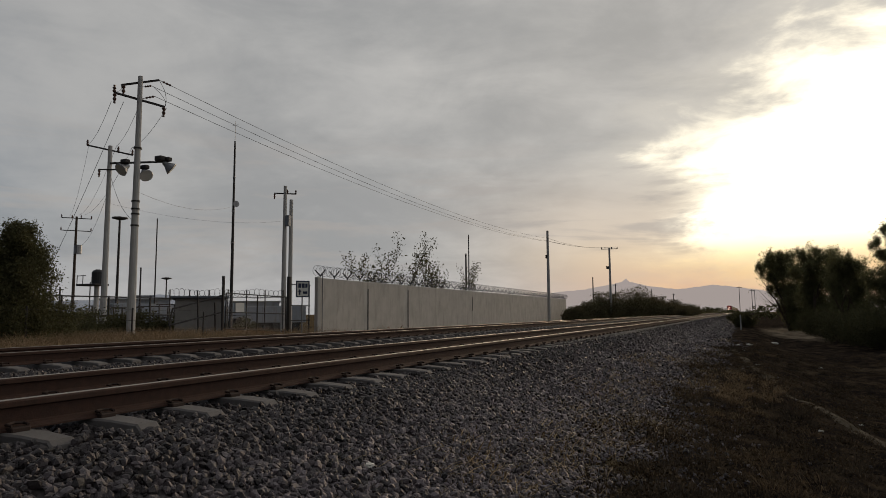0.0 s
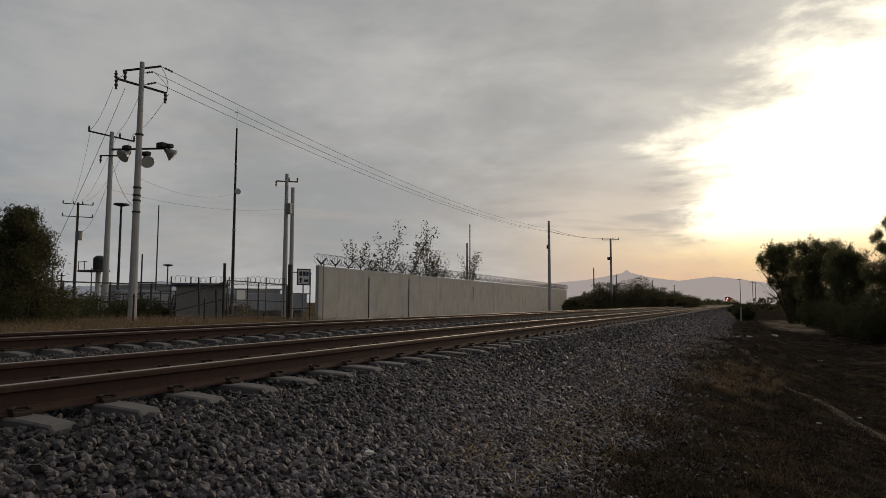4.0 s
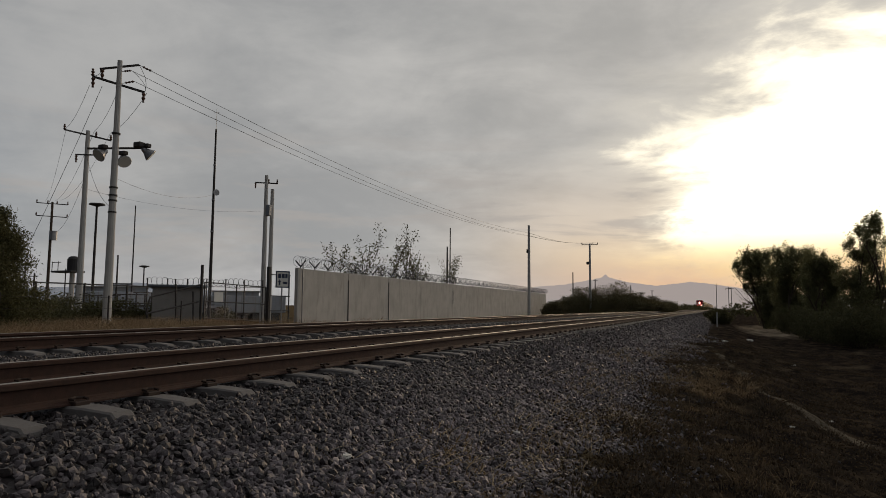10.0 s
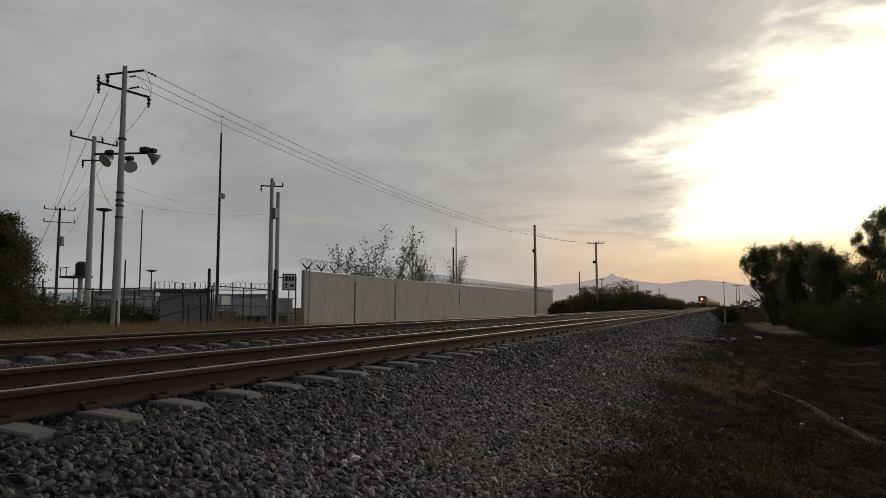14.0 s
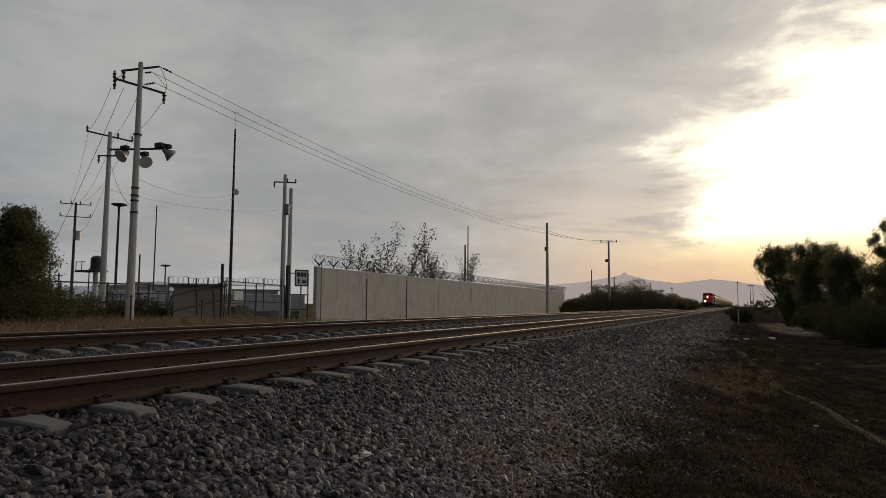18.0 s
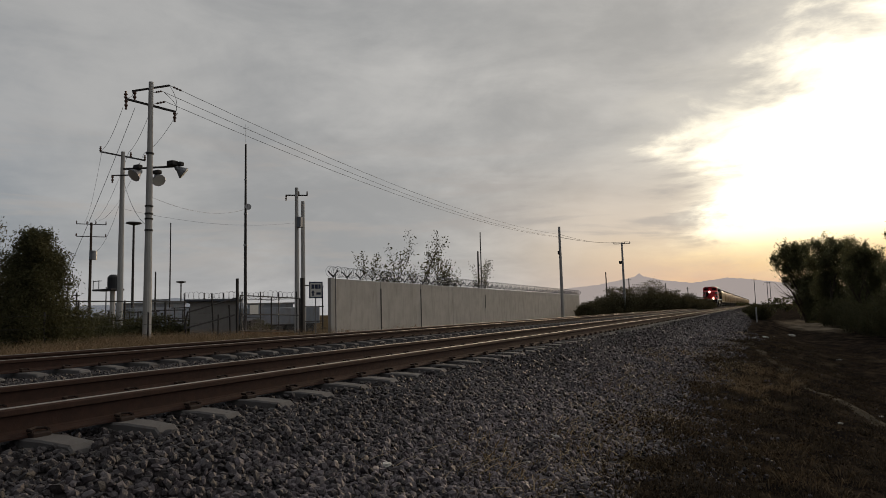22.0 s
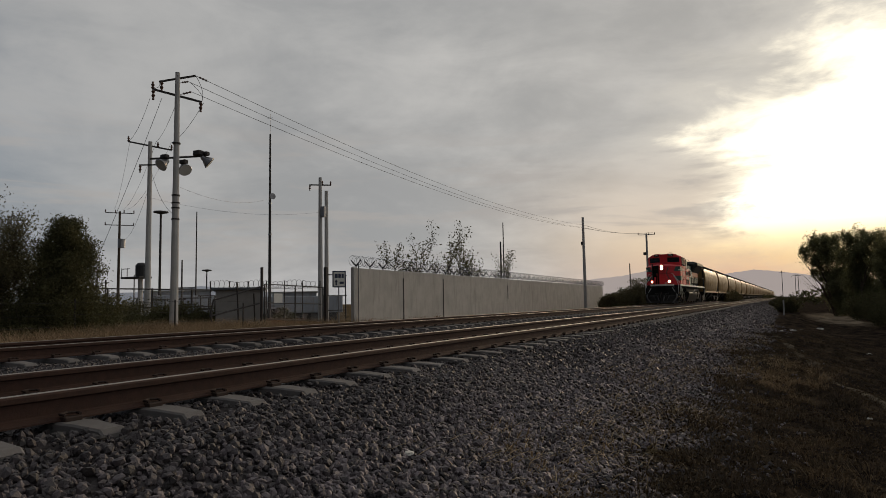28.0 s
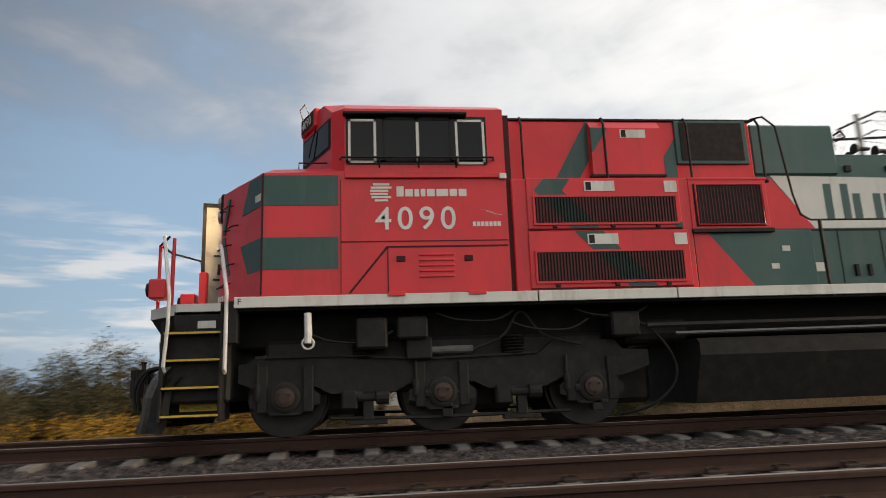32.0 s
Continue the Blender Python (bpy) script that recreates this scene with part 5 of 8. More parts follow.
shed("guard_hut", 46.8, 43.0, 34, 1.55, "low plastered hut behind the fence", M_PLASTER, glazed=False)
shed("storage_shed", 52.2, 47.2, 62, 1.35, "long low pale blue-grey shed with a sheet roof", M_PALE_SHEET, M_PLASTER)
shed("storage_shed", 42.3, 38.6, 70, 1.15, "pale low shed beyond the gate", M_PALE_SHEET, M_PLASTER)
shed("yard_wall_building", 97, 80, 60, 0.75, "long grey boundary wall behind the weeds", M_CONCRETE, M_CONCRETE, glazed=False)
wt = at(52.45, 48)
tank = thing("water_tank", pose(wt.x, wt.y, gz(wt.x, wt.y)), "black water tank on a small steel tower", "tank")
part("tower_leg", tube(B(), [(0, 0, -0.3), (0, 0, 3.4)], 0.15, 8), M_POLE, tank, "concrete leg")
part("platform", box(B(), (-1.35, -0.5, 3.4), (0.5, 0.5, 3.52), 0.02), M_DARK, tank, "dark platform")
for x in (-1.3, -0.75):
    part("guard_post", tube(B(), [(x, -0.45, 3.52), (x, -0.45, 4.1)], 0.025, 6), M_DARK, tank)
part("guard_bar", tube(B(), [(-1.3, -0.45, 4.05), (-0.5, -0.45, 4.05)], 0.025, 6), M_DARK, tank)
part("tank_body", tube(B(), [(0.05, 0, 3.52), (0.05, 0, 4.25), (0.05, 0, 4.38), (0.05, 0, 4.45)], [0.36, 0.36, 0.28, 0.14], 16), M_WIRE, tank, "black plastic drum")
# clutter of the yard: pipe frames and stacked drums
def clutter():
    rnd = random.Random(77)
    for k in range(9):
        az = 45.5 + k * 0.95
        dist = rnd.uniform(42, 56)
        p = at(az, dist)
        h = rnd.uniform(1.6, 2.6)
        w = rnd.uniform(0.8, 2.0)
        t = thing("pipe_frame", pose(p.x, p.y, gz(p.x, p.y), 0, 0, az), "dark pipe frame standing in the yard", "frame", "pipe frames in the yard")
        for x in (-w / 2, w / 2):
            part("upright", tube(B(), [(x, 0, -0.2), (x, 0, h)], 0.045, 6), M_DARK, t)
        for z in (h, h * 0.6):
            part("crossbar", tube(B(), [(-w / 2 - 0.2, 0, z), (w / 2 + 0.2, 0, z)], 0.04, 6), M_DARK, t)
    for k in range(7):
        az = 38.8 + k * 0.62
        p = at(az, rnd.uniform(52, 66))
        bw = rnd.uniform(0.6, 1.6)
        t = thing("crate", pose(p.x, p.y, gz(p.x, p.y), 0, 0, rnd.uniform(0, 90)), "dark stacked crate beyond the gate", "crate", "crates in the yard")
        part("crate_body", box(B(), (-bw / 2, -0.5, 0), (bw / 2, 0.5, rnd.uniform(0.7, 1.5)), 0.03), M_DARK, t)
        part("crate_lid", box(B(), (-bw / 2 - 0.04, -0.54, 1.5), (bw / 2 + 0.04, 0.54, 1.56), 0.01), M_BLUE_ROOF, t)


def trailer(az, dist, yaw, length, label):
    """A parked box trailer on wheels."""
    p = at(az, dist)
    t = thing("box_trailer", pose(p.x, p.y, gz(p.x, p.y), 0, 0, yaw), label, "trailer", "trailers parked in the yard")
    part("trailer_body", box(B(), (-length / 2, -1.2, 0.9), (length / 2, 1.2, 2.35), 0.04), M_PALE_SHEET, t, "pale box body")
    part("chassis", box(B(), (-length / 2 + 0.2, -0.5, 0.65), (length / 2 - 0.2, 0.5, 0.9), 0.02), M_DARK, t, "dark chassis")
    for x in (-length / 2 + 0.9, -length / 2 + 2.0, length / 2 - 1.0):
        for y in (-1.0, 1.0):
            part("wheel", disc(B(), (x, y, 0.45), (0, 1, 0), 0.45, 0.28, 18), M_WIRE, t, "black tyre")
    for x in np.arange(-length / 2 + 0.6, length / 2 - 0.3, 1.2):
        part("body_rib", box(B(), (x - 0.03, -1.23, 0.95), (x + 0.03, -1.2, 2.3)), M_STEEL, t, "upright rib")


trailer(39.9, 60, 60, 7.0, "pale box trailer parked behind the yard gate")
trailer(48.9, 56, 75, 6.0, "pale box trailer half hidden by scrub")
for az, dist, w, h, seed in ((52.8, 36, 3.0, 1.9, 141), (51.0, 37, 2.8, 1.7, 142), (49.2, 36, 2.8, 1.7, 143), (47.6, 36, 2.6, 1.6, 144), (54.6, 33, 3.2, 2.0, 145), (41.6, 52, 2.6, 1.2, 146)):
    p = at(az, dist)
    bush("yard_scrub", p.x, p.y, w, w, h, "low dark scrub growing inside the yard", seed, n=40, per=50, size=0.06, group="scrub in the yard")
clutter()

def yard_coil():
    """Razor wire along the yard's far fence."""
    a, b = at(47.2, 46, 1.75), at(38.3, 46, 1.75)
    t = thing("razor_wire", Matrix(), "loose coil of razor wire over the far yard fence", "razor wire")
    d = (b - a).normalized()
    up = Vector((0, 0, 1))
    L = (b - a).length
    pts = []
    n = int(L * 3.2 * 10)
    for i in range(n + 1):
        g = 2 * math.pi * i / 10
        pts.append(a + d * L * i / n + (d * math.cos(g) * 0.25 + up * math.sin(g) * 0.28 * (1 + 0.25 * math.sin(g * 0.13))))
    part("coil", tube(B(), pts, 0.012, 3, caps=False), M_DARK, t, "spiral of barbed wire")
    for i in range(7):
        p = a + d * L * i / 6
        part("post", tube(B(), [(p.x, p.y, gz(p.x, p.y) - 0.2), (p.x, p.y, p.z + 0.25)], 0.04, 6), M_DARK, t, "steel post")
    part("strand", tube(B(), [a - up * 0.25, b - up * 0.25], 0.02, 4), M_DARK, t, "straight wire")


yard_coil()

# ---- litter and odds and ends ----
def litter(x, y, s, seed, label, mat=None):
    rnd = random.Random(seed)
    bm = B()
    bmesh.ops.create_icosphere(bm, subdivisions=2, radius=1)
    for v in bm.verts:
        f = 1 + rnd.uniform(-0.22, 0.22)
        v.co = Vector((v.co.x * s * 1.3 * f, v.co.y * s * 0.8 * f, v.co.z * s * 0.42 * f))
    solid("litter", bm, mat or M_LITTER, label, "litter", "pale scraps on the ground", m=pose(x, y, gz(x, y) + s * 0.2, 0, 0, rnd.uniform(0, 180)))


for i, (x, y, s) in enumerate(((-2.02, 6.75, 0.055), (-1.95, 5.65, 0.045), (-2.55, 4.22, 0.06), (1.5, 44.0, 0.16), (2.5, 28.5, 0.11), (-0.3, 33, 0.12), (-0.15, 30, 0.10), (0.1, 36, 0.12), (0.3, 24, 0.07), (3.0, 26, 0.07),
                               (-1.2, 16, 0.05), (-2.6, 13.5, 0.04), (1.0, 12, 0.045), (1.8, 14, 0.05), (0.5, 40, 0.12), (-1.4, 27, 0.07))):
    litter(x, y, s, 300 + i, "crumpled pale scrap lying on the ground")
log = at(-3.6, 62)
solid("fallen_board", box(B(), (-1.2, -0.12, 0), (1.2, 0.12, 0.07), 0.01), M_BARK, "weathered board lying in the clearing", "board", m=pose(log.x, log.y, gz(log.x, log.y) + 0.03, 0, 4, 35))
mk = at(0.35, 62)
solid("marker_post", tube(B(), [(0, 0, -0.2), (0, 0, 1.25)], 0.055, 8), M_POLE, "pale marker post on the bank", "post", m=pose(mk.x, mk.y, gz(mk.x, mk.y)))


def footpath():
    """A worn pale strip across the scorched bank."""
    line = [(-0.5, 30.0), (0.06, 24.5), (0.50, 16.6), (1.15, 14.1), (1.85, 12.7), (2.5, 11.6), (3.6, 9.6), (5.0, 7.0)]
    xs, ys = [], []
    for (x0, y0), (x1, y1) in zip(line, line[1:]):
        for i in range(14):
            xs.append(x0 + (x1 - x0) * i / 14)
            ys.append(y0 + (y1 - y0) * i / 14)
    rnd = random.Random(8)
    rows_ = []
    for x, y in zip(xs, ys):
        w = 0.17 + rnd.uniform(-0.05, 0.06)
        c = rnd.uniform(-0.03, 0.03)
        row = []
        for k in range(7):
            f = (k / 3 - 1)
            px, py = x + c + f * w * 0.9, y + f * w * 0.45
            row.append((px, py, gz(px, py) + 0.035 * (1 - f * f) - 0.012))
        rows_.append(row)
    bm = loft(B(), rows_, closed=False, caps=False)
    solid("footpath", bm, M_EARTH, "narrow pale footpath worn across the scorched bank", "path", kind="structure", smooth=True)


M_EARTH = material("pale_dry_earth", (0.20, 0.165, 0.12), 0.95, color2=(0.085, 0.07, 0.052), scale=4, amount=1.0, bump=0.8, bump_scale=30, spec=0.0, dirt=(0.022, 0.018, 0.014), dirt_scale=1.6, dirt_amount=0.9)
footpath()


def brush():
    """Withered low clumps over the bank."""
    rng = np.random.default_rng(123)
    n = 1300
    y = 3.2 + 36 * rng.random(n) ** 1.4
    x = -1.5 + rng.random(n) ** 1.25 * (5.1 + y * 0.12) + 0.4 * np.sin(y * 1.3)
    r = rng.uniform(0.07, 0.30, n)
    c = np.repeat(np.column_stack([x, y, ground_z(x, y)]), 60, axis=0)
    rr = np.repeat(r, 60)
    q = rng.normal(size=(len(c), 3)) * np.column_stack([rr, rr, rr * 0.30])
    q[:, 2] = np.abs(q[:, 2])
    v, f = leaves(rng, c + q, 1, (0.01, 0.01, 0.01), 0.022)
    tagged(new("withered_brush", raw_mesh("withered_brush", v, f, M_BRUSH)), "low dark withered brush over the scorched bank", "brush", kind="stuff")
    # pale stones strewn over the soil
    n = 160
    y = 3.2 + 30 * rng.random(n) ** 1.3
    x = -1.2 + rng.random(n) * 3.6
    size = rng.uniform(0.010, 0.026, n)
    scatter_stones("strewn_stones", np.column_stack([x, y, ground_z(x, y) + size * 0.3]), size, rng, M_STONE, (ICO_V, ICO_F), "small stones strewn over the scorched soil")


def tussocks(name, mat, label, seed, spots, blades, low, high, width=0.0035):
    """Rough clumps of withered grass, blades falling outward from each heart."""
    rng = np.random.default_rng(seed)
    c = np.repeat(spots, blades, axis=0)
    n = len(c)
    grow = np.repeat(rng.uniform(0.55, 1.35, len(spots)), blades)
    a = rng.uniform(0, 2 * math.pi, n)
    h = rng.uniform(low, high, n) * grow
    out = np.stack([np.cos(a), np.sin(a)], -1)
    r = rng.random(n) ** 0.5 * 0.16 * grow
    p = c + out * r[:, None]
    z = ground_z(p[:, 0], p[:, 1]) - 0.02
    lean = out * (h * rng.uniform(0.3, 1.5, n))[:, None] + rng.normal(size=(n, 2)) * 0.03
    b = rng.uniform(0, math.pi, n)
    w3 = np.column_stack([np.cos(b), np.sin(b), np.zeros(n)]) * width * rng.uniform(0.6, 1.7, (n, 1)) * (1 + np.clip(p[:, 1:2] - 8, 0, 40) / 16)
    base = np.column_stack([p, z])
    mid = np.column_stack([p + lean * 0.4, z + h * 0.75])
    tip = np.column_stack([p + lean, z + h * rng.uniform(0.55, 1.0, n)])
    v = np.stack([base - w3, base + w3, mid + w3 * 0.8, mid - w3 * 0.8, tip], 1).reshape(-1, 3)
    i = (np.arange(n) * 5)[:, None]
    tris = np.concatenate([i + np.array([[0, 1, 2]]), i + np.array([[0, 2, 3]]), i + np.array([[3, 2, 4]])])
    tagged(new(name, raw_mesh(name, v, tris, mat)), label, "grass", kind="stuff")


def bank_grass():
    rng = np.random.default_rng(321)
    n = 400
    y = 3.0 + 30 * rng.random(n) ** 1.5
    edge = -1.25 + 0.30 * np.sin(y * 1.15) + 0.18 * np.sin(y * 2.9)
    x = edge + rng.random(n) ** 1.3 * (2.6 + 0.06 * y)
    tussocks("withered_tussocks", M_GRASS_DARK, "dark withered tussocks along the foot of the ballast", 322, np.stack([x, y], -1), 80, 0.05, 0.14)
    n = 130
    y = 3.4 + 26 * rng.random(n) ** 1.3
    x = -1.35 + rng.random(n) ** 1.6 * 2.2 + 0.25 * np.sin(y * 1.15)
    tussocks("brown_tussocks", M_TUSSOCK, "brown dry tussocks on the bank", 323, np.stack([x, y], -1), 80, 0.04, 0.12)
    lip = np.column_stack([rng.normal(-0.25, 0.35, 45), rng.normal(14.5, 1.6, 45)])
    tussocks("tawny_tussocks", M_STRAW_DULL, "tawny dry grass on the lip of the bank", 325, lip, 70, 0.06, 0.20)
    hearts = np.array([(-1.75, 4.55), (-1.95, 5.3), (-1.85, 6.9), (-2.05, 8.8), (-2.15, 10.6), (-1.9, 12.6), (-2.3, 16.2), (-2.1, 19.5), (-1.7, 24.0), (-1.35, 8.1), (-1.45, 14.6)])
    spots = np.repeat(hearts, 7, axis=0) + rng.normal(size=(77, 2)) * np.array([0.22, 0.34])
    tussocks("straw_tufts", M_STRAW_DULL, "low straw tufts rooted between the stones", 324, spots, 26, 0.03, 0.12, 0.005)


bank_grass()
brush()

# ---- the train ----
M_RED = material("red_engine_paint", (0.70, 0.040, 0.050), 0.34, color2=(0.58, 0.032, 0.042), scale=1.6, amount=0.6, bump=0.03, bump_scale=10, spec=0.30,
                 streaks=1, dirt=(0.20, 0.05, 0.045), dirt_scale=3.0, dirt_amount=0.30)
M_GREEN = material("dark_green_engine_paint", (0.014, 0.062, 0.050), 0.34, color2=(0.020, 0.072, 0.060), scale=1.8, amount=0.6, bump=0.03, bump_scale=10, spec=0.42,
                   streaks=1, dirt=(0.09, 0.10, 0.09), dirt_scale=3.0, dirt_amount=0.4)
M_GREEN_OLD = material("faded_green_engine_paint", (0.024, 0.082, 0.072), 0.36, color2=(0.042, 0.092, 0.080), scale=1.4, amount=0.7, spec=0.45, bump=0.03, bump_scale=14,
                       streaks=1, dirt=(0.11, 0.12, 0.10), dirt_scale=2.2, dirt_amount=0.3)
M_CREAM = material("off_white_engine_paint", (0.70, 0.69, 0.63), 0.4, color2=(0.60, 0.58, 0.52), scale=2.0, streaks=1, dirt=(0.28, 0.23, 0.17), dirt_scale=3.5, dirt_amount=0.45)
M_ORANGE = material("faded_orange_red_paint", (0.52, 0.16, 0.07), 0.55, color2=(0.42, 0.14, 0.07), scale=2.0, streaks=1, dirt=(0.25, 0.15, 0.09), dirt_scale=3, dirt_amount=0.4)
M_WHITE = material("white_paint", (0.74, 0.73, 0.70), 0.5, color2=(0.62, 0.61, 0.57), scale=6, dirt=(0.35, 0.32, 0.27), dirt_scale=5, dirt_amount=0.4)
M_BLACK = material("grimy_black_underframe", (0.017, 0.0165, 0.016), 0.6, 0.0, color2=(0.028, 0.026, 0.023), scale=7, amount=0.8, bump=0.3, bump_scale=40, dirt=(0.042, 0.036, 0.030), dirt_scale=4, dirt_amount=0.6, spec=0.16)
# near-black steel: the shade under the sills is put into its colour
M_DEEP = material("shaded_frame_steel", (0.008, 0.008, 0.008), 0.7, 0.0, color2=(0.016, 0.015, 0.014), scale=5, amount=0.8, bump=0.2, bump_scale=30, spec=0.1)
M_WORN = material("worn_plough_steel", (0.14, 0.135, 0.13), 0.6, 0.2, color2=(0.07, 0.065, 0.06), scale=9, bump=0.2, dirt=(0.03, 0.027, 0.025), dirt_scale=5, dirt_amount=0.6)
M_GRILLE = material("near_black_grille", (0.010, 0.007, 0.007), 0.75, 0.2, color2=(0.05, 0.03, 0.026), scale=9)
M_SLAT = material("rusty_grille_slat", (0.105, 0.022, 0.022), 0.7, 0.1, color2=(0.025, 0.012, 0.011), scale=12)
M_SLAT_GREEN = material("dark_green_slat", (0.008, 0.034, 0.029), 0.7, 0.1, color2=(0.008, 0.018, 0.016), scale=12)
M_SEAM = material("dark_seam", (0.045, 0.010, 0.010), 0.8, scale=6)
M_ALU = material("window_frame_metal", (0.52, 0.50, 0.45), 0.45, 0.6, scale=10)
M_YELLOW = material("yellow_step_paint", (0.62, 0.42, 0.04), 0.55, scale=12, dirt=(0.2, 0.15, 0.05), dirt_scale=8, dirt_amount=0.5)
M_TIRE = material("worn_wheel_steel", (0.034, 0.029, 0.026), 0.6, 0.2, color2=(0.018, 0.016, 0.015), scale=8, bump=0.2)
M_CAP = material("greasy_brown_cap", (0.055, 0.030, 0.022), 0.6, 0.1, color2=(0.025, 0.018, 0.015), scale=14, bump=0.3)
M_DOOR = material("pale_grey_door_paint", (0.40, 0.39, 0.34), 0.6, color2=(0.30, 0.29, 0.25), scale=4, dirt=(0.15, 0.13, 0.11), dirt_scale=3, dirt_amount=0.5)
M_WING = material("dark_radiator_paint", (0.016, 0.022, 0.020), 0.7, color2=(0.03, 0.034, 0.030), scale=3, spec=0.15)
M_LAMP = glow("headlight_lens", (1.0, 0.62, 0.28), 130.0)
M_LAMP_SOFT = glow("ditch_light_lens", (1.0, 0.58, 0.25), 100.0)
M_BULB = glow("lamp_filament", (1.0, 0.80, 0.48), 400.0)
M_HOPPER = material("dusty_tan_hopper_paint", (0.33, 0.205, 0.072), 0.5, color2=(0.25, 0.148, 0.055), scale=0.7, amount=0.8, bump=0.08, bump_scale=6, spec=0.25,
                    streaks=1, dirt=(0.13, 0.095, 0.065), dirt_scale=1.6, dirt_amount=0.55, objvar=0.12)
M_HOPPER_DARK = material("dark_hopper_steel", (0.030, 0.023, 0.018), 0.75, 0.0, scale=5, amount=0.7, bump=0.2)

SIDE = 1.545


def plate(y0, y1, z0, z1, x=SIDE, t=0.006):
    """A flat piece on the engine's flank that faces the near track."""
    return box(B(), (x - 0.01, y0, z0), (x + t, y1, z1))


def flank(pts, x=SIDE, t=0.006):
    """A flat polygon of (y, z) on the flank."""
    return prism(B(), pts, "x", x - 0.01, x + t)


def mirror(bm):
    bmesh.ops.scale(bm, vec=(-1, 1, 1), verts=bm.verts)
    bmesh.ops.reverse_faces(bm, faces=bm.faces)
    return bm


def lettering(text, size, m, mat, parent, name="lettering", spacing=1.0, label="", bold=0.0):
    cu = bpy.data.curves.new(name, "FONT")
    cu.body, cu.size, cu.extrude, cu.space_character = text, size, 0.002, spacing
    cu.offset = bold
    cu.materials.append(mat)
    ob = new(name, cu)
    ob.parent = parent
    ob.matrix_basis = m
    if label:
        tagged(ob, label)
    return ob


AXLES = (0.60, 2.71, 4.82, 13.86, 15.97, 18.08)
WHEEL_R = 0.533
wheelsets = []


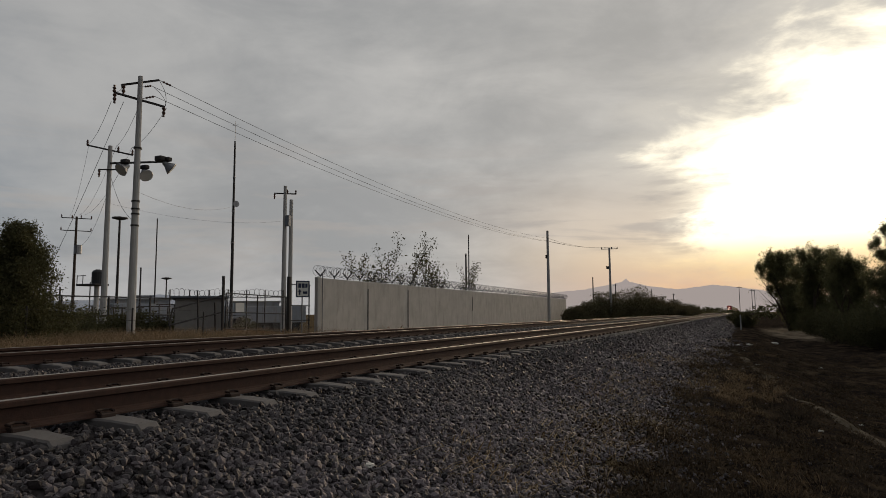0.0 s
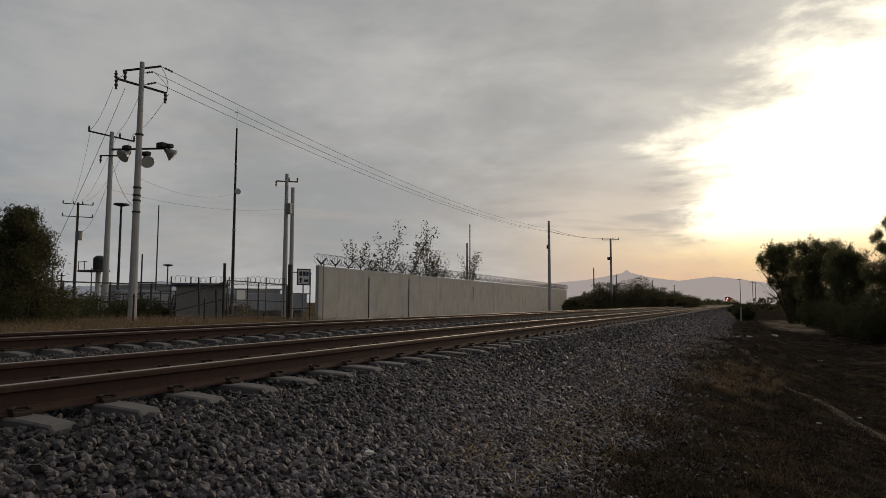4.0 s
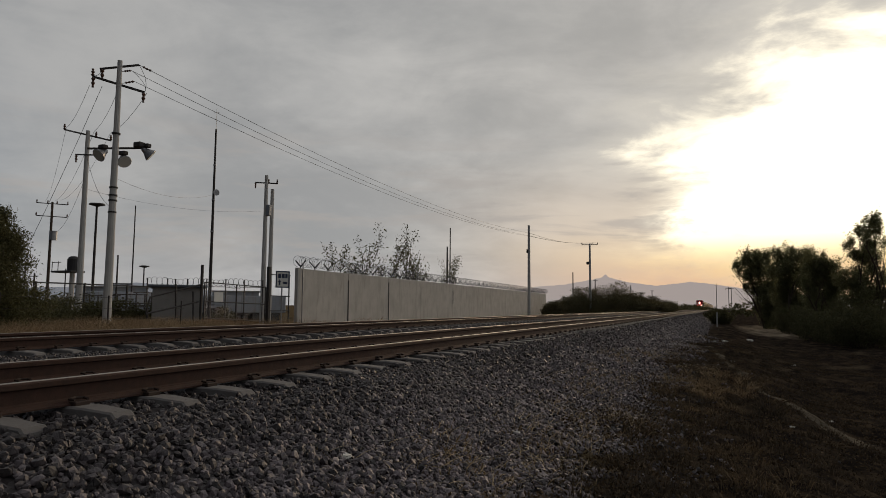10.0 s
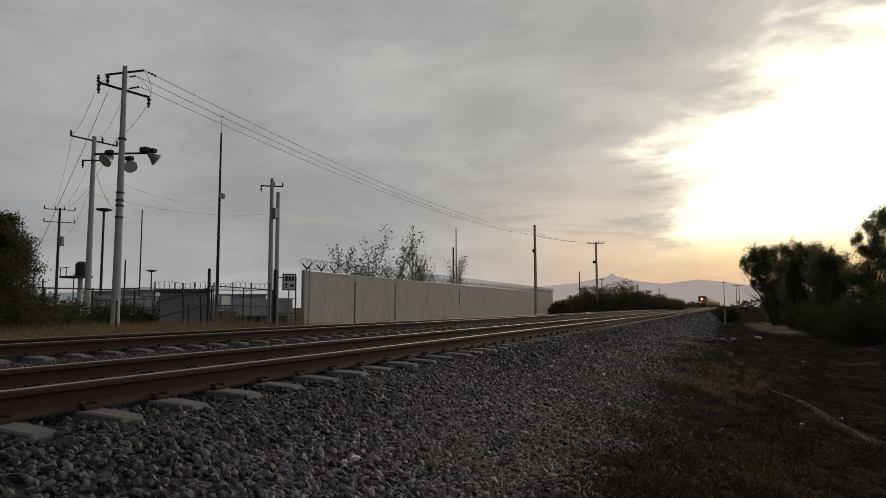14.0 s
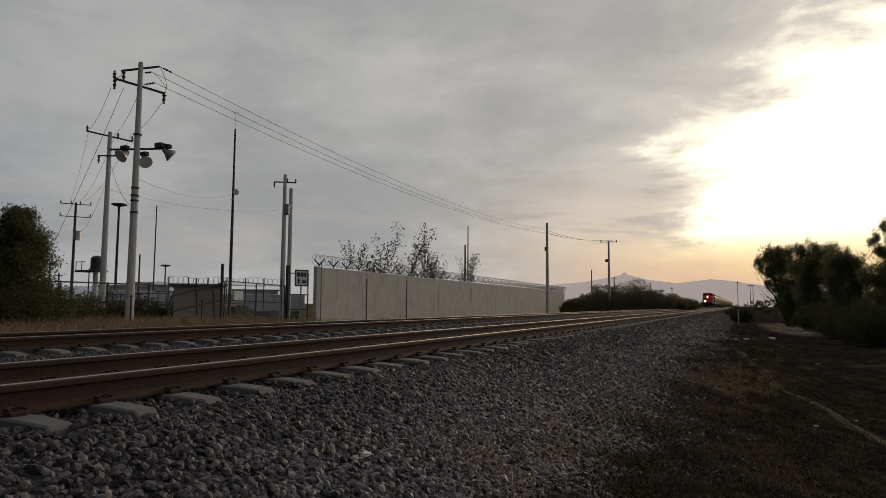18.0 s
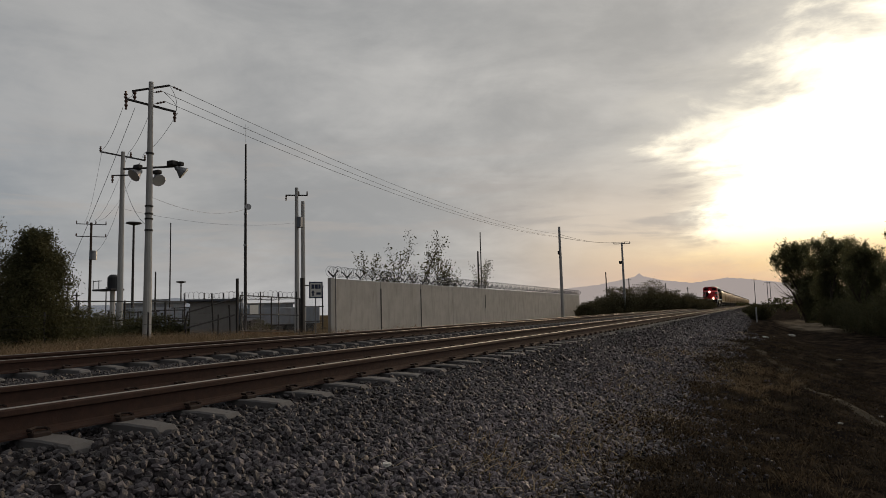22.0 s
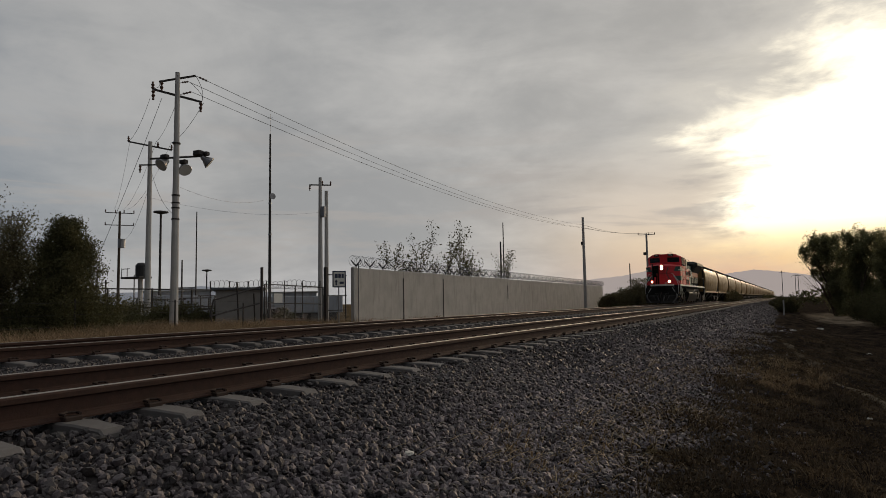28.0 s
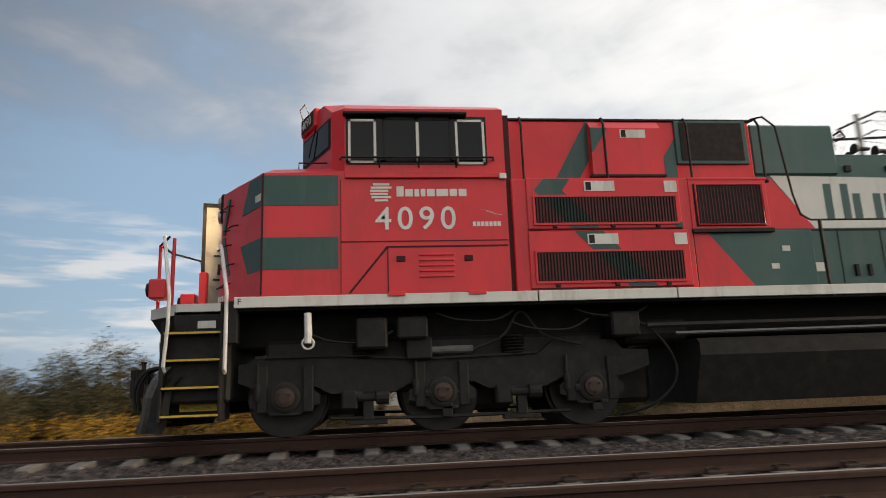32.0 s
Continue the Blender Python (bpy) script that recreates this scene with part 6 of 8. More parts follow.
def build_engine():
    e = thing("diesel_locomotive", pose(FAR_TRACK, 15, 0), "red and dark green diesel locomotive with lit headlights, pulling hopper cars", "locomotive")
    # frame and sills
    frame_ = part("underframe", box(B(), (-0.92, -0.2, 1.20), (0.92, 19.9, 1.68), 0.03), M_DEEP, e, "black underframe with recess shade in its colour")
    part("deck", box(B(), (-1.49, -0.18, 1.66), (1.49, 6.38, 1.73), 0.01), M_DEEP, e, "dark deck plate")
    part("walkway", box(B(), (-1.50, 6.4, 1.66), (1.50, 19.9, 1.74), 0.01), M_BLACK, e, "dark side walkway")
    for s in (1, -1):
        for a, b in ((-0.02, 4.03), (4.05, 6.03), (6.05, 10.0), (10.02, 15.0), (15.02, 19.9)):
            x0, x1 = sorted((s * 1.50, s * (SIDE + 0.012)))
            part("side_sill", box(B(), (x0, a, 1.70), (x1, b, 1.845), 0.006), M_CREAM, e, "off-white side sill")
    # nose
    plan = [(-SIDE, 1.42), (-SIDE, 0.31), (-0.30, -0.50), (0.30, -0.50), (SIDE, 0.31), (SIDE, 1.42)]
    low = [(x, y, 1.74) for x, y in plan]
    top = [(-SIDE, 1.42, 3.57), (-SIDE, 0.31, 3.54), (-0.30, -0.47, 3.60), (0.30, -0.47, 3.60), (SIDE, 0.31, 3.54), (SIDE, 1.42, 3.57)]
    ridge = [(-1.35, 1.42, 3.68), (-1.25, 0.42, 3.69), (-0.26, -0.26, 3.76), (0.26, -0.26, 3.76), (1.25, 0.42, 3.69), (1.35, 1.42, 3.68)]
    nose = part("nose", loft(B(), [low, top, ridge]), M_RED, e, "red faceted nose")
    d = Vector((0.30 - SIDE, -0.50 - 0.31, 0)).normalized()
    n = Vector((-d.y, d.x, 0))
    c0 = Vector((SIDE, 0.31, 0))

    def on_nose(pts, off=0.006):
        bm = B()
        a = [bm.verts.new(c0 + d * u + Vector((0, 0, z)) + n * off) for u, z in pts]
        b = [bm.verts.new(c0 + d * u + Vector((0, 0, z)) - n * 0.02) for u, z in pts]
        bm.faces.new(a)
        bm.faces.new(b[::-1])
        for i in range(len(pts)):
            j = (i + 1) % len(pts)
            bm.faces.new((a[i], b[i], b[j], a[j]))
        return bm

    shapes = [[(0, 3.51), (0.42, 3.53), (0.66, 3.08), (0, 3.08)], [(0, 2.64), (0.70, 2.64), (0.42, 2.20), (0, 2.20)],
              [(1.14, 3.45), (1.22, 3.45), (1.40, 2.94), (1.32, 2.94)], [(1.32, 2.90), (1.40, 2.90), (1.14, 2.28), (1.06, 2.28)]]
    for s in (1, -1):
        for k, pts in enumerate(shapes):
            bm = on_nose(pts)
            part("nose_stripe", bm if s > 0 else mirror(bm), M_GREEN, nose, "dark green painted stripe")
        for z0, z1 in ((3.08, 3.51), (2.20, 2.64)):
            bm = plate(0.31, 1.33, z0, z1)
            part("side_stripe", bm if s > 0 else mirror(bm), M_GREEN, nose, "dark green painted stripe")
        for y in (0.32, ):
            bm = plate(y - 0.012, y + 0.012, 1.86, 3.54, t=0.010)
            part("seam", bm if s > 0 else mirror(bm), M_SEAM, nose, "dark seam")
        bm = on_nose([(0.02, 3.26), (0.20, 3.26), (0.20, 3.16), (0.02, 3.16)], 0.012)
        part("label_plate", bm if s > 0 else mirror(bm), M_CREAM, nose, "small pale plate")
        # grab irons up the nose
        for i, (u, z) in enumerate(((1.30, 3.30), (1.12, 2.97), (1.34, 2.72), (1.22, 2.42), (1.34, 2.15))):
            p = c0 + d * u
            a = Vector((p.x, p.y, z))
            q = c0 + d * (u - 0.30)
            b_ = Vector((q.x, q.y, z + 0.02))
            bm = tube(B(), [a, a + n * 0.09 - Vector((0, 0, 0.03)), b_ + n * 0.09 - Vector((0, 0, 0.03)), b_], 0.011, 5)
            part("grab_iron", bm if s > 0 else mirror(bm), M_SEAM, nose, "thin dark grab iron")
    for i, (u, w) in enumerate(((1.50, 0.05), (1.42, 0.05), (1.34, 0.05), (1.26, 0.05))):
        part("emblem_bar", on_nose([(u, 2.02), (u - w, 2.02), (u - w, 1.94), (u, 1.94)]), M_CREAM, nose, "pale painted mark")
    part("headlight_housing", box(B(), (-0.13, -0.555, 3.20), (0.13, -0.46, 3.68), 0.03), M_BLACK, nose, "dark headlight housing")
    for z in (3.55, 3.33):
        h = part("headlight", disc(B(), (0, -0.57, z), (0, 1, 0), 0.072, 0.02, 20), M_LAMP, nose, "lit headlight")
        part("bulb", disc(B(), (0, -0.583, z), (0, 1, 0), 0.026, 0.006, 12), M_BULB, h, "white-hot lamp core")
        part("headlight_rim", tube(B(), [(0, -0.54, z), (0, -0.60, z)], 0.10, 20, caps=False), M_STEEL, nose, "metal rim")
    part("nose_vent", tube(B(), [(0.25, 0.45, 3.66), (0.25, 0.45, 3.78), (0.25, 0.45, 3.82)], [0.17, 0.17, 0.10], 14), M_BLACK, nose, "low round vent")
    part("nose_grab", tube(B(), [(1.22, 0.76, 3.66), (1.22, 0.76, 3.80), (1.22, 1.38, 3.80), (1.22, 1.38, 3.66)], 0.012, 6), M_SEAM, nose, "low dark handrail")
    # open nose door; a flat dark plate stands in for the doorway's shade
    door = part("nose_door", box(B(), (0.0, -0.02, 1.86), (0.92, 0.03, 3.72), 0.01), M_DOOR, e, "open pale nose door with dark frame")
    door.matrix_basis = pose(-0.95, -0.12, 0, 0, 0, -78)
    for a, b, c, dd in ((-0.01, 1.84, 0.05, 3.76), (0.88, 1.84, 0.94, 3.76), (-0.01, 3.70, 0.94, 3.77), (-0.01, 1.84, 0.94, 1.92)):
        part("door_edge", box(B(), (a, -0.035, b), (c, 0.045, dd)), M_BLACK, door, "dark rubber edge")
    for z in (2.45, 2.85):
        part("door_latch", box(B(), (0.15, 0.03, z), (0.75, 0.05, z + 0.03)), M_BLACK, door, "dark latch bar")
    part("door_handle", box(B(), (0.60, 0.03, 2.55), (0.68, 0.07, 2.72)), M_BLACK, door, "dark handle")
    bm = on_nose([(0.75, 3.60), (1.50, 3.66), (1.50, 1.82), (0.75, 1.82)], 0.012)
    part("doorway", mirror(bm), M_GLASS, e, "dark plate coloured as the doorway's inner shade")
    # cab
    cp = [(-SIDE, 3.68), (-SIDE, 1.42), (-1.40, 1.24), (-0.30, 0.72), (0.30, 0.72), (1.40, 1.24), (SIDE, 1.42), (SIDE, 3.68)]
    r1 = [(x, y, 1.85) for x, y in cp]
    r2 = [(x, y, 4.50) for x, y in cp]
    r3 = [(-1.12, 3.68, 4.72), (-1.12, 1.42, 4.74), (-1.08, 1.10, 4.74), (-0.28, 0.70, 4.76), (0.28, 0.70, 4.76), (1.08, 1.10, 4.74), (1.12, 1.42, 4.74), (1.12, 3.68, 4.72)]
    cab = part("cab", loft(B(), [r1, r2, r3]), M_RED, e, "red driver's cab")
    for s in (1, -1):
        def put(bm, name, mat, label, parent=cab):
            return part(name, bm if s > 0 else mirror(bm), mat, parent, label)
        w = put(plate(1.44, 3.43, 3.665, 4.38, t=0.008), "window_recess", M_GLASS, "dark side window band")
        for a, b, z0, z1, m in ((1.47, 1.86, 3.68, 4.33, M_ALU), (2.98, 3.40, 3.66, 4.33, M_ALU), (1.95, 2.44, 3.70, 4.36, M_BLACK), (2.44, 2.93, 3.70, 4.36, M_BLACK)):
            for q in ((a, a + 0.035, z0, z1), (b - 0.035, b, z0, z1), (a, b, z1 - 0.035, z1), (a, b, z0, z0 + 0.035)):
                put(plate(*q, t=0.028), "window_frame", m, "window frame", w)
            put(plate(a + 0.03, b - 0.03, z0 + 0.03, z1 - 0.03, t=0.014), "pane", M_GLASS, "dark glass pane", w)
        put(plate(2.42, 2.46, 3.70, 4.28, t=0.045), "window_post", M_ALU, "pale centre post", w)
        put(box(B(), (SIDE - 0.05, 1.40, 4.38), (SIDE + 0.11, 3.15, 4.42), 0.008), "sun_visor", M_BLACK, "dark folding visor")
        put(tube(B(), [(SIDE, 1.36, 3.74), (SIDE + 0.09, 1.38, 3.74), (SIDE + 0.09, 3.50, 3.74), (SIDE, 3.52, 3.74)], 0.018, 6), "arm_rail", M_BLACK, "black arm rail")
        for y in (1.9, 2.45, 2.98):
            put(tube(B(), [(SIDE, y, 3.62), (SIDE + 0.09, y, 3.74)], 0.014, 5), "rail_bracket", M_BLACK, "small bracket")
        put(box(B(), (SIDE - 0.02, 1.42, 3.46), (SIDE + 0.045, 3.62, 3.54), 0.008), "drip_ledge", M_RED, "red drip ledge")
        put(box(B(), (SIDE - 0.02, 3.58, 3.44), (SIDE + 0.06, 3.68, 3.52), 0.008), "label_plate", M_CREAM, "small pale plate")
        # hatch outline and louvres
        for q in ((1.36, 3.66, 2.560, 2.572), (2.00, 3.66, 2.478, 2.500), (1.985, 2.0, 1.86, 2.50), (1.36, 1.368, 1.86, 3.44)):
            put(plate(*q, t=0.008), "seam", M_SEAM, "thin dark seam")
        put(flank([(1.46, 1.86), (1.49, 1.86), (2.01, 2.49), (1.98, 2.50)], t=0.008), "seam", M_SEAM, "slanting dark seam")
        for i in range(5):
            z = 2.06 + i * 0.075
            put(box(B(), (SIDE - 0.01, 2.42, z), (SIDE + 0.022, 2.90, z + 0.030), 0.006), "louvre", M_RED, "pressed louvre")
        for y in (2.17, 3.10):
            put(box(B(), (SIDE - 0.01, y - 0.06, 2.28), (SIDE + 0.018, y + 0.06, 2.36), 0.006), "hatch_latch", M_SEAM, "dark latch")
        for y in (2.1, 3.2):
            put(box(B(), (SIDE - 0.01, y - 0.12, 1.81), (SIDE + 0.03, y + 0.12, 1.87), 0.006), "hatch_hinge", M_RED, "red hinge")
        # windscreen
        a, b = Vector((1.33, 1.205, 0)), Vector((0.36, 0.748, 0))
        nn = Vector((0.427, -0.904, 0))
        for (z0, z1, u0, u1, off, m, name, lab) in ((3.98, 4.44, -0.02, 1.02, 0.006, M_BLACK, "windscreen_gasket", "black rubber gasket"), (4.02, 4.40, 0.02, 0.98, 0.014, M_GLASS, "windscreen", "dark slanted windscreen")):
            bm = B()
            f = [a.lerp(b, u) + Vector((0, 0, z)) for u, z in ((u0, z0), (u1, z0), (u1, z1), (u0, z1))]
            loft(bm, [[q - nn * 0.02 for q in f], [q + nn * off for q in f]])
            put(bm, name, m, lab)
        wp = a.lerp(b, 0.45) + nn * 0.03
        put(tube(B(), [(wp.x, wp.y, 4.46), (wp.x - 0.12, wp.y - 0.08, 4.22), (wp.x - 0.2, wp.y - 0.12, 4.06)], 0.010, 5), "wiper", M_BLACK, "thin wiper arm")
        # number board
        nb = a.lerp(b, 0.74) + nn * 0.0
        ang = math.degrees(math.atan2((b - a).y, (b - a).x))
        bm = box(B(), (-0.30, -0.05, 4.50), (0.30, 0.16, 4.80), 0.02)
        ob = part("number_board", bm, M_RED, cab, "red number board housing")
        ob.matrix_basis = pose(nb.x * s, nb.y, 0, 0, 0, (ang - 180) * s)
        part("board_face", box(B(), (-0.25, -0.062, 4.54), (0.25, -0.05, 4.76)), M_BLACK, ob, "black number panel")
        lettering("4090", 0.19, pose(-0.215, -0.064, 4.585, 90, 0, 0), M_WHITE, ob, spacing=1.05, label="white numerals")
    part("roof_antenna", tube(B(), [(0.0, 1.6, 4.74), (0.0, 1.6, 4.86)], [0.05, 0.03], 8), M_CREAM, cab, "small antenna dome")
    part("roof_rail", tube(B(), [(0.75, 0.86, 4.74), (0.78, 0.80, 4.90), (0.55, 0.70, 4.90), (0.52, 0.74, 4.74)], 0.012, 5), M_CREAM, cab, "thin roof bracket")
    # writing on the cab side
    lettering("4090", 0.455, pose(SIDE + 0.006, 1.83, 2.735, 90, 0, 90), M_WHITE, cab, spacing=1.31, bold=0.003, label="large off-white numerals")
    for i in range(6):
        z = 3.13 + i * 0.046
        r = 0.155
        h = math.sqrt(max(r * r - (z + 0.015 - 3.27) ** 2, 0.001))
        cut = 0.06 if i in (2, 3) else 0.0
        part("emblem_bar", plate(1.92 - h, 1.92 + h - cut, z, z + 0.030), M_CREAM, cab, "off-white emblem stripe")
    y = 2.13
    for k, (w, h) in enumerate(((0.10, 0.145), (0.105, 0.105), (0.065, 0.105), (0.065, 0.105), (0.11, 0.105), (0.165, 0.105), (0.105, 0.105), (0.11, 0.105))):
        part("brand_bar", plate(y, y + w, 3.20, 3.20 + h), M_CREAM, cab, "off-white brand mark")
        y += w + 0.022
    for k in range(7):
        part("model_bar", plate(3.18 + k * 0.058, 3.225 + k * 0.058, 2.765, 2.83), M_CREAM, cab, "tiny pale mark")
    for k in range(4):
        part("scratch", flank([(3.30 + 0.06 * k, 3.0 - 0.02 * k), (3.42 + 0.06 * k, 2.985 - 0.02 * k), (3.42 + 0.06 * k, 2.988 - 0.02 * k), (3.30 + 0.06 * k, 3.004 - 0.02 * k)], t=0.005), M_CREAM, cab, "faint scratch")
    # equipment cabinet behind the cab
    cabin = part("air_cabinet", box(B(), (-1.50, 3.76, 1.84), (1.50, 6.40, 3.47), 0.015), M_RED, e, "red equipment cabinet with grilles")
    part("front_hood", box(B(), (-1.08, 3.70, 3.40), (1.08, 7.75, 4.54), 0.03), M_RED, e, "red upper hood behind the cab")
    part("gap", box(B(), (-1.46, 3.66, 1.80), (1.46, 3.78, 4.45)), M_SEAM, e, "dark gap behind the cab")
    slat = finish(box(B(), (-0.006, -0.011, 0), (0.020, 0.011, 0.39)), "slat", M_SLAT)
    slat_green = finish(box(B(), (-0.006, -0.011, 0), (0.020, 0.011, 0.39)), "slat", M_SLAT_GREEN)
    for s in (1, -1):
        def put(bm, name, mat, label, parent=cabin):
            return part(name, bm if s > 0 else mirror(bm), mat, parent, label)
        for y0, y1, z0, z1, gy0, gy1, gz0, gz1 in ((3.97, 6.24, 2.72, 3.47, 4.08, 6.16, 2.80, 3.18), (3.96, 6.31, 1.88, 2.69, 4.06, 6.19, 1.97, 2.38)):
            panel = put(box(B(), (1.49, y0, z0), (1.525, y1, z1), 0.008), "grille_panel", M_RED, "red bolted grille panel")
            # flat plate, its near-black colour standing for shade behind the slats
            put(box(B(), (1.50, gy0, gz0), (1.532, gy1, gz1)), "grille_back", M_GRILLE, "near-black plate coloured as recess shade", panel)
            i = gy0 + 0.03
            while i < gy1 - 0.02:
                # the chevron's band crosses the slats on the slant
                top_g = 3.28 - (i - 4.08 - 0.41) / 0.93
                low_g = 3.28 - (i - 4.08) / 0.93
                cuts = [gz0] + [v for v in sorted((low_g, top_g)) if gz0 + 0.01 < v < gz1 - 0.01] + [gz1]
                for u, v in zip(cuts, cuts[1:]):
                    green = low_g < (u + v) / 2 < top_g
                    o = part("slat", slat_green if green else slat, None, panel)
                    o.matrix_basis = Matrix.Translation((s * 1.53, i, u)) @ Matrix.Diagonal((s, 1, (v - u) / 0.39, 1))
                i += 0.045
            for q in ((gy0 - 0.03, gy0, gz0, gz1), (gy1, gy1 + 0.03, gz0, gz1)):
                put(box(B(), (1.52, q[0], q[2]), (1.55, q[1], q[3])), "grille_edge", M_RED, "red edge", panel)
            put(box(B(), (1.52, gy0 - 0.03, gz1), (1.553, gy1 + 0.03, gz1 + 0.03)), "grille_edge", M_RED, "red edge", panel)
            put(box(B(), (1.52, gy0 - 0.03, gz0 - 0.03), (1.553, gy1 + 0.03, gz0)), "grille_edge", M_RED, "red edge", panel)
            put(box(B(), (1.52, y0 + 0.85, z1 - 0.20), (1.536, y0 + 1.30, z1 - 0.05)), "notice_plate", M_CREAM, "pale notice plate", panel)
            put(box(B(), (1.52, y0 + 0.87, z1 - 0.185), (1.539, y0 + 0.95, z1 - 0.065)), "notice_mark", M_BLACK, "dark printed mark", panel)
            put(box(B(), (1.52, y1 - 0.22, z1 - 0.22), (1.536, y1 - 0.03, z1 - 0.05)), "notice_plate", M_CREAM, "pale notice plate", panel)
            for yy in (y0 + 0.35, y0 + 1.2, y1 - 0.4):
                put(box(B(), (1.52, yy, z0 + 0.01), (1.56, yy + 0.06, z0 + 0.05), 0.004), "panel_latch", M_SEAM, "dark latch", panel)
            put(box(B(), (1.495, y0, z0 - 0.015), (1.515, y1, z0)), "seam", M_SEAM, "dark seam", panel)
        # green chevron over the red
        def band(z):
            return 4.08 + (3.28 - z) * 0.93
        put(flank([(4.23, 3.46), (4.08, 3.28), (4.08 + 0.07, 3.21), (4.08 + 0.48, 3.21), (4.08 + 0.41, 3.28), (4.62, 3.46)], 1.525, 0.004), "chevron", M_GREEN, "dark green chevron")
        for hi_z, lo_z in ((2.77, 2.725), (2.685, 2.415), (1.94, 1.885)):
            put(flank([(band(hi_z), hi_z), (band(hi_z) + 0.41, hi_z), (band(lo_z) + 0.41, lo_z), (band(lo_z), lo_z)], 1.525, 0.004), "chevron", M_GREEN, "dark green chevron")
        put(flank([(6.0, 2.80), (6.18, 2.72), (6.24, 2.72), (6.24, 2.80)], 1.525), "chevron", M_GREEN, "dark green chevron")
        # mesh intake
        fr = put(box(B(), (1.05, 6.40, 2.68), (1.49, 7.62, 3.45), 0.012), "intake_frame", M_RED, "red framed air intake", e)
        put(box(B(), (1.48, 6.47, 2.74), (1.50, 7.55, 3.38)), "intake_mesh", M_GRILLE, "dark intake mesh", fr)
        for k in range(22):
            o = part("slat", slat, None, fr)
            o.matrix_basis = Matrix.Translation((s * 1.495, 6.50 + k * 0.049, 2.76)) @ Matrix.Diagonal((s * 0.6, 0.6, 0.60 / 0.39, 1))
        put(box(B(), (1.47, 6.38, 2.64), (1.54, 7.64, 2.70), 0.006), "intake_sill", M_BLACK, "dark lower lip", fr)
        put(tube(B(), [(1.51, 6.50, 3.37), (1.51, 7.52, 3.37), (1.51, 7.52, 2.76), (1.51, 6.50, 2.76), (1.51, 6.50, 3.37)], 0.014, 5), "intake_trim", M_RED, "red trim bar", fr)
        lp = put(box(B(), (1.0, 6.41, 1.84), (1.47, 8.25, 2.68), 0.01), "lower_panel", M_GREEN_OLD, "faded green lower panel", e)
        put(flank([(6.42, 2.66), (6.62, 2.66), (7.26, 1.86), (6.42, 1.86)], 1.47), "red_wedge", M_RED, "red painted wedge", lp)
        for yy, zz in ((7.75, 2.36), (7.55, 2.1)):
            put(box(B(), (1.46, yy, zz), (1.478, yy + 0.12, zz + 0.08)), "label_plate", M_CREAM, "small pale plate", lp)
        # upper hood details
        bx = put(prism(B(), [(1.02, 3.62), (1.23, 3.62), (1.23, 4.36), (1.12, 4.49), (1.02, 4.49)], "y", 5.09, 6.20), "vent_box", M_RED, "red box on the hood", e)
        put(flank([(5.09, 4.36), (5.36, 4.36), (5.12, 3.98), (5.09, 3.98)], 1.23), "chevron", M_GREEN, "dark green chevron", bx)
        put(box(B(), (1.05, 5.06, 3.58), (1.24, 6.23, 3.62), 0.006), "box_ledge", M_BLACK, "dark lower edge", bx)
        put(box(B(), (1.00, 3.72, 4.53), (1.10, 7.78, 4.565), 0.006), "roof_lip", M_BLACK, "thin dark roof lip", e)
        put(box(B(), (1.22, 5.55, 4.20), (1.236, 5.95, 4.33)), "notice_plate", M_CREAM, "pale notice plate", bx)
        put(box(B(), (1.22, 5.57, 4.21), (1.239, 5.64, 4.32)), "notice_mark", M_BLACK, "dark printed mark", bx)
        put(flank([(4.49, 3.50), (4.86, 3.50), (5.12, 3.94), (5.12, 4.52), (5.07, 4.52)], 1.08), "chevron", M_GREEN, "dark green chevron", e)
        gb = put(box(B(), (1.05, 6.48, 3.82), (1.12, 7.66, 4.53), 0.01), "blower_grille", M_GREEN_OLD, "dark blower grille", e)
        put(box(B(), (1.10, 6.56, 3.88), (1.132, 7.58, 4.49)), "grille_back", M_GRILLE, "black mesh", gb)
        put(flank([(6.28, 3.50), (6.28, 3.95), (6.48, 4.25), (6.48, 3.50)], 1.08), "green_patch", M_GREEN_OLD, "faded green patch", e)
        for yy in (4.02, 5.30, 6.62, 7.80):
            put(tube(B(), [(1.26, yy, 3.48), (1.24, yy, 3.58), (1.24, yy, 4.40), (1.16, yy, 4.54), (1.0, yy, 4.56)], [0.040, 0.019, 0.019, 0.017, 0.017], 6), "hood_pipe", M_BLACK, "dark vertical pipe", e)
        put(box(B(), (1.10, 6.40, 3.44), (1.50, 7.64, 3.48), 0.006), "top_ledge", M_RED, "red ledge", e)
    # long hood
    hood = part("long_hood", box(B(), (-1.02, 7.70, 1.76), (1.02, 18.20, 4.02), 0.03), M_GREEN_OLD, e, "faded green engine hood")
    part("exhaust_box", box(B(), (-1.06, 7.75, 3.66), (1.06, 9.18, 4.50), 0.03), M_GREEN_OLD, e, "green housing over the engine")
    part("hood_cap", prism(B(), [(-1.02, 4.0), (1.02, 4.0), (0.75, 4.10), (-0.75, 4.10)], "y", 9.2, 13.4), M_STEEL, e, "pale hood roof strip")
    for s in (1, -1):
        def put(bm, name, mat, label, parent=hood):
            return part(name, bm if s > 0 else mirror(bm), mat, parent, label)
        bd = put(flank([(8.02, 3.66), (12.95, 3.56), (13.45, 2.80), (8.65, 2.80)], 1.02), "white_band", M_CREAM, "dirty off-white band")
        put(flank([(7.72, 3.62), (8.02, 3.62), (8.65, 2.80), (7.72, 2.80)], 1.02), "red_wedge", M_RED, "red painted wedge")
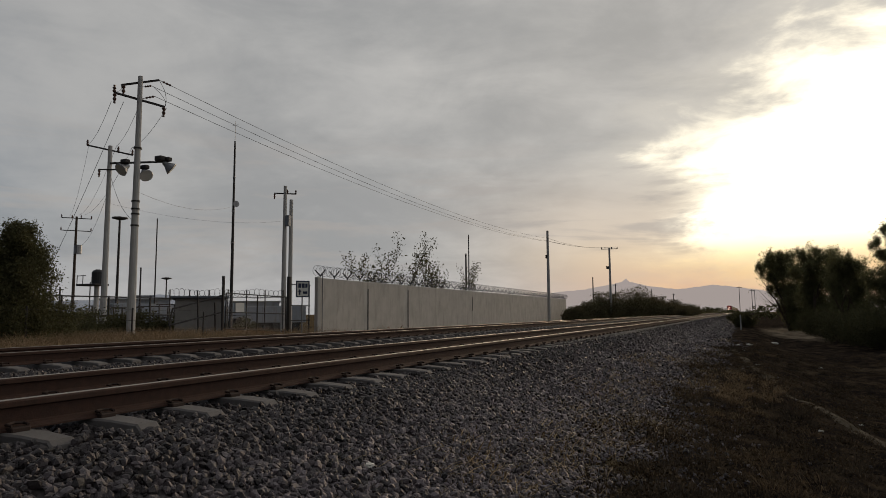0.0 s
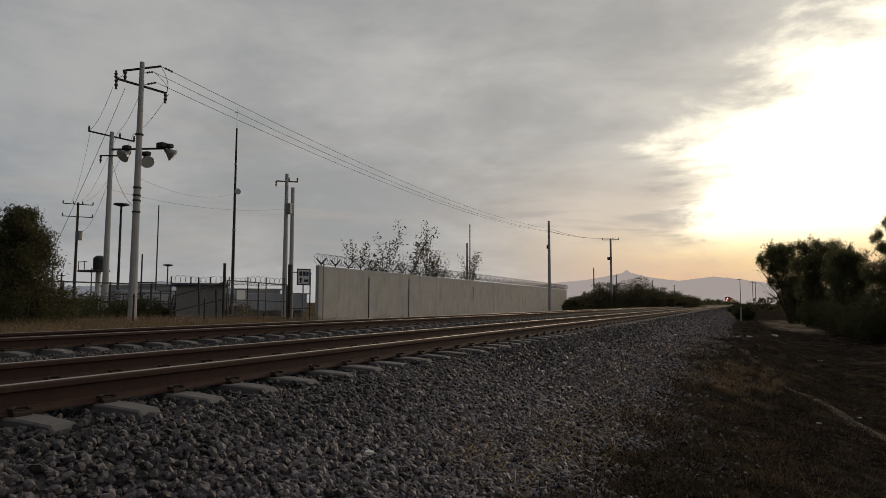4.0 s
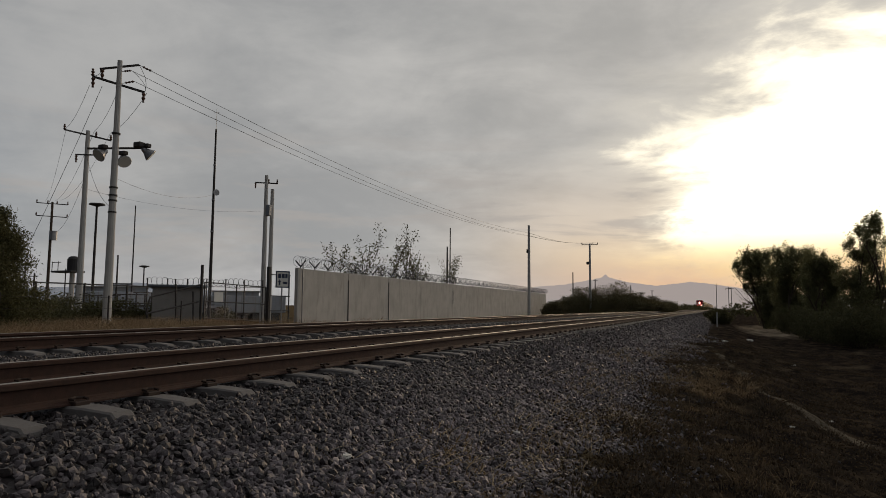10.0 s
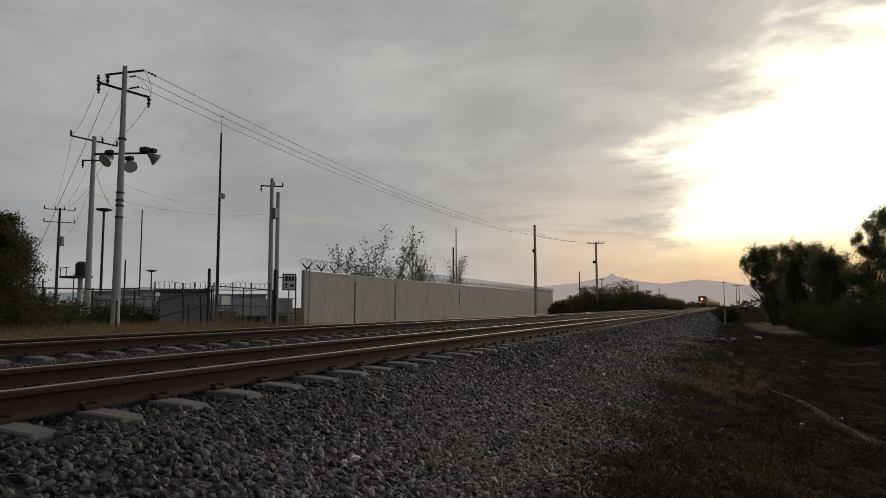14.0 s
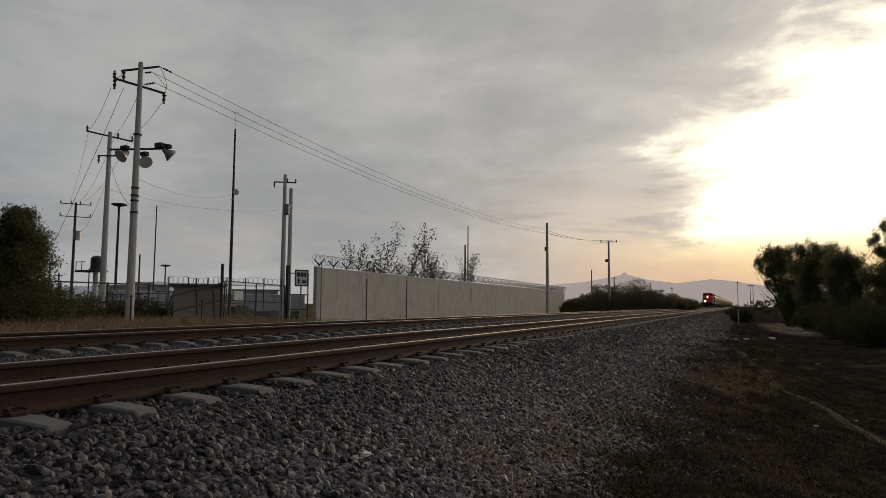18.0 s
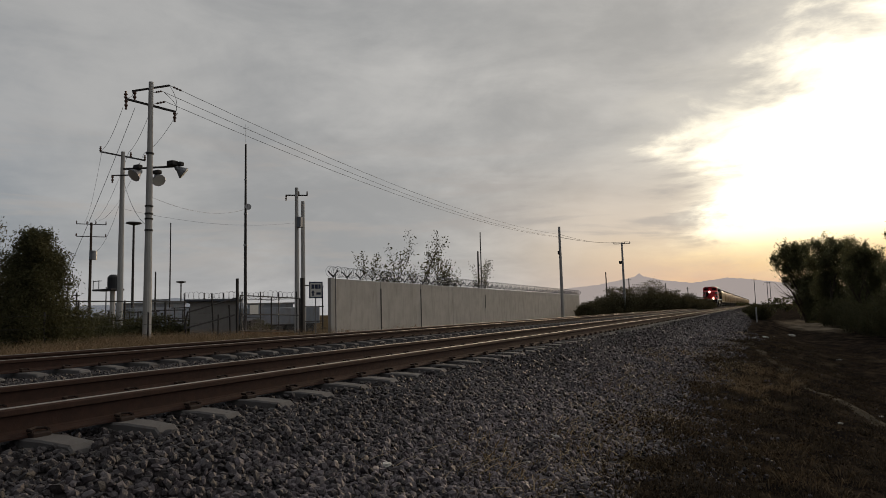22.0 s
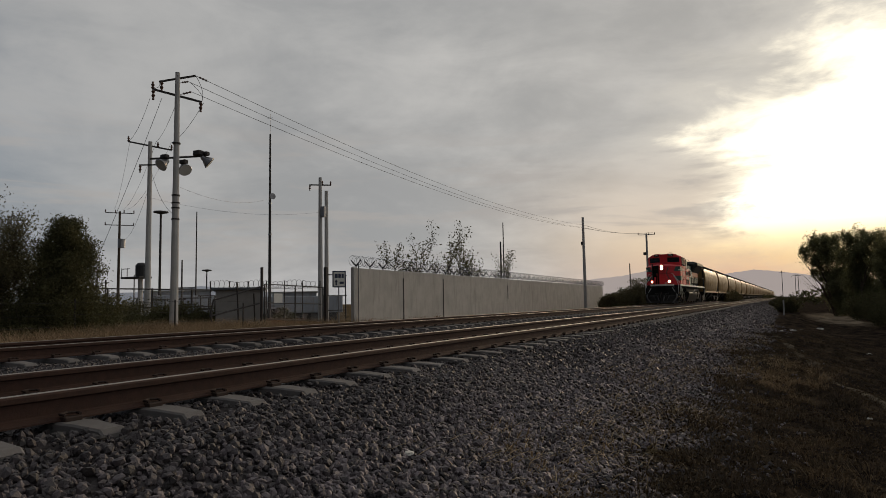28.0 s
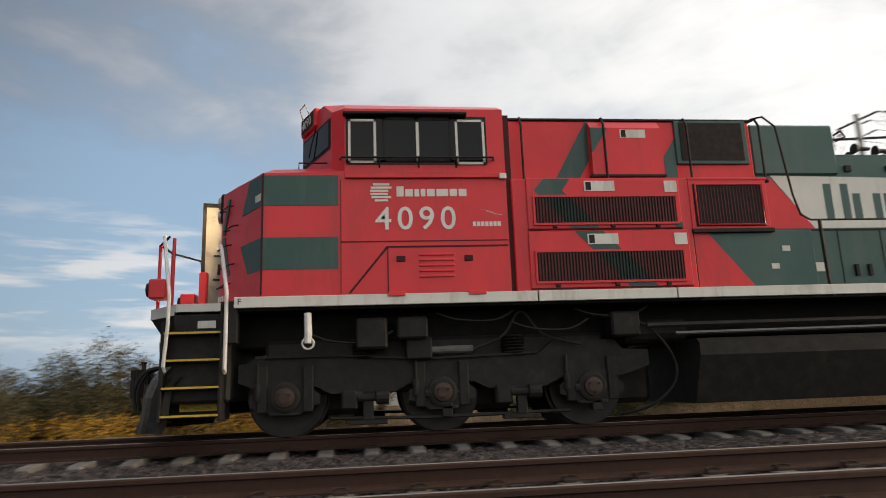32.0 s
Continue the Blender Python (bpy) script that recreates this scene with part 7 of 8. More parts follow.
        put(flank([(13.0, 3.56), (18.2, 3.40), (18.2, 2.85), (13.5, 2.85)], 1.02), "orange_band", M_ORANGE, "faded orange-red band")
        # brand marks as plain blocks
        y = 8.88
        for k, (w, h) in enumerate(((0.42, 0.58), (0.48, 0.42), (0.30, 0.42), (0.30, 0.42), (0.50, 0.42), (0.72, 0.42), (0.48, 0.42), (0.46, 0.42))):
            n = 3 if k == 5 else 2
            for i in range(n):
                a0 = y + (w - 0.13) * i / (n - 1)
                put(box(B(), (1.01, a0, 2.94), (1.030, a0 + 0.13, 2.94 + h)), "brand_bar", M_GREEN_OLD, "faded green brand mark", bd)
            y += w + 0.06
        for k in range(13):
            yy = 9.0 + k * 0.72
            put(plate(yy, yy + 0.012, 1.80, 2.78, 1.02, 0.008), "door_seam", M_BLACK, "dark door seam")
            put(box(B(), (1.01, yy + 0.20, 2.04), (1.06, yy + 0.26, 2.22), 0.004), "door_latch", M_BLACK, "dark latch")
            put(box(B(), (1.01, yy + 0.42, 2.04), (1.06, yy + 0.48, 2.22), 0.004), "door_latch", M_BLACK, "dark latch")
            put(box(B(), (1.01, yy + 0.30, 3.72), (1.06, yy + 0.40, 3.82), 0.004), "door_latch", M_BLACK, "dark latch")
        put(plate(8.3, 18.1, 2.76, 2.785, 1.02, 0.008), "door_seam", M_BLACK, "dark horizontal seam")
        for yy in (8.5, 10.2, 11.3, 12.9):
            put(box(B(), (1.01, yy, 2.12), (1.032, yy + 0.2, 2.26)), "label_plate", M_CREAM, "small pale plate")
        for yy, zz in ((16.2, 3.0), (17.3, 2.4)):
            put(box(B(), (1.01, yy, 1.9), (1.032, yy + 0.45, zz)), "dark_door", M_BLACK, "dark open panel")
        # handrail along the walkway
        rail = put(tube(B(), [(1.20, 7.70, 4.52), (1.36, 7.80, 4.50), (1.46, 7.92, 4.30), (1.50, 8.02, 3.2), (1.50, 8.10, 2.90), (1.50, 8.25, 2.82), (1.50, 19.4, 2.82), (1.50, 19.75, 2.55), (1.50, 19.85, 1.3)], 0.016, 6),
                   "handrail", M_BLACK, "black walkway handrail", e)
        for yy in (8.38, 9.87, 11.08, 12.30, 13.30, 14.41, 15.55, 16.7, 17.9, 19.1):
            put(tube(B(), [(1.535, yy, 1.68), (1.51, yy, 2.0), (1.50, yy, 2.82)], 0.026, 6), "stanchion", M_BLACK, "black handrail post", rail)
        # radiator wings
        rad = [(0.95, 3.42), (1.10, 3.42), (1.58, 4.14), (1.60, 4.44), (1.20, 4.58), (0.0, 4.62), (0.0, 4.0)]
        bm = B()
        rings = []
        for yy, k in ((12.55, 0.45), (13.15, 1.0), (18.45, 1.0), (18.75, 0.85)):
            rings.append([(min(x, 1.0 + (x - 1.0) * k), yy, 4.05 + (z - 4.05) * (k if z > 4.05 else 1)) for x, z in rad])
        put(loft(bm, rings), "radiator_wing", M_WING, "flared dark radiator housing", e)
        put(box(B(), (1.58, 13.2, 4.15), (1.615, 18.4, 4.43), 0.006), "radiator_trim", M_GREEN_OLD, "faded green radiator trim", e)
        bm = B()
        loft(bm, [[(1.11, yy, 3.46), (1.565, yy, 4.12), (1.575, yy, 4.10), (1.125, yy, 3.44)] for yy in (13.3, 18.3)])
        put(bm, "radiator_screen", M_GRILLE, "dark radiator screen", e)
        # steps, rails and plates at the front corner
        st = put(box(B(), (0.90, -0.92, 0.30), (1.02, -0.18, 1.74), 0.01), "step_well", M_BLACK, "black step well", e)
        for yy in (-0.93, -0.19):
            put(box(B(), (0.9, yy - 0.02, 0.28), (1.46, yy + 0.02, 1.55 if yy < -0.5 else 1.80), 0.005), "step_side", M_BLACK, "black step side", st)
        for z in (0.36, 0.71, 1.06, 1.41):
            tr = put(box(B(), (0.98, -0.91, z - 0.03), (1.455, -0.20, z), 0.005), "step_tread", M_BLACK, "dark step tread", st)
            put(box(B(), (1.455, -0.91, z - 0.018), (1.470, -0.20, z + 0.008)), "step_edge", M_YELLOW, "yellow step edge", st)
        sg_ = put(box(B(), (1.05, -0.78, 0.40), (1.075, -0.30, 0.56)), "warning_plate", M_YELLOW, "yellow step warning plate", st)
        if s > 0:
            lettering("ESCALON", 0.075, pose(1.077, -0.745, 0.487, 90, 0, 90), M_BLACK, sg_, spacing=1.05, label="black lettering")
            lettering("PRECAUCION", 0.062, pose(1.077, -0.755, 0.418, 90, 0, 90), M_BLACK, sg_, label="black lettering")
            lettering("F", 0.12, pose(SIDE + 0.0135, 0.02, 1.74, 90, 0, 90), M_SEAM, frame_, label="small dark letter")
        put(box(B(), (1.00, -0.60, 1.50), (1.032, -0.36, 1.60)), "label_plate", M_CREAM, "small pale plate", st)
        put(tube(B(), [(0.98, -1.10, 2.80), (1.12, -1.06, 2.76), (1.28, -0.97, 2.35), (1.47, -0.86, 1.90), (1.48, -0.86, 1.5), (1.46, -0.90, 0.98), (1.40, -0.90, 0.92)], 0.024, 8), "front_handrail", M_WHITE, "white corner handrail", e)
        put(tube(B(), [(1.00, -0.34, 2.66), (1.06, -0.31, 2.60), (1.50, -0.14, 2.02), (1.53, -0.12, 1.90), (1.52, -0.12, 0.92), (1.46, -0.13, 0.88)], 0.026, 8), "cab_handrail", M_WHITE, "white corner handrail", e)
        dl = put(box(B(), (0.62, -1.32, 1.94), (0.90, -1.08, 2.22), 0.02), "ditch_light_box", M_RED, "red ditch light box", e)
        put(disc(B(), (0.76, -1.335, 2.08), (0, 1, 0), 0.072, 0.03, 18), "ditch_light", M_LAMP_SOFT, "lit ditch light", dl)
        put(disc(B(), (0.76, -1.353, 2.08), (0, 1, 0), 0.024, 0.006, 12), "bulb", M_BULB, "white-hot lamp core", dl)
        put(tube(B(), [(0.76, -1.31, 2.08), (0.76, -1.37, 2.08)], 0.10, 18, caps=False), "ditch_light_rim", M_BLACK, "dark rim", dl)
        put(box(B(), (1.32, -0.16, 1.25), (1.50, 0.02, 1.80), 0.01), "corner_post", M_BLACK, "black corner plate", e)
        put(tube(B(), [(1.48, 0.92, 1.62), (1.50, 0.93, 1.36), (1.50, 0.93, 1.22)], 0.05, 8), "drain_pipe", M_WHITE, "white drain pipe", e)
        put(tube(B(), [(1.51, 0.93 + 0.075 * math.cos(0.5236 * g), 1.22 + 0.075 * math.sin(0.5236 * g)) for g in range(13)], 0.014, 6), "hose_ring", M_CREAM, "pale ring", e)
        put(tube(B(), [(0.95, -1.02, 1.52), (1.08, -1.06, 1.30), (1.20, -1.0, 1.10)], 0.022, 6), "cut_lever", M_WHITE, "white uncoupling lever", e)
    # front platform, pilot, plough and coupler
    edge = [(-1.02, -0.30), (-1.02, -0.90), (-0.42, -1.42), (0.42, -1.42), (1.02, -0.90), (1.02, -0.30)]
    part("front_platform", prism(B(), edge, "z", 1.69, 1.84), M_CREAM, e, "off-white platform edge")
    part("pilot_skirt", loft(B(), [[(x * 0.9, y * 0.86, 1.40) for x, y in edge], [(x * 0.99, y * 0.99, 1.69) for x, y in edge]]), M_BLACK, e, "black apron")
    part("pilot", box(B(), (-1.30, -0.95, 0.50), (1.30, -0.10, 1.45), 0.04), M_BLACK, e, "black pilot plate")
    rings = []
    for z, back in ((0.86, 0.16), (0.74, 0.05), (0.52, 0.02), (0.28, 0.0), (0.14, -0.06)):
        rings.append([(-1.40, -0.92 + back, z), (-0.75, -1.32 + back, z), (0.0, -1.62 + back, z), (0.75, -1.32 + back, z), (1.40, -0.92 + back, z),
                      (1.36, -0.84 + back, z), (0.75, -1.24 + back, z), (0.0, -1.54 + back, z), (-0.75, -1.24 + back, z), (-1.36, -0.84 + back, z)])
    plow = part("plough", loft(B(), rings), M_BLACK, e, "black snow plough with pale worn edge")
    for s in (1, -1):
        pts = [Vector((s * 1.38, -0.84, 0.98)), Vector((s * 1.42, -0.97, 0.82)), Vector((s * 1.38, -1.06, 0.60)), Vector((s * 1.22, -1.14, 0.35)), Vector((s * 1.02, -1.24, 0.14))]
        bm = B()
        loft(bm, [[p + Vector((0, -0.035, 0.0)), p + Vector((s * -0.13, -0.12, 0.0)), p + Vector((s * -0.13, -0.06, 0)), p + Vector((0, 0.02, 0))] for p in pts])
        part("plough_band", bm, M_WORN, plow, "pale worn band")
        for k in (0.25, 0.6):
            bm = B()
            loft(bm, [[(s * (k + 0.10), -1.56 + k * 0.42 - 0.02, 0.80), (s * k, -1.60 + k * 0.42 - 0.02, 0.72), (s * k, -1.56 + k * 0.4, 0.72), (s * (k + 0.1), -1.52 + k * 0.4, 0.72)],
                      [(s * (k - 0.05), -1.62 + k * 0.42 - 0.02, 0.20), (s * (k - 0.15), -1.66 + k * 0.42 - 0.02, 0.20), (s * (k - 0.15), -1.62 + k * 0.4, 0.2), (s * (k - 0.05), -1.58 + k * 0.4, 0.20)]])
            part("plough_stripe", bm, M_WORN, plow, "faded painted stripe")
    cp_ = part("coupler", box(B(), (-0.14, -1.60, 0.68), (0.14, -0.9, 0.92), 0.03), M_BLACK, e, "dark steel coupler")
    part("knuckle", prism(B(), [(-0.20, -1.52), (-0.24, -1.66), (-0.16, -1.78), (-0.02, -1.80), (0.06, -1.72), (0.0, -1.68), (-0.08, -1.66), (-0.06, -1.56), (0.16, -1.56), (0.20, -1.66), (0.24, -1.62), (0.18, -1.48)], "z", 0.60, 1.0), M_BLACK, cp_, "coupler knuckle")
    part("coupler_pin", tube(B(), [(0.04, -1.60, 0.92), (0.04, -1.60, 1.08), (0.04, -1.60, 1.12)], [0.035, 0.035, 0.05], 8), M_CAP, cp_, "rusty coupler pin")
    part("draft_box", box(B(), (-0.32, -1.30, 0.56), (0.32, -0.85, 1.04), 0.03), M_BLACK, e, "coupler pocket")
    for x in (-0.55, -0.4, 0.42, 0.58):
        part("air_hose", tube(B(), curved([(x, -1.02, 1.02), (x, -1.38, 0.96), (x * 1.05, -1.52, 0.72), (x * 1.1, -1.48, 0.42)]), 0.028, 6), M_BLACK, e, "hanging air hose")
    # gate and chains on the platform
    for x, z in ((-0.30, 2.86), (0.32, 2.82), (-0.92, 2.80), (0.95, 2.78)):
        part("platform_post", tube(B(), [(x, -1.36 if abs(x) < 0.5 else -0.98, 1.84), (x, -1.36 if abs(x) < 0.5 else -0.98, z)], 0.024, 6), M_RED, e, "red platform post")
    part("platform_rail", tube(B(), [(-0.92, -0.98, 2.78), (-0.30, -1.36, 2.82), (0.32, -1.36, 2.82), (0.95, -1.05, 2.80)], 0.018, 6), M_BLACK, e, "dark platform rail")
    part("brake_stand", box(B(), (-0.62, -1.0, 1.84), (-0.50, -0.88, 2.55), 0.01), M_RED, e, "red bracket")
    # horns and roof bits
    hn = part("horn", box(B(), (0.2, 10.3, 4.08), (0.34, 10.9, 4.22), 0.02), M_BLACK, e, "black multi-chime horn")
    for k, (dy, dz, ln, sgn) in enumerate(((0.12, 0.22, 0.26, -1), (0.22, 0.34, 0.30, -1), (0.40, 0.24, 0.24, 1), (0.42, 0.34, 0.28, 1), (0.30, 0.20, 0.22, -1))):
        y0 = 10.3 + dy
        part("horn_bell", tube(B(), [(0.1 + k * 0.09, y0, 4.08 + dz), (0.1 + k * 0.09, y0 + sgn * ln * 0.7, 4.08 + dz), (0.1 + k * 0.09, y0 + sgn * ln, 4.08 + dz)], [0.03, 0.045, 0.095], 12), M_BLACK, hn, "black horn bell", smooth=True)
    part("roof_wire", tube(B(), [(0.5, 9.2, 4.52), (0.4, 9.0, 4.62), (0.3, 11.0, 4.45), (0.3, 12.8, 4.40)], 0.004, 5), M_BLACK, e, "thin roof cable")
    part("lift_ring", tube(B(), [(1.06, 9.18, 4.32), (1.16, 9.24, 4.36), (1.16, 9.30, 4.26), (1.06, 9.2, 4.22)], 0.018, 6), M_BLACK, e, "lifting ring")
    # fuel tank
    tk = part("fuel_tank", prism(B(), [(1.42, 1.14), (1.50, 1.08), (1.50, 0.90), (1.22, 0.24), (-1.22, 0.24), (-1.50, 0.90), (-1.50, 1.08), (-1.42, 1.14)], "y", 6.30, 13.10), M_BLACK, e, "black fuel tank")
    for s in (1, -1):
        bm = tube(B(), [(s * 1.44, 6.0, 1.22), (s * 1.44, 10.2, 1.24), (s * 1.44, 10.6, 1.42), (s * 1.44, 13.6, 1.42)], 0.024, 6)
        part("air_pipe", bm, M_WORN, e, "long air pipe")
        part("air_pipe", tube(B(), [(s * 1.40, 5.6, 1.34), (s * 1.40, 13.4, 1.36)], 0.04, 6), M_BLACK, e, "long dark pipe")
        part("filler", box(B(), (min(s * 1.46, s * 1.56), 10.4, 1.0), (max(s * 1.46, s * 1.56), 10.6, 1.35), 0.02), M_STEEL, tk, "fuel filler")
        part("air_reservoir", tube(B(), [(s * 1.1, 5.35, 1.28), (s * 1.1, 6.25, 1.28)], 0.17, 12), M_BLACK, e, "black air reservoir")
        for yy, h in ((1.55, 0.42), (2.1, 0.30), (5.1, 0.35)):
            part("equipment_box", box(B(), (min(s * 1.1, s * 1.40), yy, 1.55 - h), (max(s * 1.1, s * 1.40), yy + 0.42, 1.55), 0.03), M_BLACK, e, "black equipment box")
    # trucks
    for y0 in (0.60, 13.86):
        trk = part("truck", box(B(), (-0.9, y0 - 0.2, 0.55), (0.9, y0 + 4.4, 0.80), 0.04), M_BLACK, e, "black six-wheel truck")
        for k in range(3):
            part("traction_motor", box(B(), (-0.62, y0 + 2.11 * k - 0.15, 0.26), (0.62, y0 + 2.11 * k + 1.1, 0.98), 0.08), M_BLACK, trk, "dark traction motor")
        part("bolster", box(B(), (-1.0, y0 - 0.3, 0.80), (1.0, y0 + 4.5, 1.30), 0.05), M_BLACK, trk, "dark bolster")
        for s in (1, -1):
            x0, x1 = sorted((s * 0.98, s * 1.14))
            prof = [(-0.62, 0.98), (-0.62, 0.74), (-0.42, 0.66), (0.42, 0.66), (0.60, 0.56), (1.46, 0.56), (1.66, 0.66), (2.56, 0.66), (2.76, 0.56), (3.56, 0.56), (3.78, 0.66), (4.62, 0.66),
                    (4.92, 0.74), (5.10, 0.80), (5.10, 1.02), (4.72, 1.04), (4.60, 1.18), (3.70, 1.18), (3.50, 1.02), (1.9, 0.98), (0.7, 1.06), (-0.2, 1.06)]
            part("side_frame", prism(B(), [(y0 + a, b) for a, b in prof], "x", x0, x1), M_BLACK, trk, "heavy black side frame")
            for k in range(3):
                y = y0 + 2.11 * k
                q = sorted((s * 1.02, s * 1.22))
                saddle = [(-0.40, 0.60), (-0.28, 0.76), (0.28, 0.76), (0.40, 0.60), (0.46, 0.56), (0.46, 0.44), (0.30, 0.40), (0.20, 0.31), (-0.20, 0.31), (-0.30, 0.40), (-0.46, 0.44), (-0.46, 0.56)]
                x2, x3 = sorted((s * 1.00, s * 1.17))
                part("journal_saddle", prism(B(), [(y + a, b) for a, b in saddle], "x", x2, x3), M_BLACK, trk, "cast journal saddle")
                ab = part("axle_box", tube(B(), [(s * 1.10, y, 0.535), (s * 1.21, y, 0.535), (s * 1.225, y, 0.535)], [0.215, 0.205, 0.17], 20), M_BLACK, trk, "round axle box")
                part("axle_cap", tube(B(), [(s * 1.21, y, 0.533), (s * 1.265, y, 0.533), (s * 1.28, y, 0.533)], [0.135, 0.125, 0.07], 20), M_CAP, ab, "greasy brown axle cap")
                for h in range(3):
                    g = 2 * math.pi * h / 3 + 0.5
                    part("cap_bolt", tube(B(), [(s * 1.26, y + 0.075 * math.cos(g), 0.533 + 0.075 * math.sin(g)), (s * 1.29, y + 0.075 * math.cos(g), 0.533 + 0.075 * math.sin(g))], 0.02, 6), M_BLACK, ab, "bolt head")
                part("saddle_bolt_bar", box(B(), (min(s * 1.15, s * 1.20), y - 0.20, 0.30), (max(s * 1.15, s * 1.20), y + 0.20, 0.345), 0.008), M_BLACK, trk, "tie bar")
                part("damper", tube(B(), [(s * 1.19, y - 0.36, 0.50), (s * 1.19, y - 0.36, 0.70), (s * 1.19, y - 0.36, 0.72), (s * 1.19, y - 0.36, 0.98)], [0.045, 0.045, 0.025, 0.025], 8), M_BLACK, trk, "upright damper")
                for dy in (-0.30, 0.30):
                    part("pedestal", box(B(), (q[0], y + dy - 0.07, 0.34), (q[1] - 0.02 if s > 0 else q[1], y + dy + 0.07, 0.95), 0.015), M_BLACK, trk, "pedestal leg")
            for k in (0.55, 1.62, 2.66, 3.72):
                y = y0 + k + 0.5
                part("brake_cylinder", tube(B(), [(s * 1.16, y - 0.25, 0.52), (s * 1.16, y - 0.05, 0.52), (s * 1.16, y + 0.02, 0.52), (s * 1.16, y + 0.22, 0.52)], [0.07, 0.07, 0.04, 0.04], 10), M_BLACK, trk, "brake cylinder")
                part("brake_hanger", box(B(), (min(s * 1.08, s * 1.2), y - 0.02, 0.20), (max(s * 1.08, s * 1.2), y + 0.12, 0.58), 0.01), M_BLACK, trk, "brake hanger")
            for k in (0.86, 2.96):
                y = y0 + k
                q = sorted((s * 1.06, s * 1.24))
                part("brake_unit", box(B(), (q[0], y - 0.12, 0.34), (q[1], y + 0.10, 0.60), 0.03), M_BLACK, trk, "brake unit housing")
                part("brake_unit_cylinder", tube(B(), [(s * 1.18, y + 0.10, 0.50), (s * 1.18, y + 0.34, 0.50), (s * 1.18, y + 0.35, 0.50), (s * 1.18, y + 0.52, 0.50)], [0.06, 0.06, 0.10, 0.10], 12), M_BLACK, trk, "brake cylinder")
                part("brake_beam", box(B(), (q[0], y - 0.02, 0.14), (q[1] - 0.04, y + 0.50, 0.20), 0.01), M_BLACK, trk, "brake beam")
            part("frame_flange", prism(B(), [(y0 - 0.40, 1.055), (y0 + 0.70, 1.055), (y0 + 1.9, 0.975), (y0 + 3.48, 1.015), (y0 + 3.48, 1.045), (y0 + 1.9, 1.005), (y0 + 0.70, 1.085), (y0 - 0.40, 1.085)], "x", min(s * 0.98, s * 1.19), max(s * 0.98, s * 1.19)), M_BLACK, trk, "frame flange")
            for a, b in ((0.35, 1.35), (2.05, 1.60), (3.1, 1.45), (4.0, 1.62)):
                part("pipe_run", tube(B(), curved([(s * 1.30, y0 + a, b), (s * 1.32, y0 + a + 0.3, b - 0.10), (s * 1.33, y0 + a + 0.8, b - 0.12), (s * 1.30, y0 + a + 1.1, b + 0.02)]), 0.016, 5), M_BLACK, e, "sagging pipe")
            for k in (1.05, 3.15):
                pts, rs = [], []
                for i in range(13):
                    pts.append((s * 1.06, y0 + k, 1.02 + i * 0.022))
                    rs.append(0.17 if i % 2 else 0.125)
                part("spring", tube(B(), pts, rs, 14), M_BLACK, trk, "stacked rubber spring")
            part("snubber", tube(B(), [(s * 1.2, y0 + 1.9, 1.10), (s * 1.2, y0 + 2.55, 1.10)], [0.055, 0.055], 10), M_WORN, trk, "horizontal snubber")
            part("snubber_box", box(B(), (min(s * 1.08, s * 1.28), y0 + 1.62, 0.98), (max(s * 1.08, s * 1.28), y0 + 1.98, 1.28), 0.02), M_BLACK, trk, "snubber bracket")
            part("brake_rigging", tube(B(), [(s * 1.12, y0 + 0.6, 0.24), (s * 1.12, y0 + 2.0, 0.20), (s * 1.12, y0 + 3.9, 0.22)], 0.025, 6), M_BLACK, trk, "brake rod")
            part("sand_hose", tube(B(), curved([(s * 1.2, y0 + 4.3, 1.52), (s * 1.25, y0 + 5.0, 1.38), (s * 1.24, y0 + 5.4, 0.95), (s * 1.22, y0 + 5.42, 0.55), (s * 1.1, y0 + 5.1, 0.24), (s * 0.9, y0 + 4.7, 0.12)]), 0.022, 6), M_BLACK, e, "drooping sand hose")
            part("cable_loop", tube(B(), curved([(s * 1.2, y0 + 2.4, 1.05), (s * 1.25, y0 + 2.95, 1.25), (s * 1.22, y0 + 3.25, 1.6), (s * 1.22, y0 + 3.55, 1.28), (s * 1.2, y0 + 4.1, 1.12)]), 0.018, 5), M_BLACK, e, "drooping cable")
    bm = B()
    for s in (1, -1):
        tube(bm, [(s * 0.690, 0, 0), (s * 0.715, 0, 0), (s * 0.72, 0, 0), (s * 0.835, 0, 0), (s * 0.840, 0, 0), (s * 0.80, 0, 0), (s * 0.79, 0, 0)], [0.565, 0.565, WHEEL_R, WHEEL_R - 0.004, 0.46, 0.43, 0.16], 36)
        for k in range(8):
            a = 2 * math.pi * k / 8
            tube(bm, [(s * 0.78, 0.28 * math.cos(a), 0.28 * math.sin(a)), (s * 0.806, 0.28 * math.cos(a), 0.28 * math.sin(a))], 0.035, 6)
    tube(bm, [(-1.0, 0, 0), (1.0, 0, 0)], 0.09, 12)
    ws = finish(bm, "wheelset", M_TIRE)
    for y in AXLES:
        o = part("wheelset", ws, None, e, "worn steel wheels on an axle")
        o.location = (0, y, WHEEL_R)
        wheelsets.append((o, y))
    # rear steps
    for s in (1, -1):
        for z in (0.45, 0.85, 1.25):
            part("rear_step", box(B(), (min(s * 1.0, s * 1.45), 19.5, z - 0.03), (max(s * 1.0, s * 1.45), 20.1, z)), M_BLACK, e, "dark step tread")
        part("rear_handrail", tube(B(), [(s * 1.48, 20.05, 2.6), (s * 1.48, 20.1, 1.9), (s * 1.48, 20.1, 0.6)], 0.022, 6), M_WHITE, e, "white corner handrail")
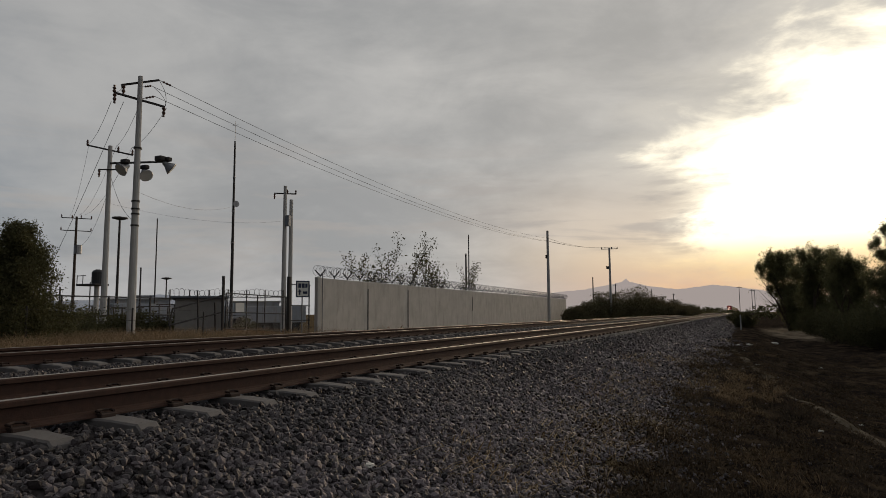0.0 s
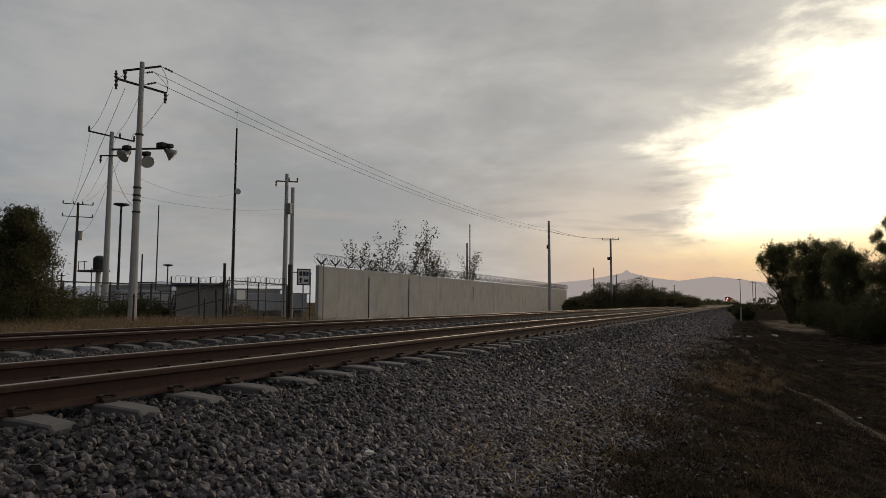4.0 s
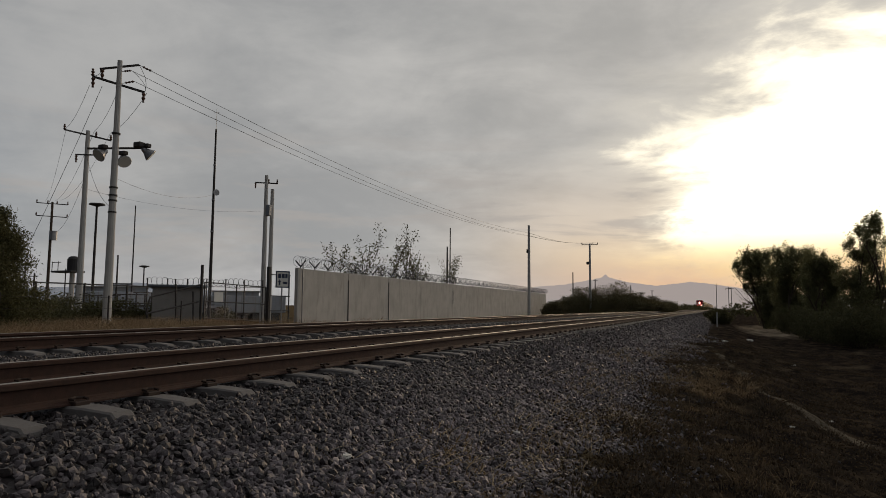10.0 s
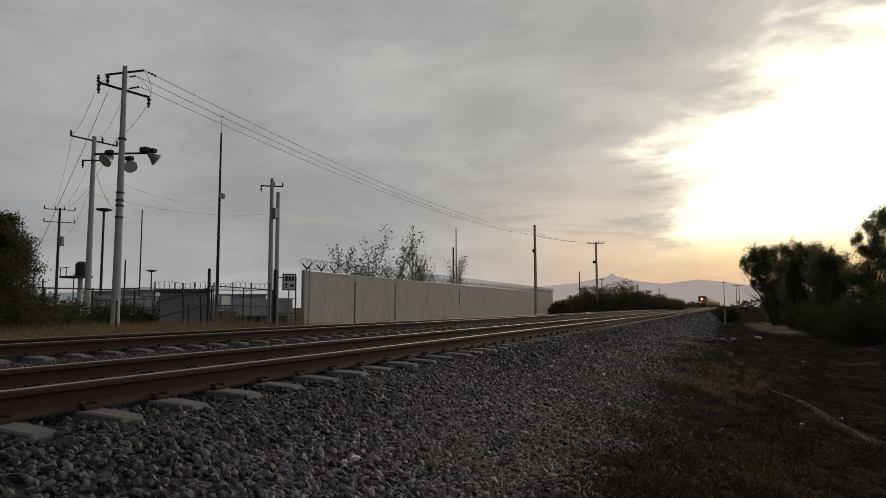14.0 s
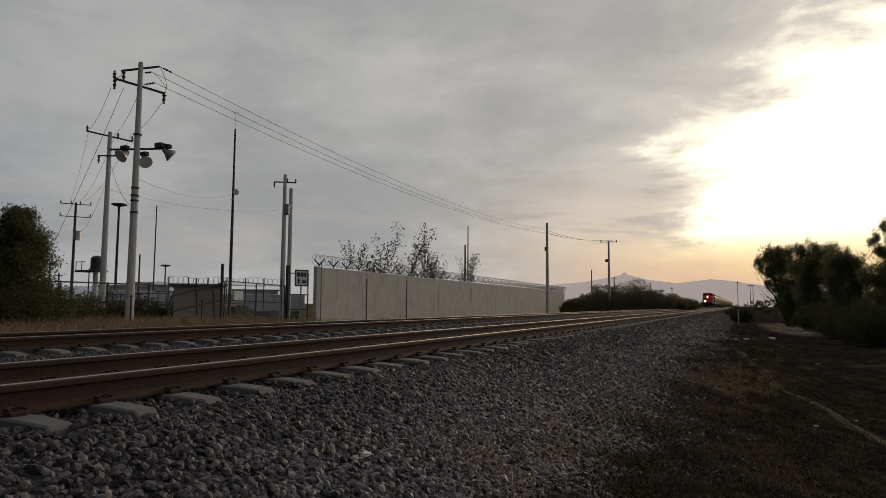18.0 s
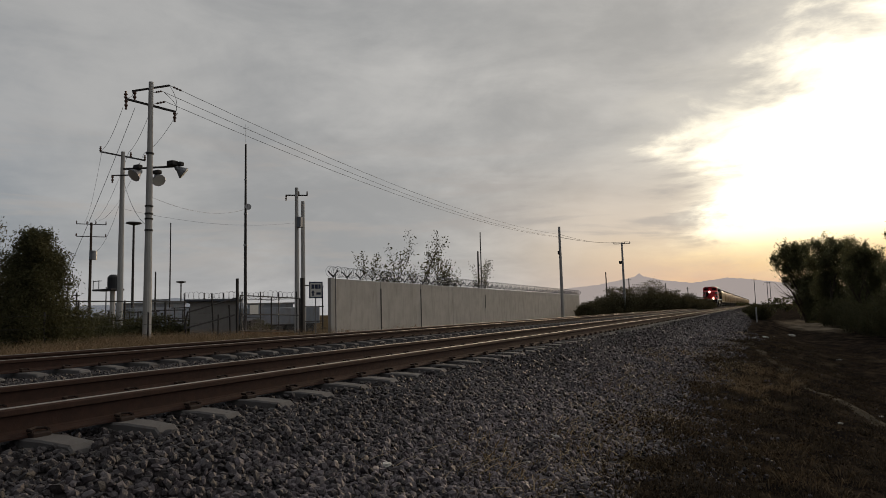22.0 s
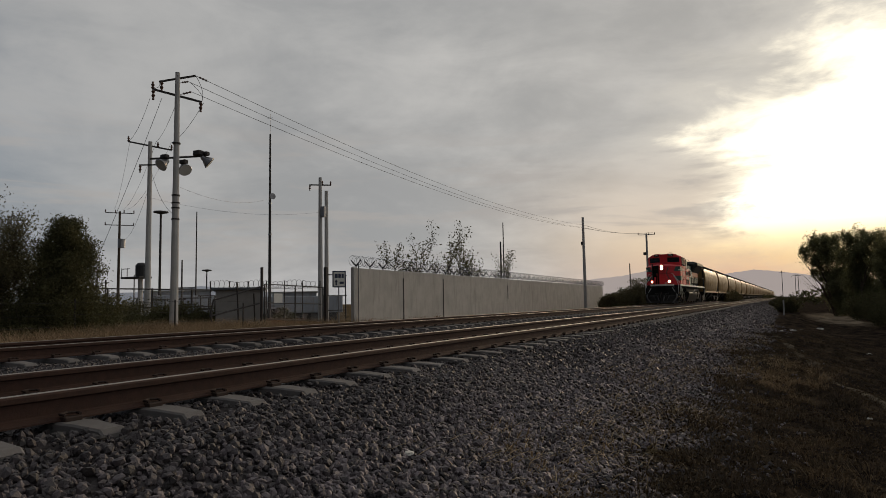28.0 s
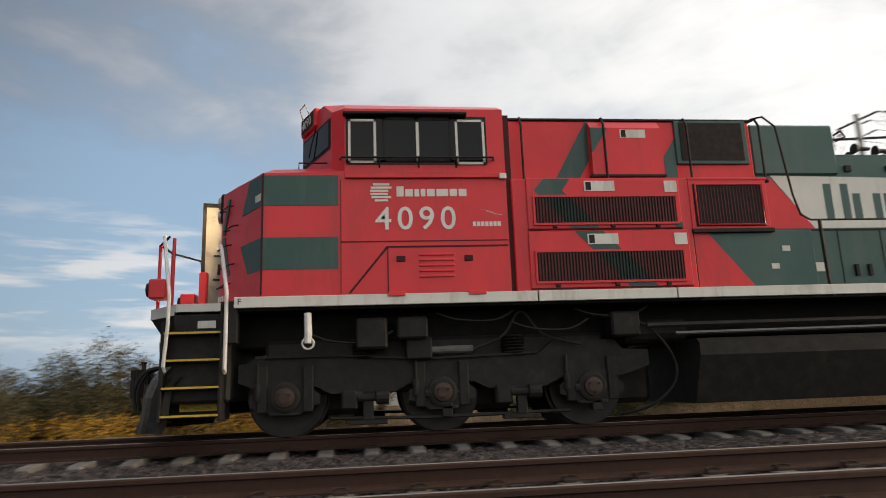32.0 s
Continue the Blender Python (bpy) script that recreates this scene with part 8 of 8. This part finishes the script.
    part("rear_coupler", box(B(), (-0.16, 19.9, 0.66), (0.16, 20.6, 0.94), 0.03), M_BLACK, e, "dark steel coupler")
    return e


def build_hopper():
    c = thing("hopper_car", pose(FAR_TRACK, 36, 0), "tan covered grain hopper car with bulging sides, coupled in the train", "hopper car", "hopper cars of the train")
    L = 17.0

    def section(k=1.0, z0=1.32):
        half = [(1.28, z0), (1.44, z0 + 0.35), (1.54, 2.3), (1.55, 2.9), (1.48, 3.55), (1.32, 4.02), (1.10, 4.20), (0.55, 4.32)]
        return [(x * k, z) for x, z in half] + [(-x * k, z) for x, z in reversed(half)]
    rings = []
    bm = B()
    ends = [(0.45, 3.2), (0.70, 2.55), (1.30, 1.32), (L - 1.30, 1.32), (L - 0.70, 2.55), (L - 0.45, 3.2)]
    for y, z0 in ends:
        ring = []
        for x, z in section():
            zz = max(z, z0)
            ring.append((x if z >= z0 else x * 0.98, y, zz))
        rings.append(ring)
    body = part("body", loft(bm, rings), M_HOPPER, c, "bulging tan car body", smooth=True)
    body.data.set_sharp_from_angle(angle=radians(34))
    for k in range(1, 6):
        y = 1.3 + (L - 2.6) * k / 6
        for s in (1, -1):
            pts = [(s * (x + 0.006), y, z) for x, z in section()[:7]]
            part("side_seam", tube(B(), pts, 0.007, 4), M_HOPPER, body, "welded seam")
    part("roof", prism(B(), [(-1.12, 4.18), (1.12, 4.18), (0.6, 4.34), (-0.6, 4.34)], "y", 0.25, L - 0.25), M_HOPPER_DARK, c, "dark roof sheet")
    walk_ = part("roof_walk", box(B(), (-0.42, 0.1, 4.44), (0.42, L - 0.1, 4.48)), M_HOPPER_DARK, c, "roof walkway")
    for k in range(20):
        y = 0.4 + (L - 0.8) * k / 19
        for s in (1, -1):
            part("walk_stand", box(B(), (min(s * 0.95, s * 1.05), y - 0.022, 4.16), (max(s * 0.95, s * 1.05), y + 0.022, 4.46)), M_HOPPER_DARK, walk_, "walkway stand")
    for s in (1, -1):
        part("walk_edge", box(B(), (min(s * 0.9, s * 1.12), 0.1, 4.44), (max(s * 0.9, s * 1.12), L - 0.1, 4.48)), M_HOPPER_DARK, walk_, "edge walkway")
        part("side_sill", box(B(), (min(s * 1.22, s * 1.42), 0.35, 1.18), (max(s * 1.22, s * 1.42), L - 0.35, 1.34), 0.01), M_HOPPER, c, "pale side sill")
        for y0 in (0.30, L - 0.62):
            ld = part("ladder", box(B(), (min(s * 1.30, s * 1.36), y0, 0.8), (max(s * 1.30, s * 1.36), y0 + 0.04, 4.2)), M_HOPPER_DARK, c, "dark end ladder")
            part("ladder_rail", box(B(), (min(s * 1.30, s * 1.36), y0 + 0.36, 0.8), (max(s * 1.30, s * 1.36), y0 + 0.40, 4.2)), M_HOPPER_DARK, ld)
            for k in range(8):
                part("rung", tube(B(), [(s * 1.34, y0, 0.95 + k * 0.42), (s * 1.34, y0 + 0.40, 0.95 + k * 0.42)], 0.016, 5), M_HOPPER_DARK, ld)
        for y0, y1 in ((0.35, 1.28), (L - 0.35, L - 1.28)):
            part("end_brace", tube(B(), [(s * 1.30, y0, 3.6), (s * 1.30, y1, 1.25)], 0.05, 4), M_HOPPER_DARK, c, "slanting end brace")
            part("end_post", tube(B(), [(s * 1.25, y0, 1.2), (s * 1.25, y0, 4.1)], 0.05, 4), M_HOPPER_DARK, c, "end post")
    part("centre_sill", box(B(), (-0.28, -0.35, 0.80), (0.28, L + 0.35, 1.22), 0.02), M_HOPPER_DARK, c, "dark centre sill")
    for k in range(3):
        y = L * (k + 1) / 4
        bm = B()
        loft(bm, [[(-1.2, y - 1.7, 1.34), (1.2, y - 1.7, 1.34), (1.2, y + 1.7, 1.34), (-1.2, y + 1.7, 1.34)], [(-0.5, y - 0.5, 0.42), (0.5, y - 0.5, 0.42), (0.5, y + 0.5, 0.42), (-0.5, y + 0.5, 0.42)]])
        hp = part("hopper_chute", bm, M_HOPPER_DARK, c, "dark discharge hopper")
        part("hatch_rim", tube(B(), [(0, y, 4.33), (0, y, 4.42)], 0.36, 14), M_HOPPER_DARK, c, "round roof hatch")
    for y0 in (1.75, L - 1.75):
        trk = part("truck", box(B(), (-1.0, y0 - 0.2, 0.5), (1.0, y0 + 0.2, 0.78), 0.03), M_BLACK, c, "dark four-wheel truck")
        for s in (1, -1):
            prof = [(-1.05, 0.62), (-1.05, 0.40), (-0.72, 0.40), (-0.35, 0.22), (0.35, 0.22), (0.72, 0.40), (1.05, 0.40), (1.05, 0.62), (0.5, 0.82), (-0.5, 0.82)]
            part("side_frame", prism(B(), [(y0 + a, b) for a, b in prof], "x", min(s * 0.95, s * 1.08), max(s * 0.95, s * 1.08)), M_BLACK, trk, "dark side frame")
            for dy in (-0.88, 0.88):
                part("wheel", tube(B(), [(s * 0.69, y0 + dy, 0.42), (s * 0.71, y0 + dy, 0.42), (s * 0.72, y0 + dy, 0.42), (s * 0.82, y0 + dy, 0.42), (s * 0.79, y0 + dy, 0.42)], [0.45, 0.45, 0.42, 0.42, 0.30], 24), M_TIRE, trk, "worn steel wheel")
    return c


engine = build_engine()
first_car = build_hopper()
CAR_FIRST, CAR_PITCH = 20.95, 18.15
cars = [first_car] + [copy_thing(first_car, pose(FAR_TRACK, 36 + CAR_PITCH * i, 0)) for i in range(1, 25)]

SPEED = 16.54


def train_y(t):
    """Where the engine's front sill is."""
    return 15.01 - SPEED * (t - 31.0) - 0.39 * (t - 31.0) ** 2 * (1 if t > 31 else 0)


def motions():
    """The train comes on at a steady speed; its engine's wheels turn."""
    times = [0, 0.1, 0.5] + list(range(1, 32)) + [31.2, 31.4, 31.6, 31.8, 31.9, 32]
    walk(engine, [(t, pose(FAR_TRACK, train_y(t), 0)) for t in times])
    for i, c in enumerate(cars):
        walk(c, [(t, pose(FAR_TRACK, train_y(t) + CAR_FIRST + CAR_PITCH * i, 0)) for t in times])
    turn = [0.0, 28.0] + [28.0 + k / 30 for k in range(1, 121)]
    for o, y in wheelsets:
        walk(o, [(t, pose(0, y, WHEEL_R, math.degrees(SPEED * max(t - 28.0, 0) / WHEEL_R), 0, 0)) for t in turn])


motions()
